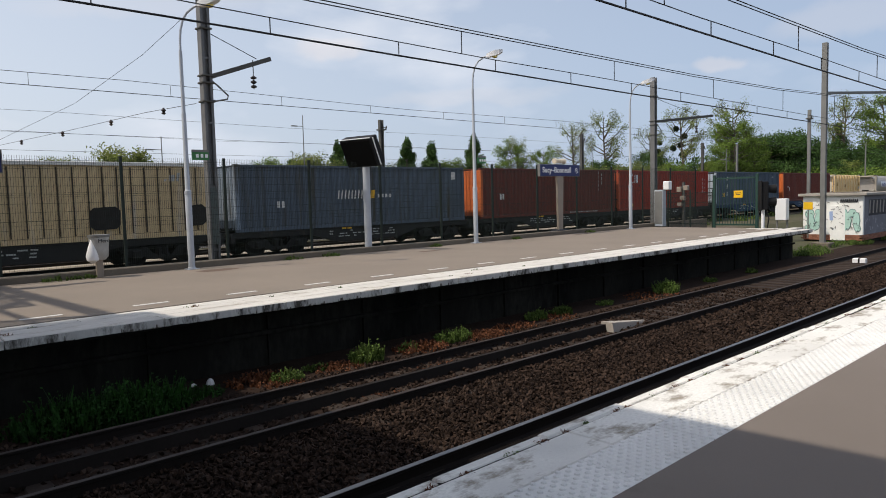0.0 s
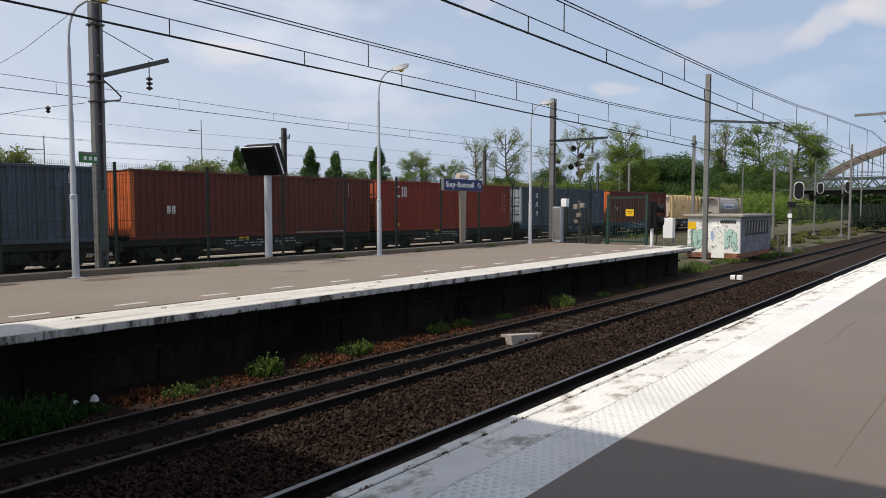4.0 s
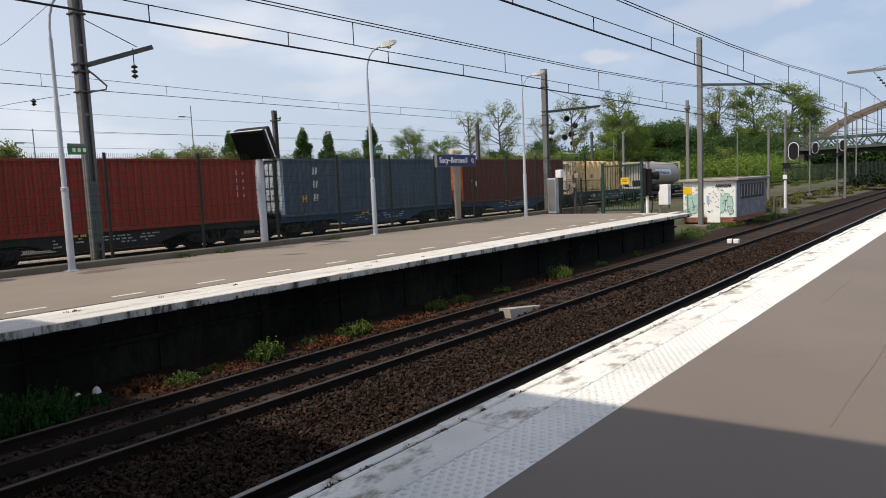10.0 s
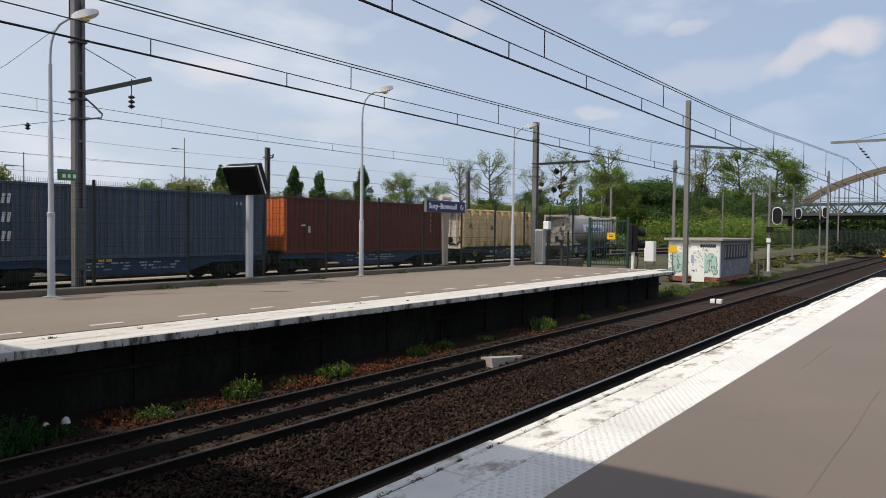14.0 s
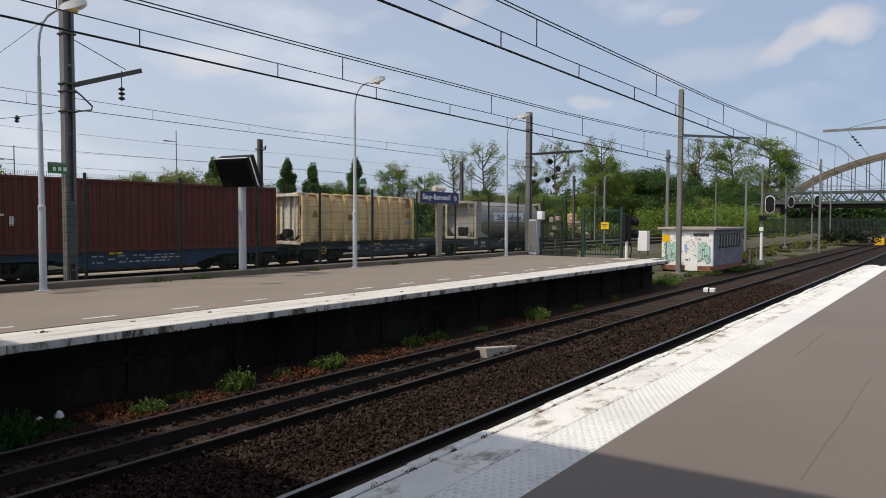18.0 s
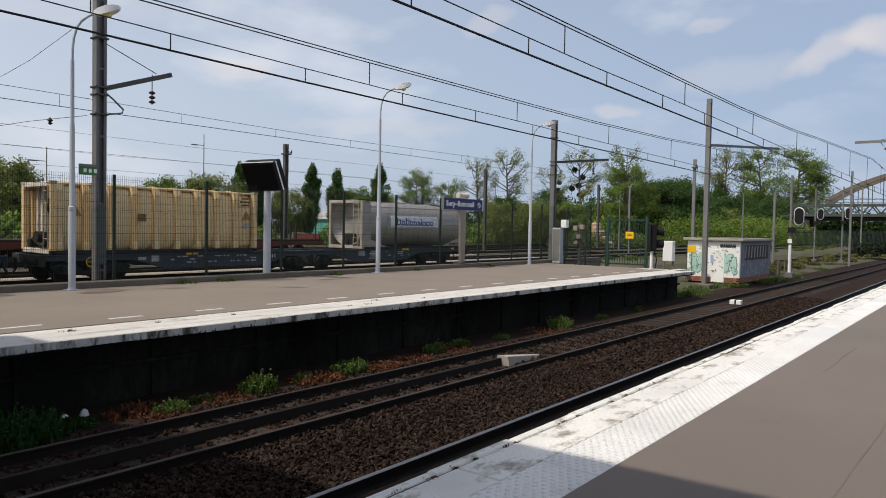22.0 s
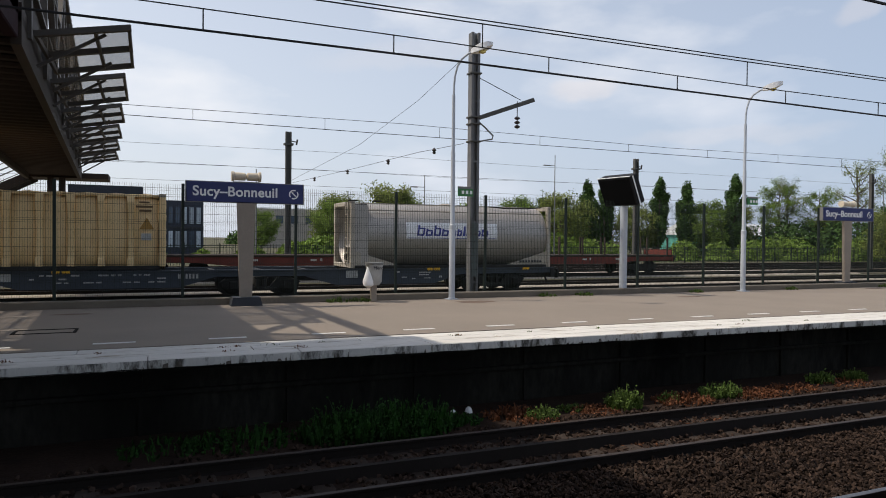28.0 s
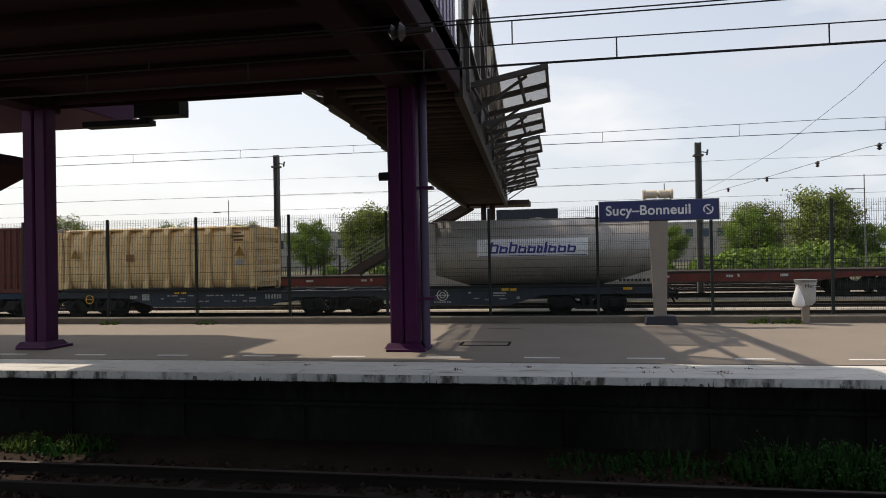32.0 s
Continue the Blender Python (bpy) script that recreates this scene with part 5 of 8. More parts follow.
def wagon(u0, u1, bogies, body_mat, label, fish=0.34, marks=True, buffers=(True, True)):
    """A container flat wagon: fish-bellied sills, cross bars, drawgear, bogies at the given places."""
    t = thing("container_wagon", label, "freight wagon", pose(u0, TY, 0), group="wagons of the train")
    MOVERS.append((t, u0, TY, 0))
    L, top = u1 - u0, DECK - 0.03
    for s in (-1, 1):
        spans = sorted([0.2] + [b - u0 for b in bogies] + [L - 0.2])
        outline = [(0.2, top), (L - 0.2, top), (L - 0.2, top - 0.2)]
        xs_ = [b - u0 for b in bogies][::-1]
        for a, b in zip(xs_, xs_[1:]):
            outline += [(a - 1.5, top - 0.22), (a - 2.6, top - fish - 0.22), (b + 2.6, top - fish - 0.22), (b + 1.5, top - 0.22)]
        outline += [(0.2, top - 0.2)]
        part("side_sill", Build().sweep(outline, "y", s * 1.02, s * 1.14), body_mat, t, "fish-bellied side sill")
        part("sill_flange", Build().box(0.2, L - 0.2, s * 1.0, s * 1.2, top - 0.03, top + 0.01), body_mat, t)
    cross = Build()
    for k in range(int(L / 1.6)):
        cross.box(0.4 + k * 1.6, 0.55 + k * 1.6, -1.05, 1.05, top - 0.14, top - 0.02)
    cross.box(0.2, L - 0.2, -0.2, 0.2, top - 0.3, top - 0.05)
    part("cross_bars", cross, M_WAGON, t)
    for x, s, has in ((0.2, -1, buffers[0]), (L - 0.2, 1, buffers[1])):
        part("headstock", Build().box(x - 0.08, x + 0.08, -1.2, 1.2, top - 0.38, top, 0.01), M_WAGON, t)
        if has:
            for y in (-0.87, 0.87):
                part("buffer", Build().lathe([(0.09, 0), (0.09, 0.34 * s), (0.2, 0.36 * s), (0.2, 0.41 * s)], (x, y, YARD_RAIL + 0.95 - 0.25), "x", 12), M_BOGIE, t)
            part("coupling", Build().path([(x, 0, top - 0.25), (x + 0.3 * s, 0, top - 0.3), (x + 0.45 * s, 0, top - 0.6)], 0.04, 6), M_BOGIE, t)
    for b in bogies:
        bogie(t, b - u0)
    if marks:
        rng = random.Random(int(u0 * 10))
        rows = []
        mid = 0.5 * (bogies[0] + bogies[1]) - u0
        for r in range(3):
            xx = mid - 2.0
            while xx < mid + 1.6:
                w = rng.uniform(0.08, 0.3)
                if rng.random() < 0.6:
                    rows.append((xx, top - 0.16 - 0.11 * r, w, 0.05))
                xx += w + 0.07
        tagged(bars(t, "data_lettering", "", 0, 0, rows, M_MARK_GREY, -1.146), "rows of pale lettering bars", kind="stuff")
        bars(t, "amber_plates", "amber reflector plates", mid, top - 0.07, [(-1.4, 0, 0.22, 0.08), (-1.12, 0, 0.22, 0.08)], M_MARK_YEL, -1.206)
    return t


wagon(-3.4, 11.9, (-1.4, 9.6), M_WAGON, "dark container wagon carrying a beige swap body")
wagon(12.0, 25.1, (14.2, 22.9), M_WAGON, "dark container wagon carrying a slate container")
wagon(25.2, 38.1, (27.4, 36.0), M_WAGON, "dark container wagon carrying a brown container")
wagon(38.2, 51.1, (40.1, 48.6), M_WAGON, "dark container wagon carrying a red container")
wagon(51.5, 64.4, (53.4, 62.9), M_WAGON_BLUE, "blue container wagon carrying a blue-grey container")
wagon(64.6, 77.6, (66.3, 75.8), M_WAGON_BLUE, "blue container wagon carrying a brown container")
lw = wagon(78.3, 101.7, (80.15, 89.9, 98.9), M_WAGON_SLATE, "slate-blue articulated wagon carrying a bulk container and a tank")
tgt = Build()
for r0, r1 in ((0.17, 0.205), (0.08, 0.115)):
    for k in range(20):
        a, b_ = 2 * math.pi * k / 20, 2 * math.pi * (k + 1) / 20
        tgt.add([(15.6 + r * math.cos(q), -1.146, 0.29 + r * math.sin(q)) for q in (a, b_) for r in (r0, r1)], [(0, 1, 3, 2)])
tgt.box(15.35, 15.85, -1.148, -1.145, 0.275, 0.305)
part("round_mark", tgt, M_MARK, lw, "white ring mark")
bars(lw, "panel_label", "pale ruled label", 14.58, 0.18, [(0.075 * k, 0, 0.06, 0.26) for k in range(6)], M_MARK_GREY, -1.146)
bars(lw, "ring_caption", "", 15.3, 0.02, [(0.09 * k, 0, 0.06, 0.05) for k in range(7)], M_MARK_GREY, -1.146)
yr = Build()
for k in range(20):
    a, b_ = 2 * math.pi * k / 20, 2 * math.pi * (k + 1) / 20
    yr.add([(1.75 + r * math.cos(q), -1.19, 0.24 + r * math.sin(q)) for q in (a, b_) for r in (0.14, 0.18)], [(0, 1, 3, 2)])
yr.box(1.6, 1.9, -1.192, -1.189, 0.225, 0.255)
bars(lw, "amber_plates", "amber reflector plates", 17.7, 0.42, [(0, 0, 0.24, 0.10), (0.28, 0, 0.24, 0.10), (4.1, 0, 0.3, 0.09)], M_MARK_YEL, -1.206)
bars(lw, "side_lettering", "rows of pale lettering bars", 16.5, 0.1, [(0.0, 0.24, 0.12, 0.05), (0.9, 0.22, 0.45, 0.05), (0.9, 0.14, 0.40, 0.04), (0.2, 0.05, 0.2, 0.04), (0.6, 0.0, 0.15, 0.04), (1.1, 0.02, 0.25, 0.04), (1.7, 0.04, 0.12, 0.08)], M_MARK_GREY, -1.146)
bars(lw, "faded_scrawl", "faded white letter bars", 8.95, 0.22, [(0.11 * k, 0, 0.07, 0.16) for k in range(6)], M_MARK_GREY, -1.146)
bars(lw, "box_label", "", 3.45, 0.25, [(0, 0, 0.3, 0.12), (0.5, -0.06, 0.3, 0.24)], M_MARK_GREY, -1.146)
part("brake_ring", yr, M_MARK_YEL, lw, "amber ring mark")

# ---- overhead wires ----
def wire_run(name, y, pts, r, label, droppers=None):
    """One overhead wire through (x, z) points at a fixed distance across the tracks."""
    t = thing("overhead_wires", label, "overhead wire")
    for k, p in enumerate(pts):
        part("wire", Build().path([(x, y, z) for x, z in p], r[k], 6), M_WIRE, t)
    for x, z0, z1 in droppers or ():
        part("dropper", Build().tube((x, y, z0), (x, y, z1), 0.008, n=5), M_WIRE, t)
    return t


def lerp(p, x):
    for (a, b), (c, d) in zip(p, p[1:]):
        if a <= x <= c:
            return b + (d - b) * (x - a) / (c - a)
    return p[-1][1] if x > p[-1][0] else p[0][1]


for y in (5.07, 1.52):
    con = [(-40, 3.72), (0, 3.74), (3.4, 3.74), (6.8, 3.71), (9, 3.70), (13, 3.68), (18, 3.68), (40, 3.65), (70, 3.7), (240, 3.7)]
    aux = [(-40, 3.95), (0, 3.97), (3.4, 3.95), (5, 3.93), (6.8, 3.91), (9, 3.89), (12, 3.90), (20, 3.89), (40, 3.85), (70, 3.9), (240, 3.9)]
    mes = [(-40, 4.25), (0, 4.22), (5, 4.23), (8, 4.24), (11, 4.26), (16, 4.30), (21, 4.45), (24, 4.58), (36, 5.0), (45, 4.7), (58, 4.3), (70, 4.8), (110, 4.5), (240, 5.0)]
    con, aux = ([(x, z + (0.05 if x < 20 else 0.03)) for x, z in w] for w in (con, aux))
    mes = [(x, z + (0.06 if x < 20 else 0.03)) for x, z in mes]
    mes2 = [(x, z + 0.045) for x, z in mes]
    drops = [(x, lerp(con, x), lerp(aux, x)) for x in [-10.08 + (0.0 if y > 3 else 0.45) + 2.12 * k for k in range(25)]]
    drops += [(x + 1.0, lerp(aux, x + 1.0), lerp(mes, x + 1.0)) for x in [-10.4 + 4.4 * k for k in range(12)]]
    wire_run("wires", y, [con, aux, mes, mes2], (0.013, 0.007, 0.008, 0.008), "contact wire and carriers with droppers over a platform track", drops)
for y, zs in ((22.6, (5.62, 5.97)), (33.3, (5.15, 6.05)), (42.5, (5.0, 6.0))):
    c = [(-90, zs[0] + 0.2), (-30, zs[0] + 0.05), (0, zs[0]), (30, zs[0] - 0.02), (120, zs[0]), (240, zs[0])]
    m = [(-90, zs[1] + 0.2), (-30, zs[1] + 0.1), (-6, zs[1] - 0.06), (9, zs[1] + 0.08), (22, zs[1] - 0.06), (34, zs[1] + 0.08), (60, zs[1]), (240, zs[1])]
    wire_run("wires", y, [c, m], (0.012, 0.009) if y < 25 else (0.009, 0.007), "overhead line above the freight yard", [(x, lerp(c, x), lerp(m, x)) for x in [-40 + 4.6 * k for k in range(24)]] if y < 25 else None)
# slanting feeder and its insulators, left of the first mast
fd = thing("cross_feeder", "slack feeder wires with small insulators running down to a far mast", "overhead wire")
part("wire", Build().path([(8.9, 16.0, 7.3), (8.5, 19.5, 6.35), (8.0, 25.0, 5.45), (7.2, 36.3, 4.7)], 0.007, 5), M_WIRE, fd)
part("wire", Build().path([(8.6, 16.0, 4.45), (8.3, 19.0, 4.5), (7.9, 25.0, 4.5), (7.2, 36.3, 4.6)], 0.008, 5), M_WIRE, fd)
for x, y, z in ((8.4, 17.8, 4.5), (8.1, 21.5, 4.5), (7.8, 26.0, 4.5), (7.5, 31.0, 4.55)):
    part("insulator", Build().lathe([(0.02, -0.18), (0.07, -0.14), (0.03, -0.1), (0.08, -0.06), (0.02, 0.02)], (x, y, z), n=8), M_INSUL, fd)

# ---- masts of the yard and beyond ----
for x, y, z1, w in ((31.2, 36.3, 7.3, 0.24), (7.2, 36.3, 7.5, 0.24), (-16.8, 36.3, 7.85, 0.24), (55.5, 36.3, 7.4, 0.24), (80, 36.3, 7.4, 0.24), (-41, 36.3, 7.6, 0.24), (60, 17.55, 7.9, 0.10)):
    t = mast(x, y, -0.6, z1, w=w, d=0.24, material=M_STEEL_DARK if y > 30 else M_STEEL, label="weathered steel mast standing in the freight yard", base=False)
    part("top_fittings", Build().box(-0.25, 0.25, -0.2, 0.2, z1 - 0.75, z1 - 0.65).tube((0.1, 0, z1 - 0.5), (0.5, 0, z1 - 0.55), 0.03).tube((0.45, 0, z1 - 0.7), (0.5, 0, z1 - 0.4), 0.05), M_STEEL_DARK, t)
for x, y, z1 in ((67.8, 6.9, 7.1), (60.0, 11.1, 5.0), (112, 12, 8.5), (120, 30, 8.2), (140, 5, 8.5), (66, 26, 6.0)):
    mast(x, y, -1.0, z1, w=0.12, d=0.16, material=M_STEEL, label="slim grey steel mast beside the tracks", base=False)
# cantilever beams of masts on the near side
nm = mast(47.0, -4.2, -1.0, 8.6, label="steel mast with a long bracket beam over the tracks", material=M_STEEL)
part("bracket_arm", Build().beam((0, 0, 7.06), (0, 8.0, 7.1), 0.12, 0.14), M_STEEL, nm)
part("stay_wire", Build().tube((0, 0.2, 8.5), (0, 6.8, 7.15), 0.012, n=5), M_WIRE, nm)
ins = Build().tube((0, 6.7, 7.0), (0.3, 5.5, 5.35), 0.012, n=5)
for k in range(4):
    ins.lathe([(0.03, -0.06), (0.10, -0.03), (0.10, 0.0), (0.03, 0.04)], (0.06 + 0.03 * k, 6.45 - 0.12 * k, 6.66 - 0.165 * k), n=8)
part("insulator", ins, M_INSUL, nm)
# slender yard lamps
for x, y, h in ((39.6, 60.0, 10.6), (24, 58, 7.6), (8.5, 58, 7.4), (-33.0, 62, 7.6), (80.0, 52.0, 9.0), (72.5, 30.0, 6.0)):
    t = thing("yard_lamp", "thin grey lamp post with a short side arm in the yard", "street lamp", pose(x, y, -0.6), group="yard lamps")
    part("pole", Build().lathe([(0.09, 0), (0.06, h * 0.5), (0.04, h + 0.6)], (0, 0, 0), n=8), M_STEEL, t)
    part("arm", Build().tube((0, 0, h - 0.55), (-0.9, -0.2, h - 0.55), 0.03).box(-1.5, -0.8, -0.32, -0.08, h - 0.62, h - 0.52, 0.02), M_STEEL, t)

# ---- platform end: gate, signal, boxes, hut ----
M_GATE = mat("gate_green", (0.016, 0.050, 0.038), 0.55, var=0.15, scale=3, fine=20, bump=0.05)
gt = thing("metal_gate", "dark green barred steel gate at the platform end", "gate", pose(31.3, 9.85, 0))
for y, h in ((0, 2.35), (1.95, 2.35)):
    part("gate_post", Build().box(-0.06, 0.06, y - 0.06, y + 0.06, -0.9, h, 0.01), M_GATE, gt)
for z in (0.05, 2.15):
    part("gate_rail", Build().box(-0.03, 0.03, 0.08, 1.88, z, z + 0.07), M_GATE, gt)
for k in range(14):
    part("bar", Build().tube((0, 0.15 + 0.129 * k, 0.06), (0, 0.15 + 0.129 * k, 2.28), 0.016, n=6), M_GATE, gt)
part("yellow_notice", Build().box(-0.06, -0.04, 0.62, 1.02, 1.30, 1.62, 0.004), M_YELLOW, gt, "yellow warning notice")
part("notice_bars", Build().box(-0.064, -0.061, 0.68, 0.96, 1.50, 1.53).box(-0.064, -0.061, 0.72, 0.92, 1.43, 1.46), M_BASE, gt)
wf = thing("mesh_fence", "short green mesh fence between gate and cabinet", "fence", pose(31.35, 11.9, 0))
wm_ = Build()
for k in range(46):
    wm_.box(-0.004, 0.004, 0.05 * k - 0.004, 0.05 * k + 0.004, 0.05, 1.6)
for z in (0.1, 0.6, 1.1, 1.55):
    wm_.box(-0.008, 0.008, 0, 2.25, z, z + 0.02)
part("mesh_panel", wm_, M_FENCE, wf)
for y in (0.0, 1.1, 2.25):
    part("post", Build().box(-0.03, 0.03, y - 0.03, y + 0.03, -0.4, 1.7), M_FENCE, wf)
sg = thing("railway_signal", "black hooded signal head on a white post", "signal", pose(30.45, 9.25, 0, 0, 0, -55))
part("post", Build().tube((0, 0, -0.2), (0, 0, 1.0), 0.07, n=12), M_WHITE, sg, "white post", True)
part("housing", Build().box(-0.10, 0.16, -0.26, 0.26, 0.78, 1.98, 0.03), M_BLACK, sg)
part("back_board", Build().box(-0.14, -0.10, -0.30, 0.30, 0.74, 2.02, 0.02), M_BLACK, sg)
for z in (1.12, 1.66):
    part("hood", Build().lathe([(0.15, 0.10), (0.17, 0.30), (0.20, 0.50), (0.185, 0.50), (0.13, 0.12)], (0, 0, z), "x", 14), M_BLACK, sg, smooth=True)
part("cable", Build().path([(0.1, -0.1, 0.8), (0.2, -0.15, 0.4), (0.15, -0.1, 0.0)], 0.025, 6), M_BLACK, sg)
cbn = thing("control_cabinet", "grey steel cabinet strapped to a mast at the platform back", "cabinet", pose(30.6, 14.15, 0))
part("body", Build().box(-0.16, 0.16, -0.22, 0.22, 0, 1.75, 0.015), M_POLE, cbn)
part("door", Build().box(-0.175, -0.16, -0.19, 0.19, 0.12, 1.68, 0.004), M_STEEL, cbn)
part("top_box", Build().box(-0.1, 0.2, -0.5, -0.2, 1.75, 2.15, 0.02), M_WHITE, cbn)
sc = thing("signal_box_post", "cluster of cream junction boxes on a dark post", "junction box", pose(33.0, 14.2, 0))
part("post", Build().box(-0.06, 0.06, -0.06, 0.06, -0.4, 2.1), M_STEEL_DARK, sc)
for dx, dy, z, h in ((-0.08, 0.18, 1.62, 0.26), (-0.08, -0.18, 1.7, 0.24), (-0.08, 0.0, 1.2, 0.22), (-0.1, 0.14, 0.9, 0.2)):
    part("junction_box", Build().box(dx - 0.1, dx + 0.1, dy - 0.12, dy + 0.12, z, z + h, 0.02), M_BEIGE_POST, sc)
wb = thing("white_cabinet", "small white equipment cabinet on legs beside the tracks", "cabinet", pose(37.2, 11.0, -1.0))
part("body", Build().box(-0.2, 0.2, -0.27, 0.27, 1.05, 2.15, 0.02), M_WHITE, wb)
for y in (-0.25, 0.25):
    part("leg", Build().box(-0.04, 0.04, y - 0.04, y + 0.04, 0, 1.06), M_STEEL, wb)

M_HUT_WHITE = mat("graffiti_plaster", (0.86, 0.86, 0.82), 0.8, var=0.10, scale=1.5, fine=25, patch=0.25, patch_col=(0.60, 0.66, 0.68), patch_scale=2.5)
M_HUT_GREY = mat("hut_render", (0.20, 0.20, 0.225), 0.85, var=0.2, scale=1.0, fine=15, patch=0.3, patch_col=(0.30, 0.30, 0.33), patch_scale=1.6)
M_HUT_ROOF = mat("hut_slab", (0.36, 0.33, 0.29), 0.85, var=0.2, scale=1, fine=20, patch=0.2, patch_col=(0.2, 0.18, 0.15))
M_BRICK = mat("hut_brick", (0.30, 0.13, 0.08), 0.9, var=0.25, scale=2, fine=20, rand=0.25, world_co=True)
M_TURQ = mat("turquoise_spray", (0.44, 0.66, 0.58), 0.7, var=0.15, scale=4, fine=20, bump=0)
M_SCRAWL = mat("black_spray", (0.03, 0.03, 0.035), 0.7, var=0.2, bump=0)
M_PALEBLUE = mat("blue_spray", (0.35, 0.45, 0.68), 0.7, var=0.15, bump=0)
hut = thing("equipment_hut", "flat-roofed trackside hut covered in turquoise graffiti", "hut", pose(38.30, 7.62, -1.0))
part("front_wall", Build().box(0, 0.2, 0, 2.75, 0.28, 2.22), M_HUT_WHITE, hut, "white wall with graffiti")
part("side_wall", Build().box(0.2, 6.3, 0, 0.2, 0.28, 2.22), M_HUT_GREY, hut, "grey rendered wall")
part("back_wall", Build().box(6.1, 6.3, 0.2, 2.75, 0.28, 2.22).box(0.2, 6.1, 2.55, 2.75, 0.28, 2.22), M_HUT_GREY, hut)
part("roof_slab", Build().box(-0.18, 6.5, -0.2, 2.95, 2.22, 2.36, 0.02), M_HUT_ROOF, hut, "pale concrete roof slab")
part("roof_moss", Build().box(0.6, 5.8, 0.6, 2.6, 2.36, 2.39, 0.01), M_KERB, hut)
bk = Build().box(0, 0.215, 0, 0.10, 0, 0.062, 0.003).mesh("brick", M_BRICK)
for r in range(4):
    for k in range(28):
        part("brick", bk, None, hut, at=pose(0.02 + 0.226 * k + 0.1 * (r % 2) - 0.05, 0.012, 0.005 + 0.07 * r))
    for k in range(12):
        part("brick", bk, None, hut, at=pose(0.11, 0.05 + 0.226 * k + 0.1 * (r % 2), 0.005 + 0.07 * r, 0, 0, 90))
part("plinth", Build().box(0.06, 6.25, 0.06, 2.7, -0.2, 0.28), M_WALL, hut)
for k in range(8):
    s_ = 1.0 + 0.58 * k
    part("vent_slat", Build().beam((s_, -0.014, 1.32), (s_ + 0.10, -0.014, 1.96), 0.02, 0.17), M_HUT_ROOF, hut, "pale slanted vent bar")
# flat black sheet on the wall stands in for the shade between the bars
part("vent_recess", Build().box(0.9, 5.7, -0.008, -0.004, 1.2, 2.0), M_SCRAWL, hut)
part("door", Build().box(-0.03, 0.0, 0.78, 1.45, 0.0, 1.75, 0.008), M_HUT_WHITE, hut, "white door with stickers")
gr = Build()
rng = random.Random(4)


def blob_stroke(pts, w, x=-0.006):
    for (y0, z0), (y1, z1) in zip(pts, pts[1:]):
        d = Vector((0, y1 - y0, z1 - z0)).normalized()
        s = Vector((0, -d.z, d.y)) * w / 2
        xx = x - 0.0012 * (len(gr.f) % 9)
        gr.add([(xx, y0 - s.y, z0 - s.z), (xx, y1 - s.y, z1 - s.z), (xx, y1 + s.y, z1 + s.z), (xx, y0 + s.y, z0 + s.z)], [(0, 1, 2, 3)])


def bubbles(rows, grow, x):
    for cy, cz, ry, rz in rows:
        v = [(x, cy + (ry + grow) * math.cos(2 * math.pi * k / 18) * (1 + 0.08 * math.sin(3 * k)), cz + (rz + grow) * math.sin(2 * math.pi * k / 18) * (1 + 0.08 * math.cos(2 * k))) for k in range(18)]
        gr.add(v, [tuple(range(18))])
        x -= 0.0009


LEFT_TAG = [(2.42, 1.32, 0.20, 0.22), (2.38, 0.95, 0.17, 0.24), (2.20, 0.66, 0.22, 0.16), (2.02, 1.05, 0.15, 0.30), (2.0, 1.42, 0.16, 0.12), (2.52, 0.62, 0.12, 0.12)]
RIGHT_TAG = [(1.05, 1.05, 0.13, 0.42), (0.86, 1.36, 0.17, 0.20), (0.66, 0.98, 0.14, 0.40), (0.46, 1.36, 0.17, 0.18), (0.28, 0.98, 0.14, 0.42), (0.22, 0.60, 0.12, 0.14), (0.80, 0.64, 0.10, 0.12)]
bubbles(LEFT_TAG + RIGHT_TAG, 0.028, -0.006)
part("graffiti_outline", gr, mat("teal_outline", (0.12, 0.24, 0.23), 0.7, var=0.2, bump=0), hut, "dark teal outlines")
gr = Build()
bubbles(LEFT_TAG + RIGHT_TAG, 0.0, -0.019)
tagged(part("turquoise_graffiti", gr, M_TURQ, hut), "turquoise sprayed bubbles", kind="stuff")
gr = Build()
for k in range(9):
    y = 0.12 + 0.09 * k
    blob_stroke([(y + 0.1, 1.86), (y + 0.13, 2.06), (y + 0.17, 1.88)], 0.04)
for k in range(70):
    y, z = rng.uniform(0.05, 2.7), rng.uniform(0.4, 1.95)
    blob_stroke([(y, z), (y + rng.uniform(-0.1, 0.1), z + rng.uniform(-0.1, 0.1)), (y + rng.uniform(-0.12, 0.12), z + rng.uniform(-0.06, 0.06))], 0.018, -0.040)
tagged(part("black_graffiti", gr, M_SCRAWL, hut), "black scrawls", kind="stuff")
gr = Build()
blob_stroke([(1.42, 1.45), (1.40, 1.0)], 0.16, -0.034)
part("blue_graffiti", gr, M_PALEBLUE, hut)
gr = Build()
for k in range(26):
    x, z = rng.uniform(0.3, 6.0), rng.uniform(0.4, 1.1)
    gr.beam((x, -0.008, z), (x + rng.uniform(-0.2, 0.3), -0.008, z + rng.uniform(-0.25, 0.25)), 0.004, 0.025)
tagged(part("white_scrawl", gr, mat("pale_spray", (0.55, 0.55, 0.58), 0.7, bump=0), hut), "pale sprayed strokes", kind="stuff")
yp = thing("yellow_plate", "yellow warning plate on a thin post", "sign", pose(37.4, 9.82, -0.85))
part("post", Build().tube((0, 0, 0), (0, 0, 1.7), 0.03, n=8), M_STEEL, yp)
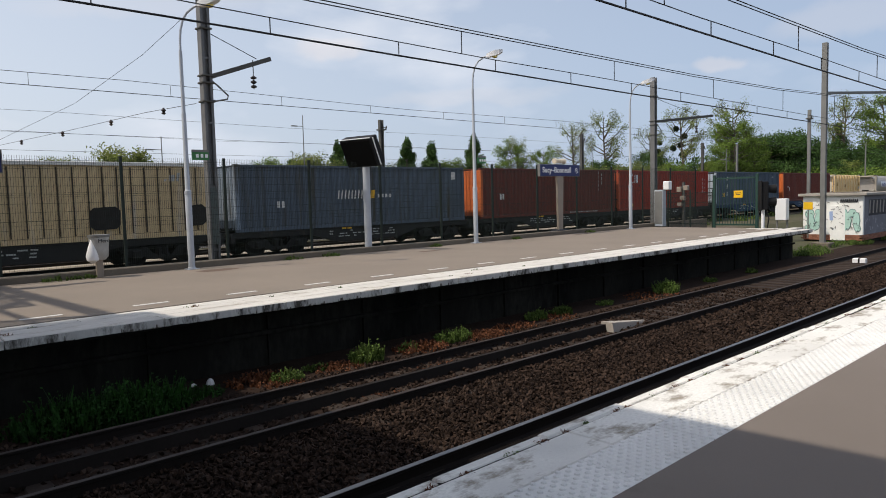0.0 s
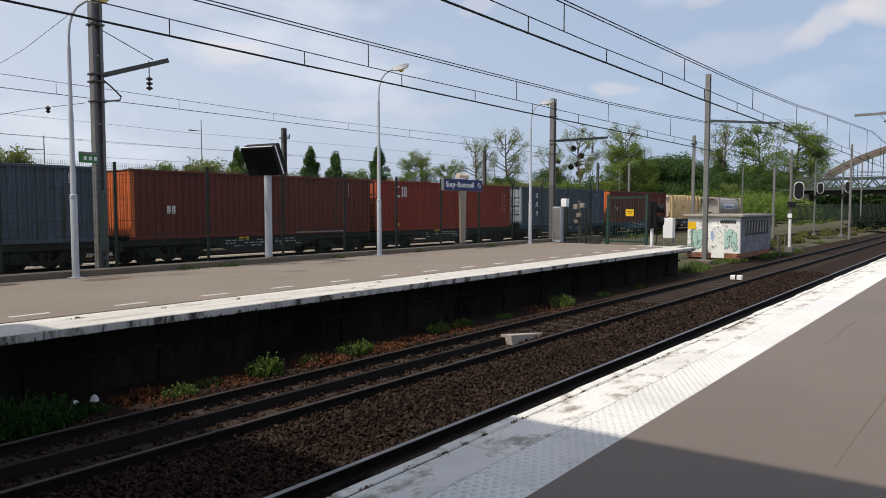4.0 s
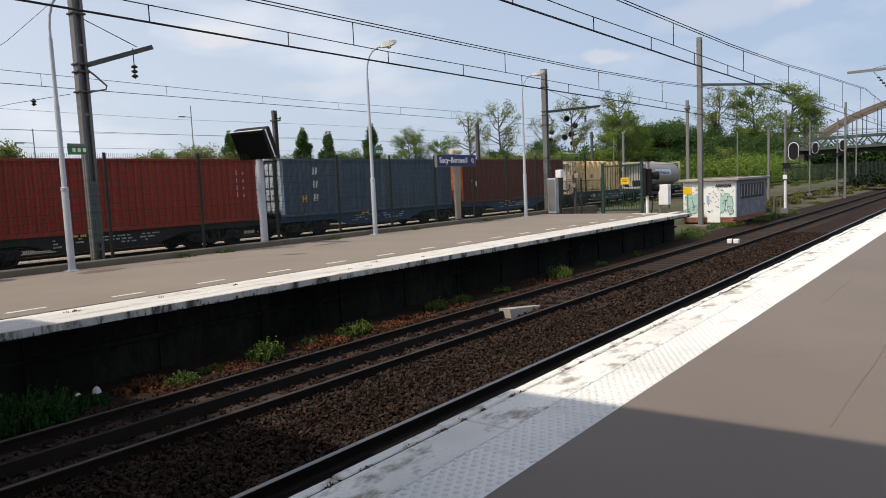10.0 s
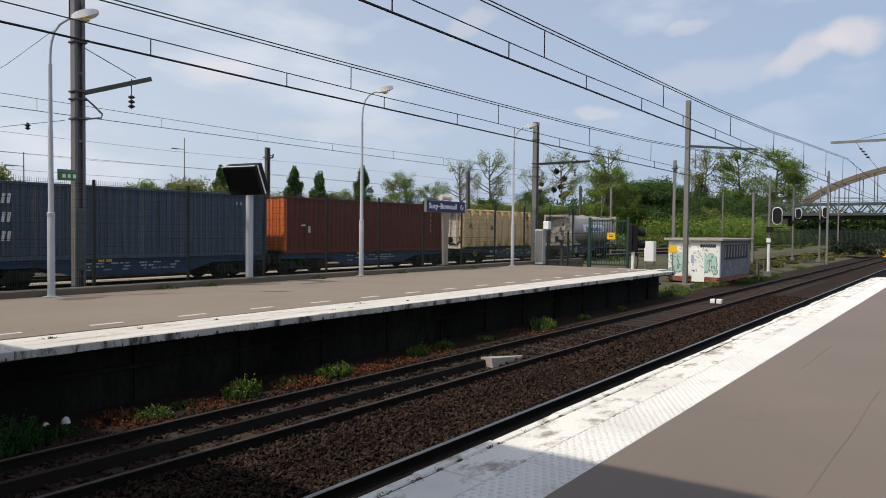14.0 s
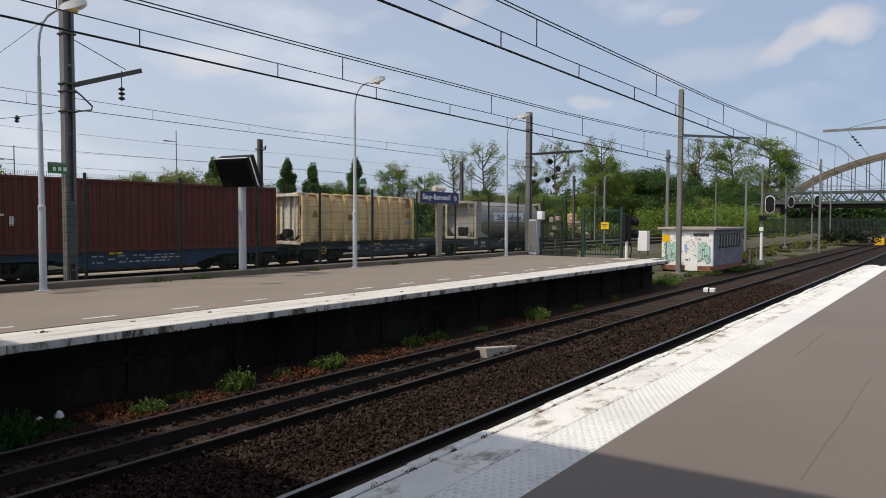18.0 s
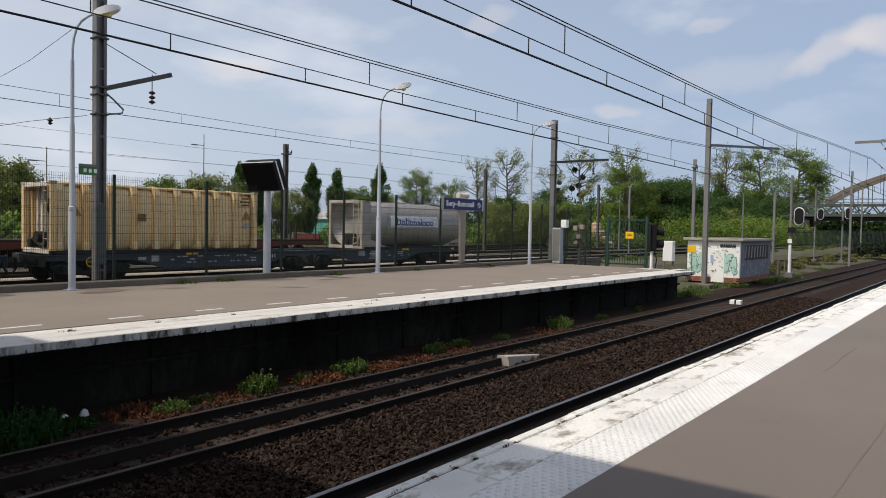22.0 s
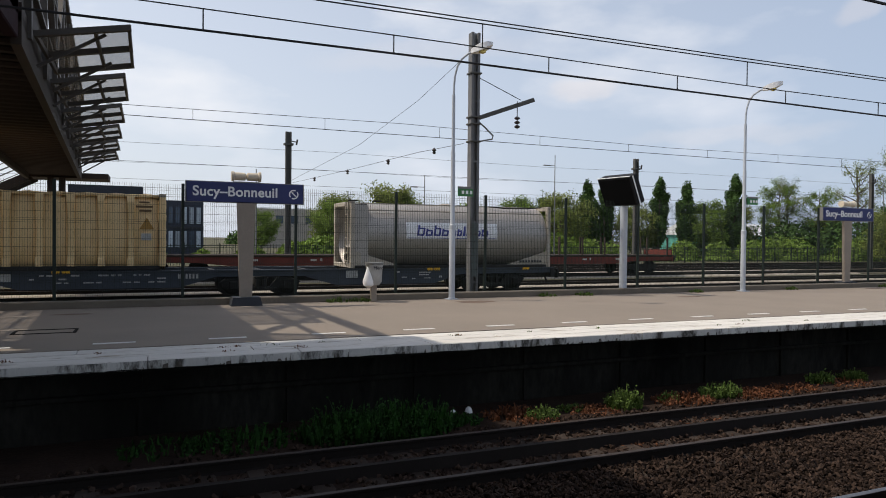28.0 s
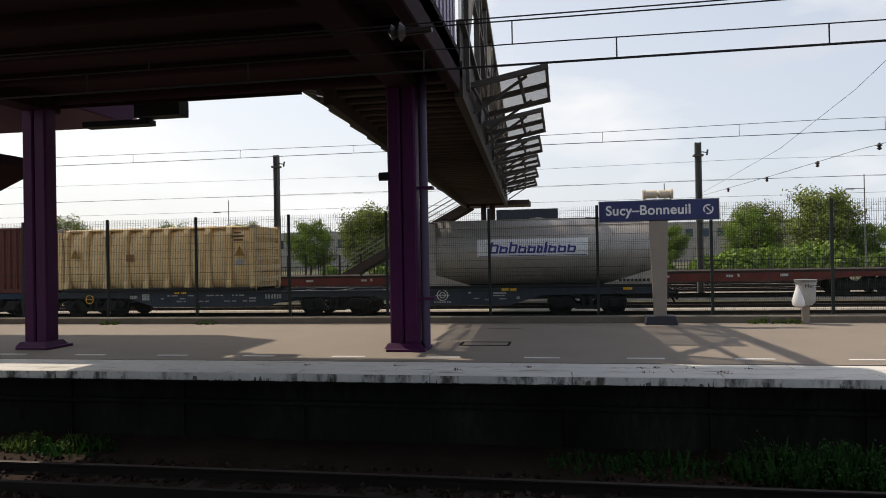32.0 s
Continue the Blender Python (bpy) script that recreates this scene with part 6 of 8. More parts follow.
part("plate", Build().box(-0.03, -0.01, -0.22, 0.22, 1.42, 1.80, 0.01), M_YELLOW, yp)


def oval_signal(x, y, z0, hz, label, scale=1.0):
    t = thing("railway_signal", label, "signal", pose(x, y, z0), group="line signals")
    part("post", Build().tube((0, 0, 0), (0, 0, hz + 2.5), 0.075, n=10).box(-0.2, 0.2, -0.2, 0.2, 0, 0.3), M_STEEL, t)
    if scale > 0.84: part("white_sleeve", Build().tube((0, 0, 0.3), (0, 0, 2.0), 0.085, n=10), M_WHITE, t, "white painted lower post")
    if scale > 0.84: part("plate", Build().box(-0.12, -0.10, -0.12, 0.12, 2.1, 2.35), M_WHITE, t)
    h = Build()
    ring = [(0.30 * scale * math.cos(a), (0.34 * math.sin(a) + (0.25 if math.sin(a) > 0 else -0.25)) * scale) for a in [2 * math.pi * k / 24 for k in range(24)]]
    part("target_rim", Build().sweep([(y_ * 1.12 - 0.45, z_ * 1.1 + hz) for y_, z_ in ring], "x", -0.02, 0.02), M_WHITE, t, "white oval rim")
    part("target", Build().sweep([(y_ - 0.45, z_ + hz) for y_, z_ in ring], "x", -0.05, -0.021), M_BLACK, t, "black oval signal face")
    part("platform_bracket", Build().box(-0.1, 0.1, -0.8, 0.2, hz - 0.75, hz - 0.68).box(-0.25, -0.02, -0.3, 0.1, hz - 1.0, hz - 0.7), M_BLACK, t)
    return t


oval_signal(46.6, 7.0, -1.0, 3.75, "signal post with white foot and black oval face in the grass", 0.85)
oval_signal(74.4, 8.5, -1.0, 4.7, "distant signal post with oval face", 0.82)
oval_signal(74.0, 10.75, -1.0, 4.6, "distant signal post with oval face", 0.82)
yb = thing("yellow_box", "yellow box standing in the track far off", "marker", pose(98.7, 4.9, -1.1))
part("body", Build().box(-0.4, 0.4, -0.5, 0.5, 0.0, 0.85, 0.03), M_YELLOW, yb)
jk = random.Random(9)
for k in range(5):
    t = thing("timber_stack", "low stack of weathered sleepers in the grass", "timber", pose(52 + 3.0 * k, 9.5 + 0.4 * k, -1.05, 0, 0, jk.uniform(-20, 20)), group="old sleepers")
    for j in range(3):
        part("sleeper", Build().box(-1.2, 1.2, -0.13, 0.13, 0.14 * j, 0.14 * j + 0.13, 0.01), M_SLEEPER, t, at=pose(0.2 * j, 0.1 * j, 0, 0, 0, 12 * j))

# ---- footbridge and concourse over the tracks ----
def skew(y): return -0.05 * (y - 9.9)


fb = thing("footbridge", "covered steel footbridge with awnings crossing the tracks and the yard", "footbridge", kind="structure")
BX0, BX1, BZ, BEND = -4.55, -1.85, 4.75, 40.5


def slanted(x0, x1, y0, y1, z0, z1):
    a, b = skew(y0), skew(y1)
    return Build().add([(x0 + a, y0, z0), (x1 + a, y0, z0), (x1 + b, y1, z0), (x0 + b, y1, z0), (x0 + a, y0, z1), (x1 + a, y0, z1), (x1 + b, y1, z1), (x0 + b, y1, z1)], [(0, 3, 2, 1), (4, 5, 6, 7), (0, 1, 5, 4), (1, 2, 6, 5), (2, 3, 7, 6), (3, 0, 4, 7)])


part("bridge_deck", slanted(BX0, BX1, 10.1, BEND, BZ + 0.25, BZ + 0.40), M_BROWN_STEEL, fb, "brown deck underside")
for x in (BX0, BX1 - 0.16):
    part("edge_girder", slanted(x, x + 0.16, 10.1, BEND, BZ - 0.12, BZ + 0.55), M_BROWN_STEEL, fb, "brown edge girder")
y = 10.6
while y < BEND:
    part("cross_rib", Build().tube((BX0 + 0.1 + skew(y), y, BZ + 0.2), (BX1 - 0.1 + skew(y), y, BZ + 0.2), 0.09, n=8), M_BROWN_STEEL, fb)
    y += 0.62
PAR, TOPZ = 6.0, 9.15        # top of the solid parapet, top chord
part("east_parapet", slanted(BX1 - 0.1, BX1 - 0.04, 10.1, BEND, BZ + 0.55, PAR), M_BROWN_STEEL, fb, "brown parapet panels")
part("west_parapet", slanted(BX0 + 0.04, BX0 + 0.1, 10.1, BEND, BZ + 0.55, PAR), M_BROWN_STEEL, fb, "brown parapet panels")
for s, xb in ((1, BX1), (-1, BX0)):
    part("parapet_cap", slanted(xb - 0.1, xb + 0.06, 10.1, BEND, PAR, PAR + 0.08), M_FIN_FRAME, fb)
    part("top_chord", slanted(xb - 0.11, xb + 0.11, 10.1, BEND, TOPZ - 0.2, TOPZ), M_FIN_FRAME, fb)
    part("middle_chord", slanted(xb - 0.05, xb + 0.05, 10.1, BEND, 7.45, 7.55), M_FIN_FRAME, fb)
    for k in range(9):
        ya, yb_ = 11.0 + 3.4 * k, 14.4 + 3.4 * k
        za, zb = (PAR, TOPZ - 0.1) if k % 2 == 0 else (TOPZ - 0.1, PAR)
        if yb_ > BEND:
            continue
        part("truss_brace", Build().beam((xb + skew(ya), ya, za), (xb + skew(yb_), yb_, zb), 0.14, 0.18), M_FIN_FRAME, fb)
        part("side_post", Build().beam((xb + skew(ya), ya, BZ + 0.2), (xb + skew(ya), ya, TOPZ - 0.1), 0.14, 0.14), M_FIN_FRAME, fb)
part("portal_panel", slanted(BX1 - 0.06, BX1 - 0.02, 10.12, 10.9, PAR + 0.1, TOPZ - 0.2), M_FIN, fb, "translucent panel beside the stair head")


def awning(y, s, long=3.2):
    """A sloping translucent side awning with frame and struts."""
    xb = (BX1 if s > 0 else BX0) + skew(y)
    zr, zt, reach = 5.36, 5.68, (1.64 if s > 0 else 1.32)
    a = part("awning", Build().add([(xb, y, zr), (xb + s * reach, y, zt), (xb + s * reach, y + long, zt), (xb, y + long, zr), (xb, y, zr + 0.02), (xb + s * reach, y, zt + 0.02), (xb + s * reach, y + long, zt + 0.02), (xb, y + long, zr + 0.02)], [(0, 3, 2, 1), (4, 5, 6, 7), (0, 1, 5, 4), (1, 2, 6, 5), (2, 3, 7, 6), (3, 0, 4, 7)]), M_FIN, fb, "translucent ribbed awning panel")
    f = Build()
    for k in range(3):
        yy = y + long * k / 2
        f.beam((xb, yy, zr - 0.04), (xb + s * reach, yy, zt - 0.04), 0.13, 0.11)
    for q in (0.02, 0.62, 0.98):
        f.beam((xb + s * reach * q, y, zr + (zt - zr) * q - 0.05), (xb + s * reach * q, y + long, zr + (zt - zr) * q - 0.05), 0.06, 0.10)
    part("awning_frame", f, M_FIN_FRAME, a, "brown awning frame")
    st_ = Build()
    for yy in (y + 0.4, y + long - 0.4):
        st_.beam((xb, yy, zr - 0.55), (xb + s * reach * 0.72, yy, zt - 0.12), 0.05, 0.06)
    part("strut", st_, M_FIN_FRAME, a)


for y in [12.1 + 4.4 * i for i in range(6)]:
    awning(y, 1)
for y in [10.6 + 2.2 * i for i in range(13)]:
    awning(y, -1, 1.9)
# far stair tower and pier
for dx in (1.2, 1.75):
    part("pier_column", Build().tube((BX0 + dx + skew(40.2), 40.2, -0.7), (BX0 + dx + skew(40.2), 40.2, BZ), 0.17, n=12), M_BROWN_STEEL, fb)
sx = BX0 + skew(40)
strn = Build().beam((sx + 0.2, 40.6, BZ + 0.1), (sx - 8.5, 40.6, 0.2), 0.14, 0.45).beam((sx + 0.2, 42.6, BZ + 0.1), (sx - 8.5, 42.6, 0.2), 0.14, 0.45)
part("stair_stringer", strn, M_BROWN_STEEL, fb, "brown stair stringers")
for k in range(22):
    part("stair_tread", Build().box(sx - 0.1 - 0.385 * k, sx - 0.45 - 0.385 * k, 40.65, 42.55, BZ - 0.05 - 0.208 * k, BZ + 0.0 - 0.208 * k), M_BROWN_STEEL, fb)
hr = Build()
for y in (40.6, 42.6):
    for dz in (0.55, 0.85, 1.15):
        hr.beam((sx + 0.2, y, BZ + 0.2 + dz), (sx - 8.5, y, 0.3 + dz), 0.04, 0.04)
part("stair_rail", hr, M_STEEL, fb, "steel stair railing")
part("landing", Build().box(sx - 0.2, sx + 4.0, 40.4, 42.8, BZ, BZ + 0.3), M_BROWN_STEEL, fb)

cq = thing("station_concourse", "dark maroon raised concourse on purple columns over the tracks", "building", kind="structure")
CX0, CX1, CY1 = -10.75, -1.9, 10.05
part("soffit", Build().box(CX0, CX1, -12, CY1, 5.08, 5.38), M_MAROON, cq, "dark maroon underside")
for y in (9.93, 8.4, 7.1, 5.8, 4.5, 3.2, 1.9, 0.6, -1.5, -3.5, -6):
    part("soffit_beam", Build().tube((CX0, y, 5.04), (CX1 - 0.2, y, 5.04), 0.14, n=14), M_MAROON, cq, smooth=True)
for x in (-2.93, -10.42):
    part("long_girder", Build().box(x - 0.24, x + 0.24, -12, CY1, 4.74, 5.09, 0.02), M_MAROON, cq, "deep maroon girder")
part("east_fascia", Build().box(CX1 - 0.2, CX1, -12, CY1, 4.72, 5.5, 0.02), M_MAROON, cq)
part("north_fascia", Build().box(CX0, -5.0, CY1, CY1 + 0.06, 4.86, 5.4), M_MAROON, cq)
sd = Build()
for k in range(62):
    yy = -12 + 0.355 * k
    sd.box(CX1 - 0.12, CX1 - 0.04, yy, yy + 0.2, 5.5, 8.1)
part("siding", sd, mat("lilac_siding", (0.30, 0.24, 0.34), 0.5, var=0.1, bump=0.03), cq, "lilac ribbed siding")
part("siding_backing", Build().box(CX1 - 0.2, CX1 - 0.12, -12, CY1, 5.5, 8.1), M_PURPLE, cq)
part("west_wall", Build().box(CX0, CX0 + 0.15, -12, CY1, 5.3, 8.1), M_PURPLE, cq)
part("north_wall", Build().box(CX0, -5.0, CY1 - 0.15, CY1, 5.3, 8.1), M_PURPLE, cq)
edge = [(-12.2, -12), (0.88, -12), (-0.93, 10.6), (-12.2, 10.6)]
part("roof", Build().sweep(edge, "z", 8.15, 8.4), M_MAROON, cq, "overhanging roof")
for x in (-2.93, -10.42):
    for y in (9.72, -6.5):
        c = part("column", Build().box(x - 0.26, x - 0.015, y - 0.17, y + 0.17, 0, 4.8, 0.03).box(x + 0.0, x + 0.26, y - 0.165, y + 0.165, 0, 4.8, 0.03).box(x - 0.04, x + 0.04, y - 0.06, y + 0.06, 0, 4.8), M_PURPLE, cq, "purple steel column")
        part("base_plate", Build().box(x - 0.30, x + 0.42, y - 0.36, y + 0.36, 0, 0.05, 0.01).add([(x - 0.34, y - 0.32, 0.05), (x + 0.34, y - 0.32, 0.05), (x + 0.34, y + 0.32, 0.05), (x - 0.34, y + 0.32, 0.05), (x - 0.28, y - 0.25, 0.14), (x + 0.28, y - 0.25, 0.14), (x + 0.28, y + 0.25, 0.14), (x - 0.28, y + 0.25, 0.14)], [(0, 1, 5, 4), (1, 2, 6, 5), (2, 3, 7, 6), (3, 0, 4, 7), (4, 5, 6, 7)]), M_PURPLE, c)
part("drain_pipe", Build().path([(-2.56, 9.72, 0.02), (-2.56, 9.72, 4.3), (-2.56, 9.74, 4.9), (-2.56, 9.9, 5.1)], 0.08, 12), mat("violet_pipe", (0.060, 0.036, 0.080), 0.45, var=0.1, bump=0.03), cq, "violet drain pipe", True)
part("pipe_clip", Build().box(-2.69, -2.38, 9.62, 9.82, 2.9, 2.95).box(-2.69, -2.38, 9.62, 9.82, 0.9, 0.95), M_PURPLE, cq)
part("small_lamp", Build().tube((-3.35, 9.6, 3.15), (-3.15, 9.6, 3.15), 0.08, n=10), M_BLACK, cq)
# stair down to the far platform at the west end
part("west_stair", Build().beam((-12.40, 11.3, 4.05), (-20.00, 11.3, 0.87), 1.6, 0.24), M_MAROON, cq, "dark sloping stair soffit")
part("stair_enclosure", Build().box(-20.0, -10.75, 10.2, 13.5, 5.15, 8.0, 0.03), M_PURPLE, cq, "dark enclosure over the stair head")
part("hanging_sign", Build().box(-8.6, -7.6, 10.12, 10.5, 4.62, 4.95, 0.01).box(-9.9, -8.4, 10.3, 10.6, 4.5, 4.62, 0.01), M_BLACK, cq)
part("edge_insulator", Build().lathe([(0.03, 0), (0.09, 0.04), (0.05, 0.08), (0.11, 0.14), (0.05, 0.2), (0.03, 0.5)], (-2.0, 5.07, 4.25), "x", 10), M_INSUL, cq)

# ---- standing red flat wagons in the yard ----
M_REDWAG = mat("red_oxide", (0.125, 0.026, 0.018), 0.75, var=0.3, scale=1, fine=15, patch=0.3, patch_col=(0.06, 0.03, 0.022))


def flat_wagon(x0, length, stakes, label):
    t = thing("flat_wagon", label, "freight wagon", pose(x0, 33.3, 0), group="standing red wagons")
    top = 0.72
    part("deck", Build().box(0, length, -1.35, 1.35, top - 0.10, top, 0.01), M_SLEEPER, t, "plank deck")
    for s in (-1, 1):
        part("side_sill", Build().sweep([(0, top - 0.08), (length, top - 0.08), (length, top - 0.32), (length - 3, top - 0.36), (length - 4.5, top - 0.52), (4.5, top - 0.52), (3, top - 0.36), (0, top - 0.32)], "y", s * 1.2, s * 1.32), M_REDWAG, t, "red oxide sill")
    for x in (0, length):
        part("headstock", Build().box(x - 0.06, x + 0.06, -1.35, 1.35, top - 0.4, top, 0.01), M_REDWAG, t)
        for y in (-0.87, 0.87):
            part("buffer", Build().lathe([(0.09, 0), (0.09, 0.4), (0.2, 0.42), (0.2, 0.48)], (0, 0, 0), "x", 10), M_BOGIE, t, at=pose(x, y, YARD_RAIL + 1.0, 0, 0, 0 if x else 180))
    if stakes:
        for k in range(9):
            for s in (-1, 1):
                part("stake", Build().box(0.4 + k * (length - 0.8) / 8 - 0.04, 0.4 + k * (length - 0.8) / 8 + 0.04, s * 1.25, s * 1.33, top - 0.1, top + 1.1), M_BROWN_STEEL, t)
    part("end_board", Build().box(length - 0.12, length, -1.3, 1.3, top, top + 0.35, 0.01), M_REDWAG, t)
    bars(t, "lettering", "pale lettering bars", length * 0.5, top - 0.3, [(0.0, 0, 0.3, 0.1), (0.5, 0, 0.1, 0.14), (2.4, 0.0, 0.35, 0.12), (-3, 0, 0.4, 0.1)], M_MARK_GREY, -1.325)
    for b in (2.3, length - 2.3):
        zr = YARD_RAIL
        f = part("bogie_frame", Build().sweep([(b - 1.3, zr + 0.6), (b + 1.3, zr + 0.6), (b + 1.2, zr + 0.34), (b + 0.4, zr + 0.25), (b - 0.4, zr + 0.25), (b - 1.2, zr + 0.34)], "y", -1.08, -0.98), M_BOGIE, t)
        for w in (-0.9, 0.9):
            part("wheel", M_WHEEL_ME, None, f, at=pose(b + w, -0.76, zr + WHEEL_R, 0, 0, 180))
            part("wheel", M_WHEEL_ME, None, f, at=pose(b + w, 0.76, zr + WHEEL_R))
    return t


flat_wagon(17.1, 13.6, True, "red oxide flat wagon with stakes standing in the yard")
flat_wagon(-0.9, 16.9, False, "red oxide flat wagon with plank deck standing in the yard")
flat_wagon(-18.8, 16.8, True, "red oxide flat wagon with stakes standing in the yard")
flat_wagon(-36.5, 16.8, False, "red oxide flat wagon with plank deck standing in the yard")

# ---- arch bridge far along the line ----
ab = thing("arch_bridge", "pale concrete arch road bridge crossing far along the tracks", "bridge")
AX = 200.0
M_ARCH = mat("arch_concrete", (0.155, 0.13, 0.105), 0.85, var=0.15, scale=0.2, fine=2, bump=0.05)
M_ARCHSTEEL = mat("bridge_green_steel", (0.062, 0.080, 0.070), 0.7, var=0.15, scale=0.3, fine=3, bump=0.05)
for dx in (0, 7):
    pts = []
    for k in range(49):
        u = k / 48
        pts.append((AX + dx, 32 - 76 * u, 9.6 + 10.6 * (4 * u * (1 - u)) ** 0.8))
    for p, q in zip(pts, pts[1:]):
        part("arch_rib", Build().beam(p, q, 0.8, 1.0), M_ARCH, ab)
    for k in range(4, 46, 2):
        part("hanger", Build().tube(pts[k], (pts[k][0], pts[k][1], 8.5), 0.10, n=6), M_ARCHSTEEL, ab)
    gd = Build()
    for z in (6.7, 9.3):
        gd.box(AX + dx - 0.3, AX + dx + 0.3, -60, 40, z - 0.25, z + 0.25)
    part("deck_chord", gd, M_ARCHSTEEL, ab)
    for k in range(26):
        yy = 40 - 4 * k
        part("truss_diagonal", Build().beam((AX + dx, yy, 6.7), (AX + dx, yy - 2, 9.3), 0.3, 0.3).beam((AX + dx, yy - 2, 9.3), (AX + dx, yy - 4, 6.7), 0.3, 0.3), M_ARCHSTEEL, ab)
part("deck", Build().box(AX - 1.0, AX + 8.0, -60, 42, 6.3, 6.7), M_ARCHSTEEL, ab)
# pier and girder colour taken dark to hold the shade below the deck
M_PIER = mat("shade_dark_pier", (0.045, 0.04, 0.034), 0.9, var=0.3, scale=0.5, fine=4)
part("floor_girder", Build().box(AX + 0.8, AX + 6.2, -60, 40, 5.35, 6.3), M_PIER, ab, "plate girder with under-deck shade in its colour")
part("railing", Build().box(AX - 0.5, AX - 0.4, -60, 42, 9.8, 9.9).box(AX - 0.5, AX - 0.4, -60, 42, 10.5, 10.6), M_ARCHSTEEL, ab)
for y in (37.6, -46):
    part("pier", Build().box(AX - 0.5, AX + 7.5, y - 2.2, y + 2.2, -1.0, 5.35), M_PIER, ab)

# ---- far buildings ----
ob_ = thing("office_building", "dark blue-grey modular office building with rows of tall windows", "building", pose(-16.5, 76, -0.6))
part("wall", Build().box(0, 22, 0.15, 8, 0, 6.0), mat("dark_cladding", (0.025, 0.032, 0.05), 0.6, var=0.15, bump=0.03), ob_)
part("upper_block", Build().box(9, 16, 1, 8, 6.0, 7.4), mat("dark_block", (0.02, 0.024, 0.036), 0.6, var=0.15, bump=0.03), ob_)
M_WINPALE = mat("pale_window", (0.32, 0.37, 0.42), 0.15, var=0.2, scale=0.6, fine=3, bump=0, rand=0.3)
M_WINDARK = mat("dark_window", (0.05, 0.07, 0.10), 0.1, var=0.2, bump=0)
wr = random.Random(11)
pl = Build().box(0, 0.42, 0.02, 0.14, 0, 1.75)
pm, pd = pl.mesh("window", M_WINPALE), pl.mesh("window", M_WINDARK)
for r in range(2):
    for k in range(31):
        part("window", pm if wr.random() < 0.6 else pd, None, ob_, at=pose(0.3 + 0.7 * k, 0, 1.0 + 2.55 * r))
part("fin", Build().box(0.0, 22, -0.05, 0.1, 3.0, 3.25), M_BASE, ob_)
sh = thing("warehouse", "low white and green warehouse beyond the field", "building", pose(106, 109, -0.6))
part("wall", Build().box(0, 34, 0, 12, 0, 3.6), mat("green_cladding", (0.08, 0.30, 0.24), 0.6, var=0.1, bump=0.02), sh)
part("roof", Build().add([(-0.5, -0.5, 3.6), (34.5, -0.5, 3.6), (34.5, 12.5, 3.6), (-0.5, 12.5, 3.6), (-0.5, 6, 6.2), (34.5, 6, 6.2)], [(0, 1, 5, 4), (3, 4, 5, 2), (0, 4, 3), (1, 2, 5)]), mat("pale_roof", (0.62, 0.64, 0.64), 0.5, var=0.1, bump=0.02), sh)
hs = thing("cottage", "small house with a brown roof among the trees", "house", pose(60, 88, -0.6))
part("wall", Build().box(0, 8, 0, 6, 0, 2.8), M_BEIGE_POST, hs)
part("roof", Build().add([(-0.3, -0.3, 2.8), (8.3, -0.3, 2.8), (8.3, 6.3, 2.8), (-0.3, 6.3, 2.8), (-0.3, 3, 5.0), (8.3, 3, 5.0)], [(0, 1, 5, 4), (3, 4, 5, 2), (0, 4, 3), (1, 2, 5)]), M_BRICK, hs)
for x, y, w, h in ((-60, 120, 40, 7), (20, 140, 30, 8)):
    t = thing("distant_building", "pale low building far behind the trees", "building", pose(x, y, -0.6))
    part("wall", Build().box(0, w, 0, 10, 0, h), M_HUT_ROOF, t)
    for k in range(int(w / 3)):
        part("window", Build().box(1 + 3 * k, 2.4 + 3 * k, -0.05, 0.05, h - 3, h - 1.4), M_WINDARK, t)

# ---- trees ----
def leaf_mat(name, c, k=0.5):
    m = mat(name, c, 0.7, var=0.3, scale=0.4, fine=5, bump=0, island=k, spec=0.2)
    p = m.node_tree.nodes["Principled BSDF"]
    n, l = m.node_tree.nodes, m.node_tree.links
    tr, mx = n.new("ShaderNodeBsdfTranslucent"), n.new("ShaderNodeMixShader")
    l.new(p.inputs["Base Color"].links[0].from_socket, tr.inputs["Color"])
    mx.inputs["Fac"].default_value = 0.30
    l.new(p.outputs["BSDF"], mx.inputs[1])
    l.new(tr.outputs["BSDF"], mx.inputs[2])
    l.new(mx.outputs["Shader"], n["Material Output"].inputs["Surface"])
    return m


M_LEAF = leaf_mat("leaf_fresh", (0.150, 0.225, 0.040))
M_LEAF_DARK = leaf_mat("leaf_dark", (0.060, 0.115, 0.028))
M_LEAF_OLIVE = leaf_mat("leaf_olive", (0.185, 0.220, 0.055))
M_BARK = mat("bark", (0.10, 0.085, 0.065), 0.9, var=0.3, scale=3, fine=15, bump=0.4)


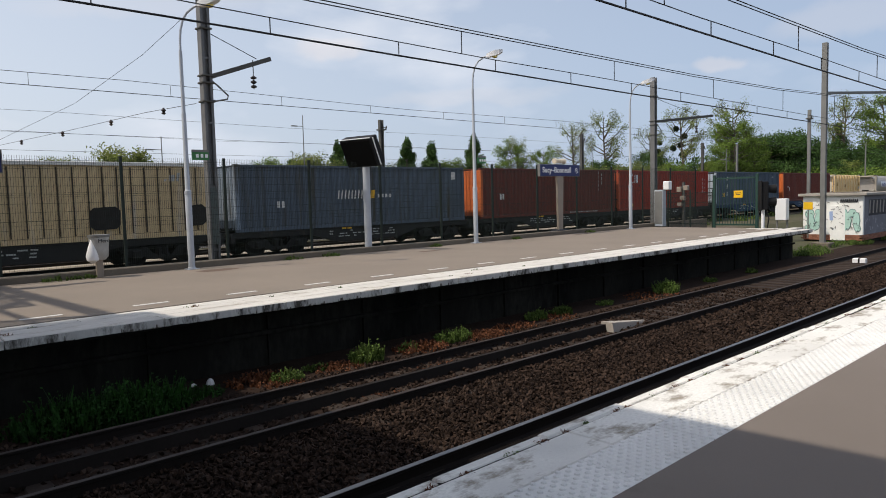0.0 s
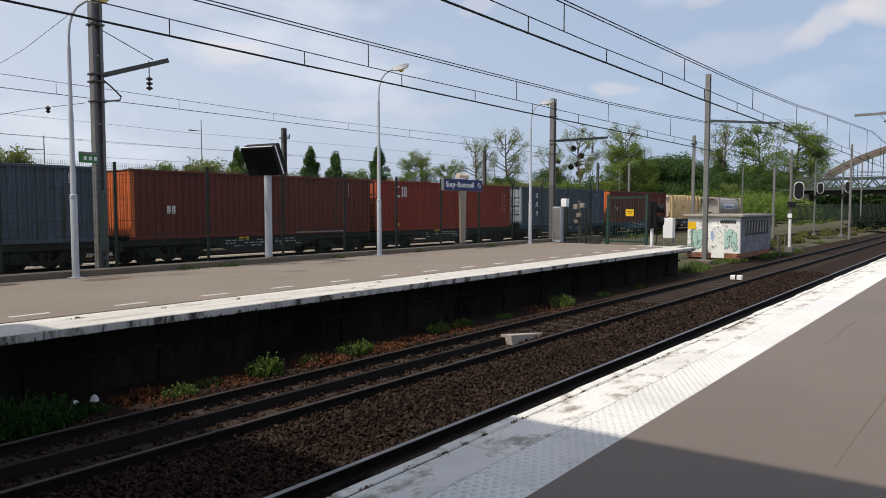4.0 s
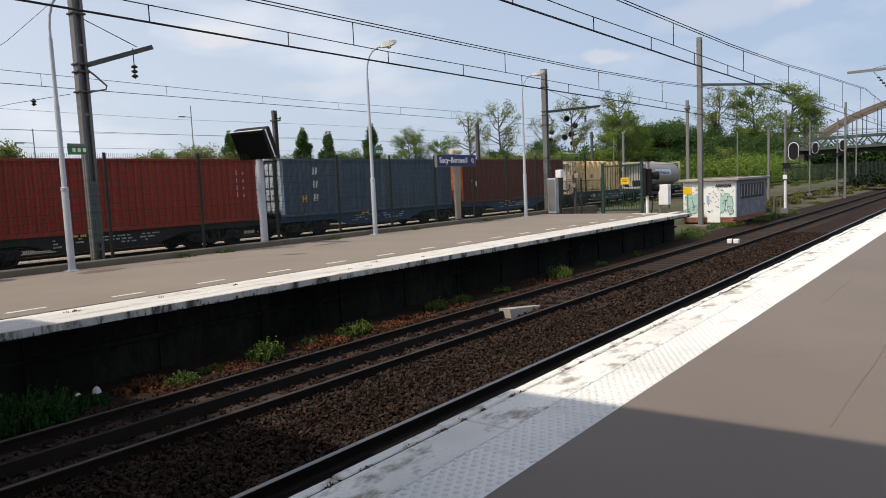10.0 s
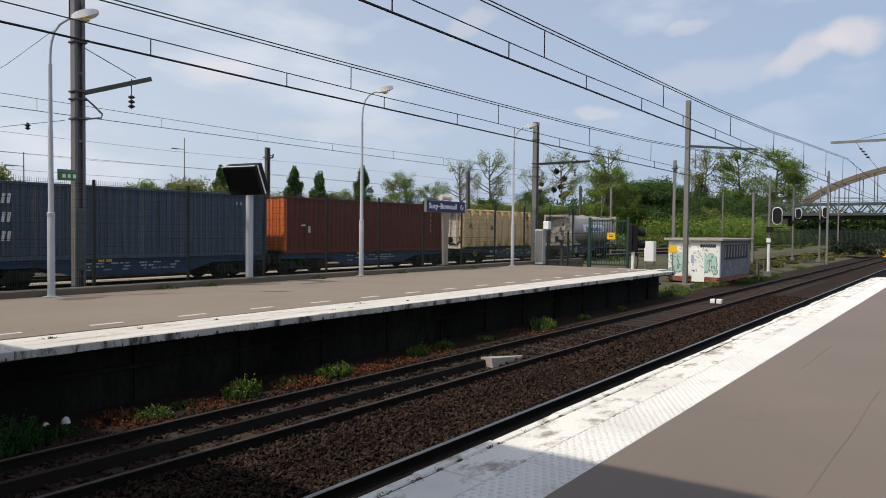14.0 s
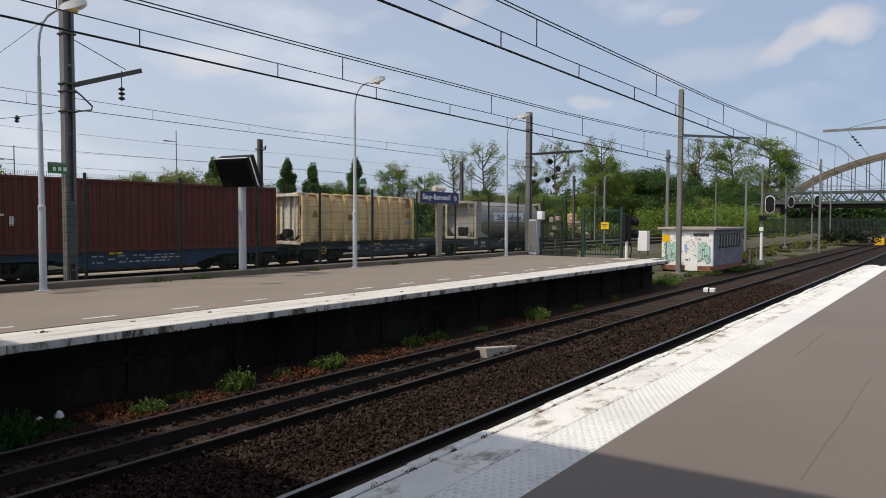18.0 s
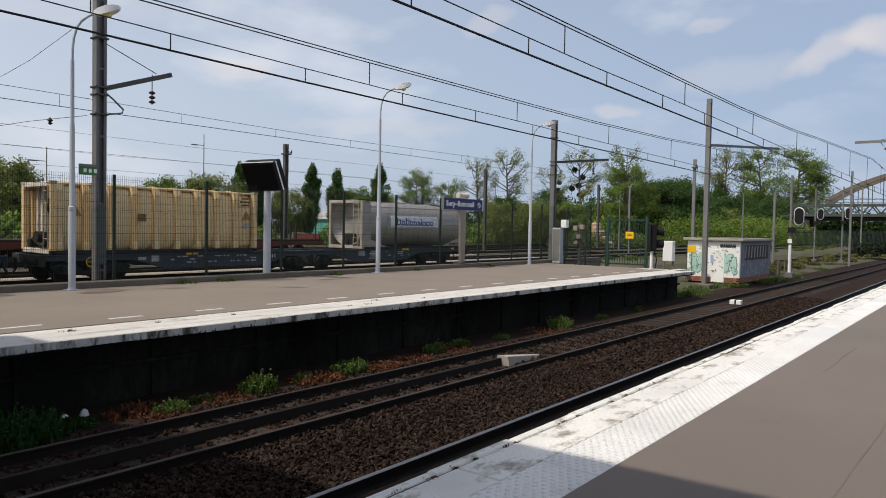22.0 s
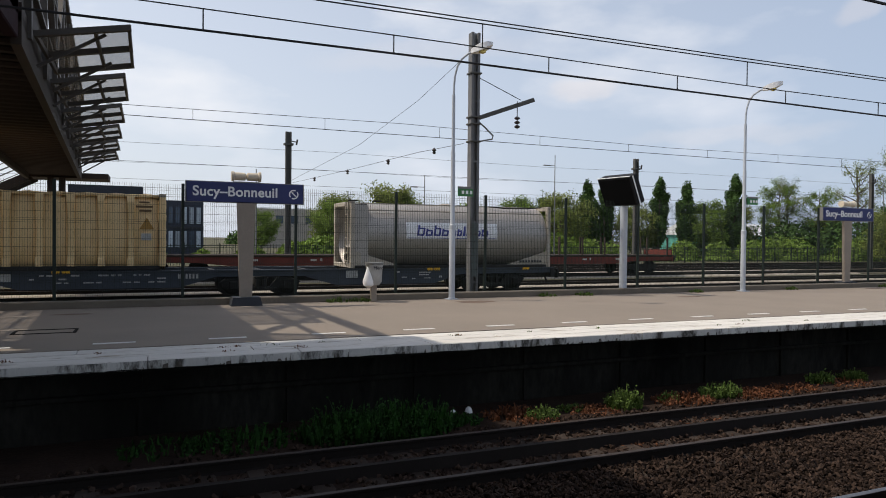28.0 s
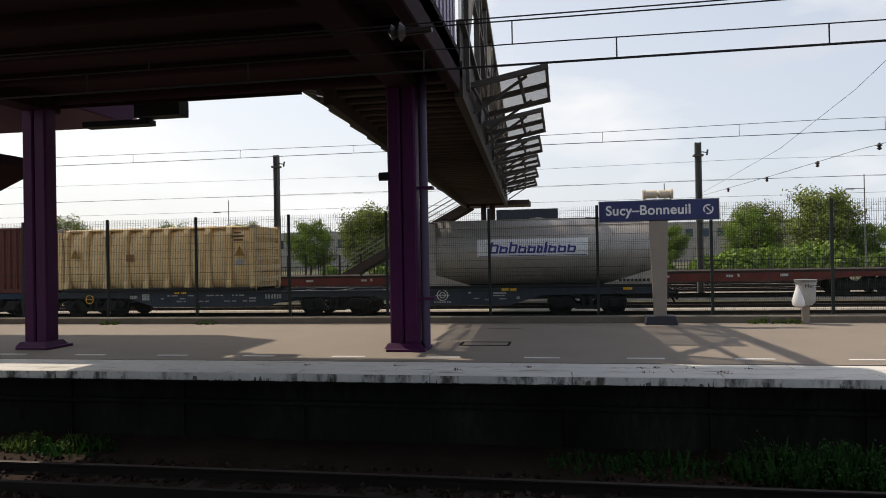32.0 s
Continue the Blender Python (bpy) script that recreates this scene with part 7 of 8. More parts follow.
def tree_meshes(name, h, w, crown0, leaves, leaf, shape, leafmat, seed, limbs=9, lean=0.03, twigs=4):
    """A wavering trunk, curved limbs with twigs, and leaf sprays at the twigs; heights in metres."""
    rng = random.Random(seed)
    tb, sprays = Build(), []
    top = Vector((rng.uniform(-1, 1) * lean * h, rng.uniform(-1, 1) * lean * h, h * 0.92))
    stem = [Vector((top.x * f + rng.gauss(0, 0.006 * h), top.y * f + rng.gauss(0, 0.006 * h), h * 0.92 * f)) for f in (0, 0.2, 0.4, 0.6, 0.8, 1.0)]
    stem[0] = Vector((0, 0, 0))
    tb.path(stem, [0.021 * h, 0.017 * h, 0.013 * h, 0.009 * h, 0.006 * h, 0.002 * h], 7)

    def on_stem(f):
        i = min(4, int(f * 5))
        return stem[i].lerp(stem[i + 1], f * 5 - i)

    for i in range(limbs):
        f = crown0 + (0.93 - crown0) * (i + rng.random()) / limbs
        a = rng.uniform(0, 6.283)
        k = (f - crown0) / (1 - crown0)
        if shape == "poplar":
            reach, rise = w * 0.5 * (0.55 + 0.45 * math.sin(math.pi * min(1, k * 0.9 + 0.12))) * (1 - 0.75 * max(0, k - 0.55) / 0.45) * rng.uniform(0.75, 1.15), h * 0.13 * (1 - 0.5 * k)
        elif shape == "conifer":
            reach, rise = w * 0.5 * (1.05 - k) * rng.uniform(0.75, 1.1), -0.03 * h
        else:
            reach, rise = w * 0.5 * (0.5 + 0.5 * math.sin(math.pi * min(1, k + 0.1))) * rng.uniform(0.65, 1.15), h * rng.uniform(0.05, 0.18)
        p0 = on_stem(f * 0.97)
        out = Vector((math.cos(a), math.sin(a), 0))
        p3 = p0 + out * reach + Vector((0, 0, rise))
        p1 = p0 + out * reach * 0.35 + Vector((0, 0, rise * 0.2 + rng.gauss(0, 0.01 * h)))
        p2 = p0 + out * reach * 0.7 + Vector((rng.gauss(0, 0.02 * w), rng.gauss(0, 0.02 * w), rise * 0.62))
        tb.path([p0, p1, p2, p3], [0.0075 * h * (1.2 - 0.7 * k), 0.005 * h, 0.003 * h, 0.001 * h], 5)
        slim = 1 - 0.5 * max(0, k - 0.5) if shape == "poplar" else 1.0
        sprays += [(p3, slim), (p2.lerp(p3, 0.4), 0.9 * slim)]
        for _ in range(twigs):
            u = rng.uniform(0.35, 0.95)
            q0 = p1.lerp(p2, u * 2 - 0.7) if u < 0.7 else p2.lerp(p3, (u - 0.7) / 0.3)
            b = a + rng.uniform(-1.3, 1.3)
            ln = reach * rng.uniform(0.25, 0.5)
            q1 = q0 + Vector((math.cos(b) * ln, math.sin(b) * ln, ln * rng.uniform(-0.1, 0.9) if shape != "conifer" else -0.1 * ln))
            tb.path([q0, q0.lerp(q1, 0.5) + Vector((0, 0, 0.04 * ln)), q1], [0.0022 * h, 0.0016 * h, 0.0006 * h], 4)
            sprays += [(q1, rng.uniform(0.5, 1.0)), (q0.lerp(q1, 0.6), rng.uniform(0.4, 0.8))]
    sprays.append((top, 0.7))
    sp = {"poplar": (0.12 * w, 0.036 * h), "conifer": (0.075 * w, 0.016 * h), "open": (0.075 * w, 0.030 * h)}.get(shape, (0.11 * w, 0.062 * h))
    weight = sum(k ** 2 for _, k in sprays)
    vs, fs = [], []
    for c, k in sprays:
        for _ in range(max(1, int(leaves * k ** 2 / weight))):
            d = Vector((rng.gauss(0, 1), rng.gauss(0, 1), rng.gauss(0, 1)))
            if d.length > 2.1: continue
            d = Vector((d.x * sp[0], d.y * sp[0], d.z * sp[1])) * k
            p = c + d
            if p.z < crown0 * h * 0.7: continue
            n = (d.normalized() * 0.25 + Vector((p.x / w, p.y / w, 0)) * 1.3 + Vector((rng.gauss(0, 0.55), rng.gauss(0, 0.55), rng.gauss(0.4, 0.55)))).normalized()
            u = n.orthogonal().normalized()
            u = (u * math.cos(a2 := rng.uniform(0, 6.28)) + n.cross(u) * math.sin(a2))
            v = n.cross(u)
            s = leaf * rng.uniform(0.55, 1.35)
            k0 = len(vs)
            vs += [tuple(p - u * s), tuple(p + v * s * 0.5 + n * s * 0.12), tuple(p + u * s), tuple(p - v * s * 0.5 + n * s * 0.12)]
            fs.append((k0, k0 + 1, k0 + 2, k0 + 3))
    cm = bpy.data.meshes.new("crown")
    cm.from_pydata(vs, [], fs)
    cm.materials.append(leafmat)
    return tb.mesh("trunk", M_BARK, True), cm


def tree(proto, x, y, label, s=1.0, turn=0.0, z=-0.7, name="tree"):
    t = thing(name, label, "tree", Matrix.LocRotScale((x, y, z), Euler((0, 0, turn)), (s, s, s)), group="trees beyond the yard")
    part("trunk", proto[0], None, t)
    part("crown", proto[1], None, t)
    return t


POPLAR = tree_meshes("poplar", 13.2, 2.5, 0.05, 17000, 0.19, "poplar", M_LEAF_DARK, 1, 54, twigs=3)
ROUND = tree_meshes("round", 8.6, 6.2, 0.14, 17000, 0.14, "round", M_LEAF, 2, 34)
ROUND2 = tree_meshes("round", 12.0, 9.0, 0.10, 20000, 0.19, "round", M_LEAF_DARK, 3, 36)
OPEN = tree_meshes("open", 17.0, 7.0, 0.46, 5200, 0.12, "open", M_LEAF_OLIVE, 4, 17, 0.05, 4)
OPEN2 = tree_meshes("open", 18.0, 8.5, 0.20, 15000, 0.15, "open", M_LEAF, 5, 36, 0.04, 5)
BROAD = tree_meshes("broad", 18.0, 9.5, 0.22, 14000, 0.15, "open", M_LEAF, 8, 40, 0.05, 5)
IVY = tree_meshes("ivy", 17.0, 2.8, 0.22, 5000, 0.20, "open", M_LEAF_DARK, 9, 22, 0.03, 3)
CONIFER = tree_meshes("conifer", 10.0, 4.5, 0.12, 4200, 0.13, "conifer", M_LEAF_DARK, 6, 44, twigs=2)
LIME = tree_meshes("lime", 9.6, 7.4, 0.06, 18000, 0.16, "round", M_LEAF_OLIVE, 7, 32)
for i, (x, y, s) in enumerate(((63.2, 87.2, 0.95), (66.6, 88.0, 0.93), (74.5, 84.8, 1.0), (79.7, 84.4, 0.97), (86.5, 80.4, 1.06))):
    tree(POPLAR, x, y, "dark green columnar poplar beyond the yard", s, i * 1.3, name="poplar")
ri = random.Random(21)
for x, y, s in ((46.4, 80.4, 0.95), (49.9, 74.7, 0.9), (29.7, 82.6, 0.95), (23.9, 89.6, 0.88), (-24.7, 84.2, 0.95), (33.2, 81.3, 0.62), (-30.2, 77.2, 0.82), (-23.4, 79.5, 0.92), (22.2, 84.9, 0.85), (28.5, 80.0, 0.96), (-75.5, 91.1, 1.0), (54.0, 84.0, 0.8), (58.5, 86.0, 0.85), (70.5, 86, 0.85), (83.0, 83.3, 1.05), (38.5, 84, 0.75), (41.8, 86, 0.85), (14.0, 92, 0.7), (-45, 90, 0.9), (-60, 95, 0.85), (90.5, 84, 0.85)):
    tree(ROUND if ri.random() < 0.6 else LIME, x, y, "leafy green tree beyond the yard", s, ri.uniform(0, 6))
tree(CONIFER, 49.5, 78.6, "dark conifer beyond the yard", 0.98, 0.4, name="conifer")
tree(CONIFER, 121.7, 55.8, "small dark conifer in the tree line", 0.9, 1.4, name="conifer")
SPARSE = []
for x, y, s in ((105.3, 73.5, 0.93), (108.6, 68.7, 1.03), (111.1, 54.7, 1.0), (113.5, 62.0, 0.85), (96.5, 79.0, 0.78)):
    sparse_tree = tree(OPEN, x, y, "tall sparse tree with bare limbs showing", s, ri.uniform(0, 6))
    SPARSE.append(sparse_tree)
rb_ = random.Random(55)
vs, fs = [], []
for _ in range(420):
    d = Vector((rb_.gauss(0, 1), rb_.gauss(0, 1), rb_.gauss(0, 1))).normalized()
    p, u = d * rb_.uniform(0.25, 0.55), d.orthogonal().normalized() * 0.09
    v, k0 = d.cross(u), len(vs)
    vs += [tuple(p - u), tuple(p + v + d * 0.05), tuple(p + u), tuple(p - v + d * 0.05)]
    fs.append((k0, k0 + 1, k0 + 2, k0 + 3))
MISTLE = bpy.data.meshes.new("mistletoe")
MISTLE.from_pydata(vs, [], fs)
MISTLE.materials.append(leaf_mat("leaf_mistletoe", (0.022, 0.034, 0.014)))
for host in SPARSE[2:4]:
    for k in range(6):
        part("mistletoe", MISTLE, None, host, "round dark mistletoe clump", at=pose(rb_.uniform(-1.8, 1.8), rb_.uniform(-1.5, 1.5), rb_.uniform(8.5, 14.5)))
for x, y, s in ((108.0, 45.1, 0.80), (110.5, 46.4, 0.76), (116, 45, 0.66), (94.3, 79.3, 0.70), (100, 76, 0.64)):
    tree(OPEN2, x, y, "tall airy green tree in the tree line", s, ri.uniform(0, 6))
tree(OPEN, 114.2, 48.3, "tall sparse tree with bare limbs showing", 1.04, 2.1)
tree(OPEN, 220.2, 64.0, "tall sparse tree with bare limbs showing", 1.72, 0.7)
tree(IVY, 221.5, 65.0, "tall tree trunk clad in dark ivy", 1.30, 0.7)
for x, y, s, a_ in ((228.1, 54.2, 1.66, 0.4), (239.9, 47.6, 1.70, 2.0), (235.8, 42.5, 1.46, 4.1)):
    tree(BROAD, x, y, "broad airy yellow-green tree in the tree line", s, a_)
for x, y, s in ((119.3, 43.8, 0.95), (122.4, 41.4, 1.0), (123.0, 47.0, 0.95)):
    tree(ROUND2, x, y, "dense dark green round-headed tree in the tree line", s, 1.7 * x)
for x, y, s in ((81.0, 47.0, 0.66), (85.5, 46.5, 0.62), (78.0, 50.0, 0.64)):
    tree(LIME, x, y, "olive-green young tree by the yard's edge", s, 1.1 * x)
for x, y, s in ((88.8, 44.6, 0.74), (91.0, 49.0, 0.66)):
    tree(ROUND, x, y, "bright green young tree by the yard's edge", s, 1.3 * x)
for x, y, s in ((131.2, 48.3, 0.9), (126, 51, 0.85), (136, 45, 0.9), (120, 54, 0.8), (112.8, 62.0, 0.8), (102.2, 77, 0.75), (107, 68, 0.7), (118, 59, 0.7), (215, 66, 1.3), (222, 70, 1.4), (240, 60, 1.4), (206, 50, 1.0), (212, 56, 1.1), (218, 48, 1.0), (200, 58, 1.05), (224, 52, 1.15), (190, 53, 0.95), (180, 57, 1.0), (170, 52, 0.9), (156, 54, 0.9), (148, 50, 0.85)):
    tree(ROUND2 if ri.random() < 0.5 else LIME, x, y, "dense green tree in the tree line", s, ri.uniform(0, 6))


def shrub_mass(name, label, pts, count, leaf, leafmat, seed, hmax):
    """A hedge or thicket as many small leaves over an uneven line of mounds."""
    rng = np.random.default_rng(seed)
    vs, fs = [], []
    mounds = []
    for (xa, ya, wa), (xb, yb, wb_) in zip(pts, pts[1:]):
        for k in range(14):
            u = rng.random()
            mounds.append((xa + (xb - xa) * u + rng.normal(0, 1.2), ya + (yb - ya) * u + rng.normal(0, 1.2), rng.uniform(0.6, 1.0) * (wa + (wb_ - wa) * u)))
    for _ in range(count):
        mx_, my_, r = mounds[rng.integers(len(mounds))]
        d = rng.normal(size=3)
        d /= np.linalg.norm(d)
        d[2] = abs(d[2])
        p = np.array([mx_, my_, -0.8]) + d * r * rng.uniform(0.75, 1.05) * np.array([1.0, 1.0, hmax])
        u = rng.normal(size=3)
        u /= np.linalg.norm(u)
        v = np.cross(u, d + 0.3 * rng.normal(size=3))
        v /= np.linalg.norm(v) + 1e-6
        s = leaf * rng.uniform(0.6, 1.4)
        k0 = len(vs)
        vs += [tuple(p - u * s), tuple(p + v * s * 0.6), tuple(p + u * s), tuple(p - v * s * 0.6)]
        fs.append((k0, k0 + 1, k0 + 2, k0 + 3))
    me = bpy.data.meshes.new(name)
    me.from_pydata(vs, [], fs)
    me.materials.append(leafmat)
    return tagged(new(name, me), label, "shrubs", kind="stuff")


shrub_mass("thicket", "dense green thicket along the yard's edge", [(52, 62, 1.8), (75, 59, 2.6), (92, 53, 3.4), (108, 48, 4.2), (130, 45, 4.8), (160, 46, 5.0), (186, 43, 4.8), (197, 38, 3.8)], 70000, 0.18, M_LEAF, 31, 1.3)
shrub_mass("thicket", "dark green thicket under the tree line", [(84, 84, 3.5), (104, 72, 5.5), (118, 60, 6.2), (140, 54, 7.0), (165, 56, 7.0), (200, 52, 6.5), (222, 44, 5.5)], 52000, 0.30, M_LEAF_DARK, 32, 1.45)
shrub_mass("hedge", "low green hedge behind the freight yard", [(-90, 70, 2.6), (-40, 68, 2.2), (-10, 70, 0.8), (8, 70, 1.0), (20, 69, 2.7), (35, 68, 2.8), (56, 66, 2.6)], 34000, 0.24, M_LEAF, 33, 1.2)
shrub_mass("far_wood", "distant line of woods on the horizon", [(-260, 190, 6), (-120, 200, 6), (0, 210, 6), (120, 190, 7), (220, 120, 8), (300, 60, 8), (330, -40, 8), (340, -160, 8)], 30000, 0.7, M_LEAF_DARK, 34, 1.0)
shrub_mass("thicket", "dark bushes under the far bridge", [(214, 46, 6.2), (214, 36, 6.2), (216, 17, 6.0), (222, 12, 4.0), (224, -20, 4.0), (224, -60, 4.0)], 34000, 0.42, M_LEAF_DARK, 35, 1.55)
shrub_mass("thicket", "dark bushes before the bridge pier", [(186, 40, 3.4), (190, 33, 3.0), (193, 25, 2.2)], 9000, 0.32, M_LEAF_DARK, 38, 1.3)
shrub_mass("thicket", "bright green bushes before the dark trees", [(111, 40, 3.6), (118, 36, 4.2), (128, 32, 4.4), (150, 31, 4.2), (176, 33, 4.0)], 46000, 0.15, M_LEAF, 44, 1.45)
shrub_mass("green_bank", "rough green bank behind the sidings", [(80, 42, 2.4), (84, 41, 2.6), (90, 40, 2.6), (98, 38, 2.2), (108, 35, 2.0)], 16000, 0.15, leaf_mat("bank_green", (0.110, 0.145, 0.035)), 45, 0.95)
shrub_mass("meadow", "bright grassy bank behind the freight yard", [(-40, 60, 0.7), (0, 59, 0.7), (30, 60, 1.0), (60, 58, 1.2), (84, 56, 1.1)], 26000, 0.16, leaf_mat("grass_bright", (0.17, 0.25, 0.05)), 39, 0.9)
shrub_mass("bush", "dark bush beside the line", [(96, 7.4, 1.1), (98, 8.3, 1.3), (99, 9.0, 1.1)], 5000, 0.14, leaf_mat("leaf_black_green", (0.018, 0.028, 0.014)), 36, 1.5)

# yard boundary fence
yf = thing("yard_fence", "dark metal railing fence along the far side of the yard", "fence")
for x0, x1, y in ((-90, 110, 52.0),):
    part("rail", Build().box(x0, x1, y - 0.02, y + 0.02, 0.9, 0.95).box(x0, x1, y - 0.02, y + 0.02, -0.4, -0.35), M_FENCE, yf)
    pk = Build()
    k = x0
    while k < x1:
        pk.box(k - 0.012, k + 0.012, y - 0.012, y + 0.012, -0.6, 1.05)
        k += 0.22
    tagged(part("pickets", pk, M_FENCE, yf), "thin upright pickets", kind="stuff")
    for k in range(int((x1 - x0) / 2.5)):
        part("post", Build().box(x0 + 2.5 * k - 0.03, x0 + 2.5 * k + 0.03, y - 0.03, y + 0.03, -0.6, 1.15), M_FENCE, yf)

# dark fence before the far bridge pier
df = thing("palisade_fence", "dark steel palisade fence far along the line", "fence")
part("rail", Build().box(149.9, 150.1, 3, 34, 1.9, 2.05).box(149.9, 150.1, 3, 34, -0.4, -0.25), M_FENCE, df)
pk = Build()
for k in range(150):
    pk.box(149.95, 150.05, 3 + 0.207 * k, 3.11 + 0.207 * k, -0.9, 2.5)
tagged(part("pickets", pk, M_FENCE, df), "close-set dark pickets", kind="stuff")
for x, y in ((46.2, 7.55), (47.0, 7.35), (48.4, 7.3), (44.2, 7.0)):
    t = thing("marker_post", "thin weathered wooden post in the trackside grass", "post", pose(x, y, -1.15), group="marker posts")
    part("stake", Build().box(-0.04, 0.04, -0.04, 0.04, 0, 1.15, 0.01), M_KERB, t)
shrub_mass("rough_grass", "dry rough grass between the sidings", [(46, 9.4, 0.5), (60, 10.2, 0.6), (80, 9.6, 0.6), (110, 10.5, 0.7), (140, 11, 0.7)], 15000, 0.10, leaf_mat("grass_dry", (0.115, 0.115, 0.036)), 41, 0.55)
shrub_mass("rough_grass", "green rough grass behind the sidings", [(44, 20, 0.5), (60, 20.5, 0.7), (85, 20, 0.8), (120, 20.5, 0.9), (160, 22, 1.0)], 16000, 0.13, leaf_mat("grass_rough", (0.085, 0.120, 0.026)), 42, 0.7)
sb = Build()
for x, y, r, z in ((87.2, 40.1, 0.75, 2.5), (86.6, 39.7, 0.6, 2.0), (86.3, 39.3, 0.55, 1.4), (87.2, 39.3, 0.5, 1.5), (86.4, 38.7, 0.7, 0.7), (87.4, 38.5, 0.6, 0.7), (86.4, 38.0, 0.9, 0.0)):
    sb.lathe([(0.05, z + 0.25), (r * 0.6, z + 0.2), (r, z), (r * 1.05, z - 1.2)], (x, y, 0), n=14)
tagged(part("sand_bank", sb, mat("bare_sand", (0.36, 0.26, 0.17), 0.95, var=0.3, scale=1.5, fine=8, bump=0.5)), "bare sandy track worn down the green bank", "bank", kind="structure")

# ---- weeds along the far platform wall ----
def weed(name, x, y, r, h, n, leafmat, label, seed, z=RAIL_Z - 0.18, k_leaf=1.0):
    rng = random.Random(seed)
    b = Build()
    for _ in range(n):
        a, d = rng.uniform(0, 6.283), r * math.sqrt(rng.random())
        px, py = x + d * math.cos(a), y + d * math.sin(a) * 0.7
        hh = h * rng.uniform(0.35, 1.0) * (1 - 0.5 * d / r)
        tx, ty = rng.uniform(-0.4, 0.4) * hh, rng.uniform(-0.4, 0.4) * hh
        w = rng.uniform(0.010, 0.024) * k_leaf
        q = rng.uniform(0, 3.14)
        ux, uy = w * math.cos(q), w * math.sin(q)
        b.add([(px - ux, py - uy, z), (px + ux, py + uy, z), (px + tx * .6 + ux, py + ty * .6 + uy, z + hh * .6), (px + tx * .6 - ux, py + ty * .6 - uy, z + hh * .6), (px + tx, py + ty, z + hh)], [(0, 1, 2, 3), (3, 2, 4)])
        for k in range(3):
            f = rng.uniform(0.3, 0.95)
            c = Vector((px + tx * f, py + ty * f, z + hh * f))
            o = Vector((rng.gauss(0, 1), rng.gauss(0, 1), rng.gauss(0.2, 0.6))).normalized() * rng.uniform(0.03, 0.06) * k_leaf
            s = o.orthogonal().normalized() * 0.016 * k_leaf
            b.add([c, c + o * .5 + s, c + o, c + o * .5 - s], [(0, 1, 2, 3)])
    me = bpy.data.meshes.new(name)
    me.from_pydata(b.v, [], b.f)
    me.materials.append(leafmat)
    return tagged(new(name, me), label, "weeds", kind="stuff")


M_WEED = leaf_mat("weed_green", (0.080, 0.125, 0.026))
M_WEED_RUST = leaf_mat("weed_rust", (0.13, 0.050, 0.022))
# weed green darkened so that the bridge's shade is in the colour
M_WEED_SHADE = leaf_mat("weed_shade_dark", (0.018, 0.060, 0.009))
for i, (x, y, r, h, n) in enumerate(((7.44, 6.73, 0.36, 0.62, 300), (9.4, 6.8, 0.28, 0.5, 150), (9.75, 6.75, 0.28, 0.55, 170), (8.5, 6.85, 0.25, 0.35, 70), (5.8, 6.65, 0.30, 0.40, 150), (12.5, 7.05, 0.35, 0.45, 170), (13.4, 7.0, 0.35, 0.45, 160), (15.2, 7.0, 0.3, 0.3, 90), (18.1, 6.9, 0.5, 0.7, 280), (-7.5, 6.9, 0.25, 0.5, 120), (-8.3, 6.95, 0.45, 0.5, 160), (-9.4, 6.95, 0.5, 0.45, 160), (21.0, 7.0, 0.3, 0.3, 90), (24.0, 7.0, 0.3, 0.35, 90), (6.5, 6.9, 0.3, 0.25, 50))):
    weed("weeds", x - 0.1, y, r * 0.9, h * 0.74, n, M_WEED, "fresh green weeds growing along the platform wall", 100 + i)
for i, (x, y, r, h, n) in enumerate(((5.3, 6.9, 0.5, 0.26, 130), (5.5, 6.45, 0.35, 0.14, 90), (6.7, 6.7, 0.5, 0.16, 130), (8.6, 6.75, 0.6, 0.24, 200), (10.25, 6.65, 0.55, 0.20, 280), (11.3, 6.75, 0.6, 0.16, 140), (12.8, 6.8, 0.6, 0.14, 110), (8.0, 5.5, 0.5, 0.08, 70), (6.4, 4.9, 0.5, 0.08, 50), (17.0, 6.8, 1.0, 0.14, 120))):
    weed("dry_weeds", x, y, r, h, n, M_WEED_RUST, "rust-red dry weeds in the ballast", 200 + i)
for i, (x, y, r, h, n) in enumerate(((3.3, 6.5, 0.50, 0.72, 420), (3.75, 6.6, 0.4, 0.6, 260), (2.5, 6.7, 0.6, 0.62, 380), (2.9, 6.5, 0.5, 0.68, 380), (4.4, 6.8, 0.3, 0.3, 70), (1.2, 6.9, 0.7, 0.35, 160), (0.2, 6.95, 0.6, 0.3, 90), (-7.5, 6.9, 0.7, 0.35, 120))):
    weed("shaded_weeds", x, y, r, h, n, M_WEED_SHADE, "weeds under the bridge, shade put into their green", 300 + i)
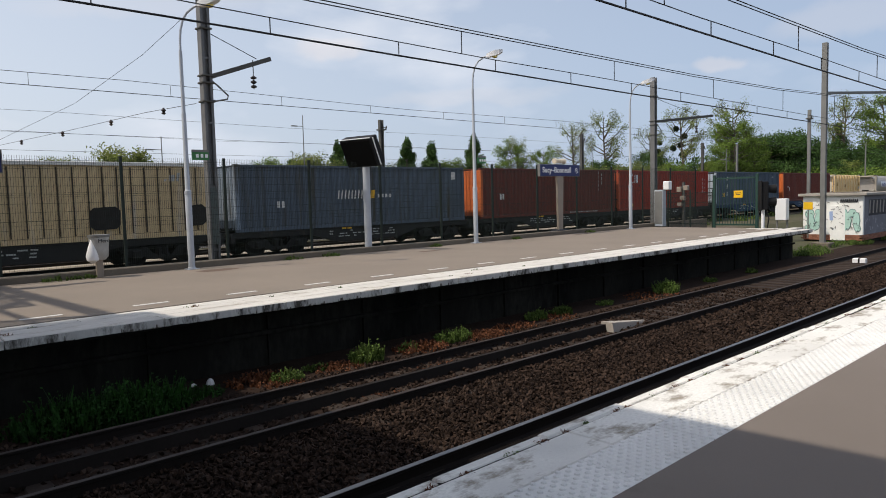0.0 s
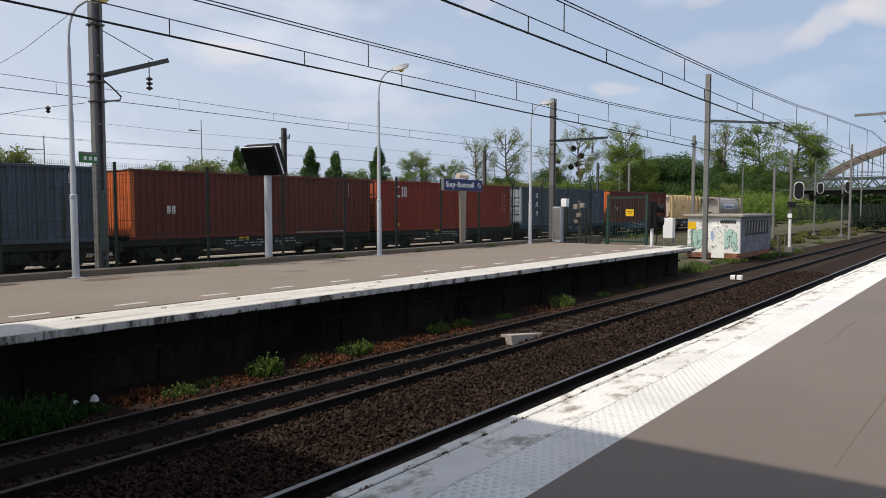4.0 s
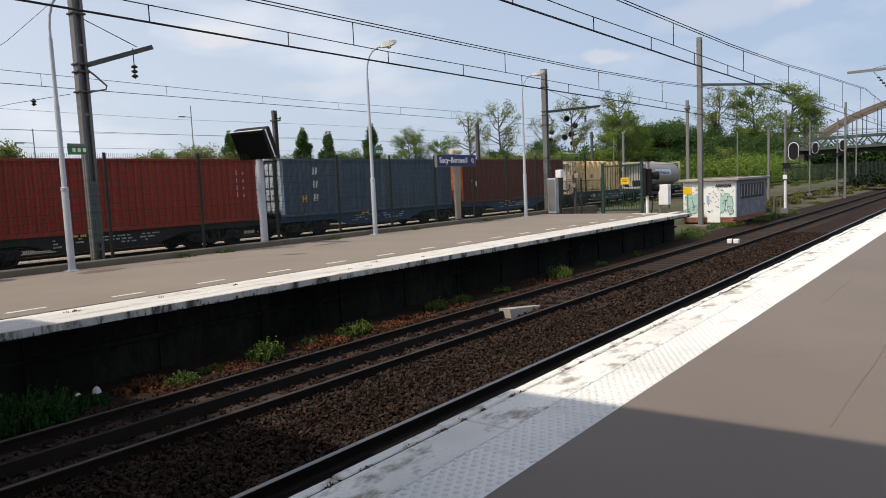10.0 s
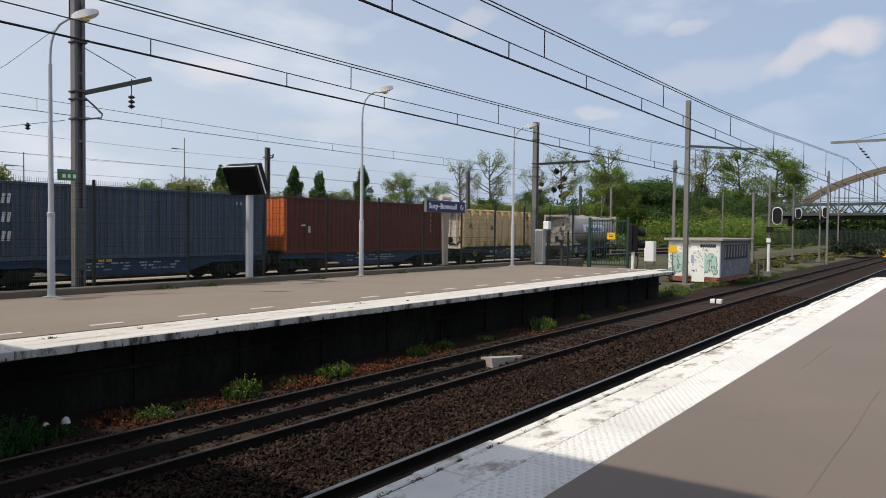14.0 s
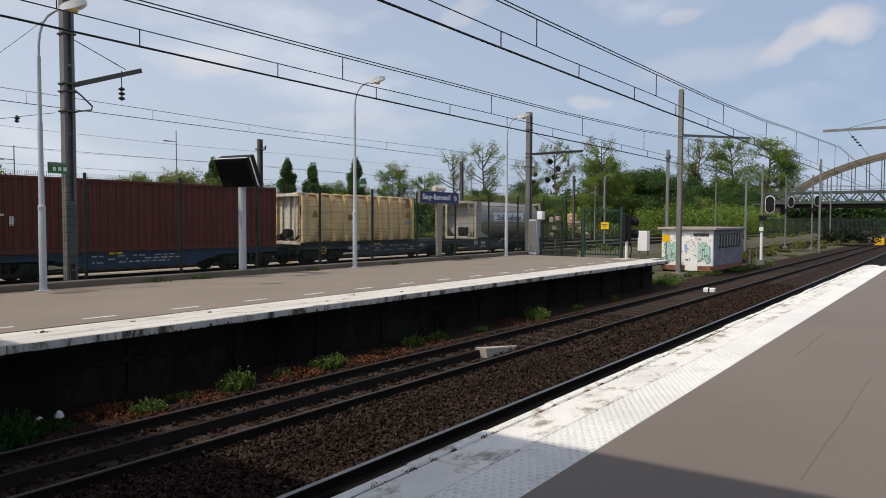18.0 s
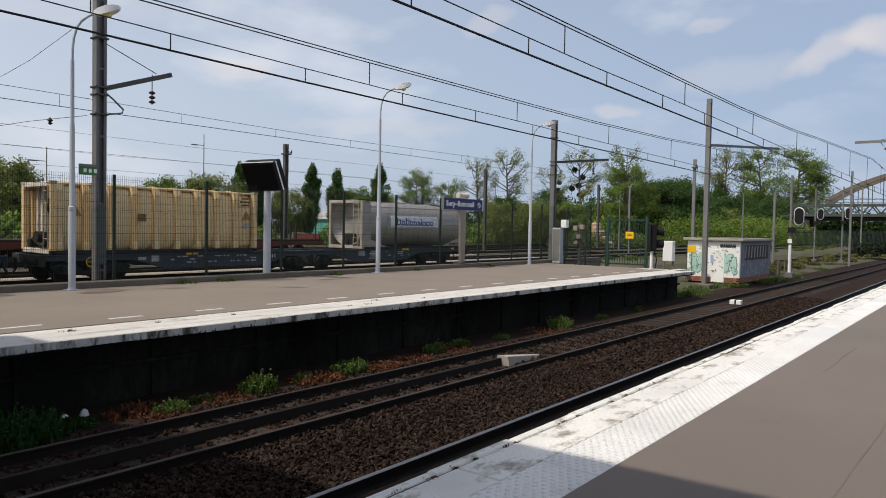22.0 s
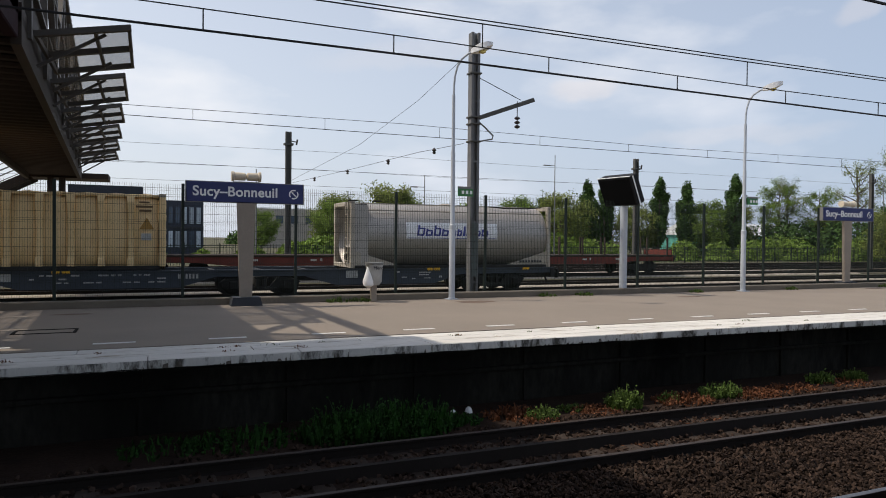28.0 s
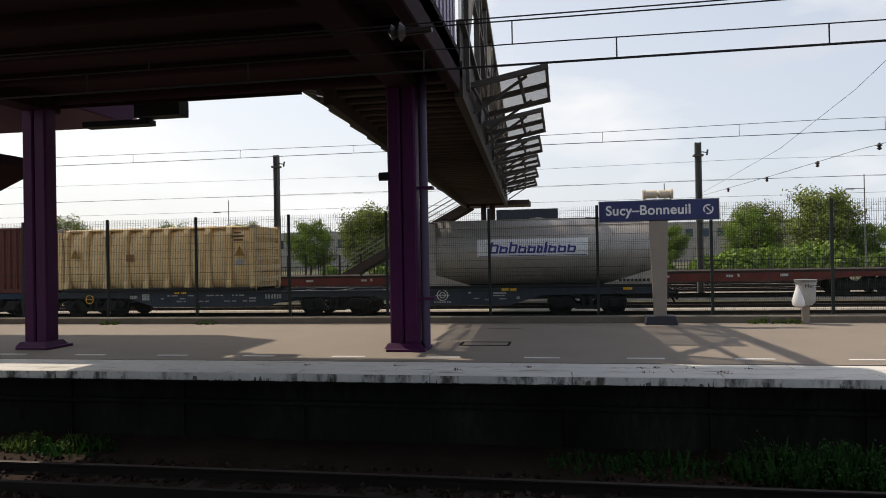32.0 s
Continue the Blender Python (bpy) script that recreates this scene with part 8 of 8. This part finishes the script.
for i in range(46):
    x = -1.0 + 13.0 * (i / 46) ** 1.4 + ri.uniform(-0.1, 0.1)
    weed("joint_grass", x, -0.052 + ri.uniform(-0.01, 0.01), ri.uniform(0.03, 0.10), ri.uniform(0.015, 0.035), 16, M_WEED_RUST if i % 3 else M_WEED, "tiny dry tufts in the coping joint", 600 + i, -0.01, 0.22)
for i in range(18):
    x = ri.uniform(-6, 14)
    weed("joint_grass", x, 7.47 + 0.39 * ri.randint(0, 1) + ri.uniform(-0.01, 0.01), ri.uniform(0.05, 0.16), ri.uniform(0.03, 0.07), 14, M_WEED_RUST if i % 2 else M_WEED, "tiny tufts in the platform edge joints", 700 + i, -0.005, 0.3)
for i, x in enumerate((-12.2, -9.4, 4.4, 5.0, 10.5, 11.8, 16.0, 20.2, 25.0)):
    weed("kerb_weeds", x, 14.32, 0.3, 0.16, 50, M_WEED, "sparse weeds along the kerb", 800 + i, 0.0)
for i in range(40):
    x = ri.uniform(30.8, 62)
    weed("grass_tuft", x, ri.uniform(7.2, 8.6) if x < 45 else ri.uniform(7.0, 12.0), 0.8, 0.35, 120, M_WEED, "grass tufts around the hut", 400 + i, -1.16)
lt = thing("litter", "crumpled white litter among the weeds", "litter", pose(4.75, 7.35, -1.2))
part("scrap", Build().lathe([(0.03, 0), (0.07, 0.03), (0.05, 0.09), (0.02, 0.12)], (0, 0, 0), n=7).lathe([(0.02, 0), (0.05, 0.02), (0.02, 0.05)], (-0.25, 0.05, 0.03), n=6), M_WHITE, lt)


# ---- movement ----
def motions():
    """Key the train: wagons and loads run along x, wheelsets roll."""
    for t, u, y, z in MOVERS:
        walk(t, [(s, pose(u - d, y, z)) for s, d in RUN])
    times = [s for s, _ in RUN]
    dist = [d for _, d in RUN]
    steps = [0.16 * k for k in range(int(32 / 0.16))] + [32.0]
    for ax, x, z in WHEELS:
        walk(ax, [(s, pose(x, 0, z, 0, -math.degrees(float(np.interp(s, times, dist)) / WHEEL_R), 0)) for s in steps])


motions()
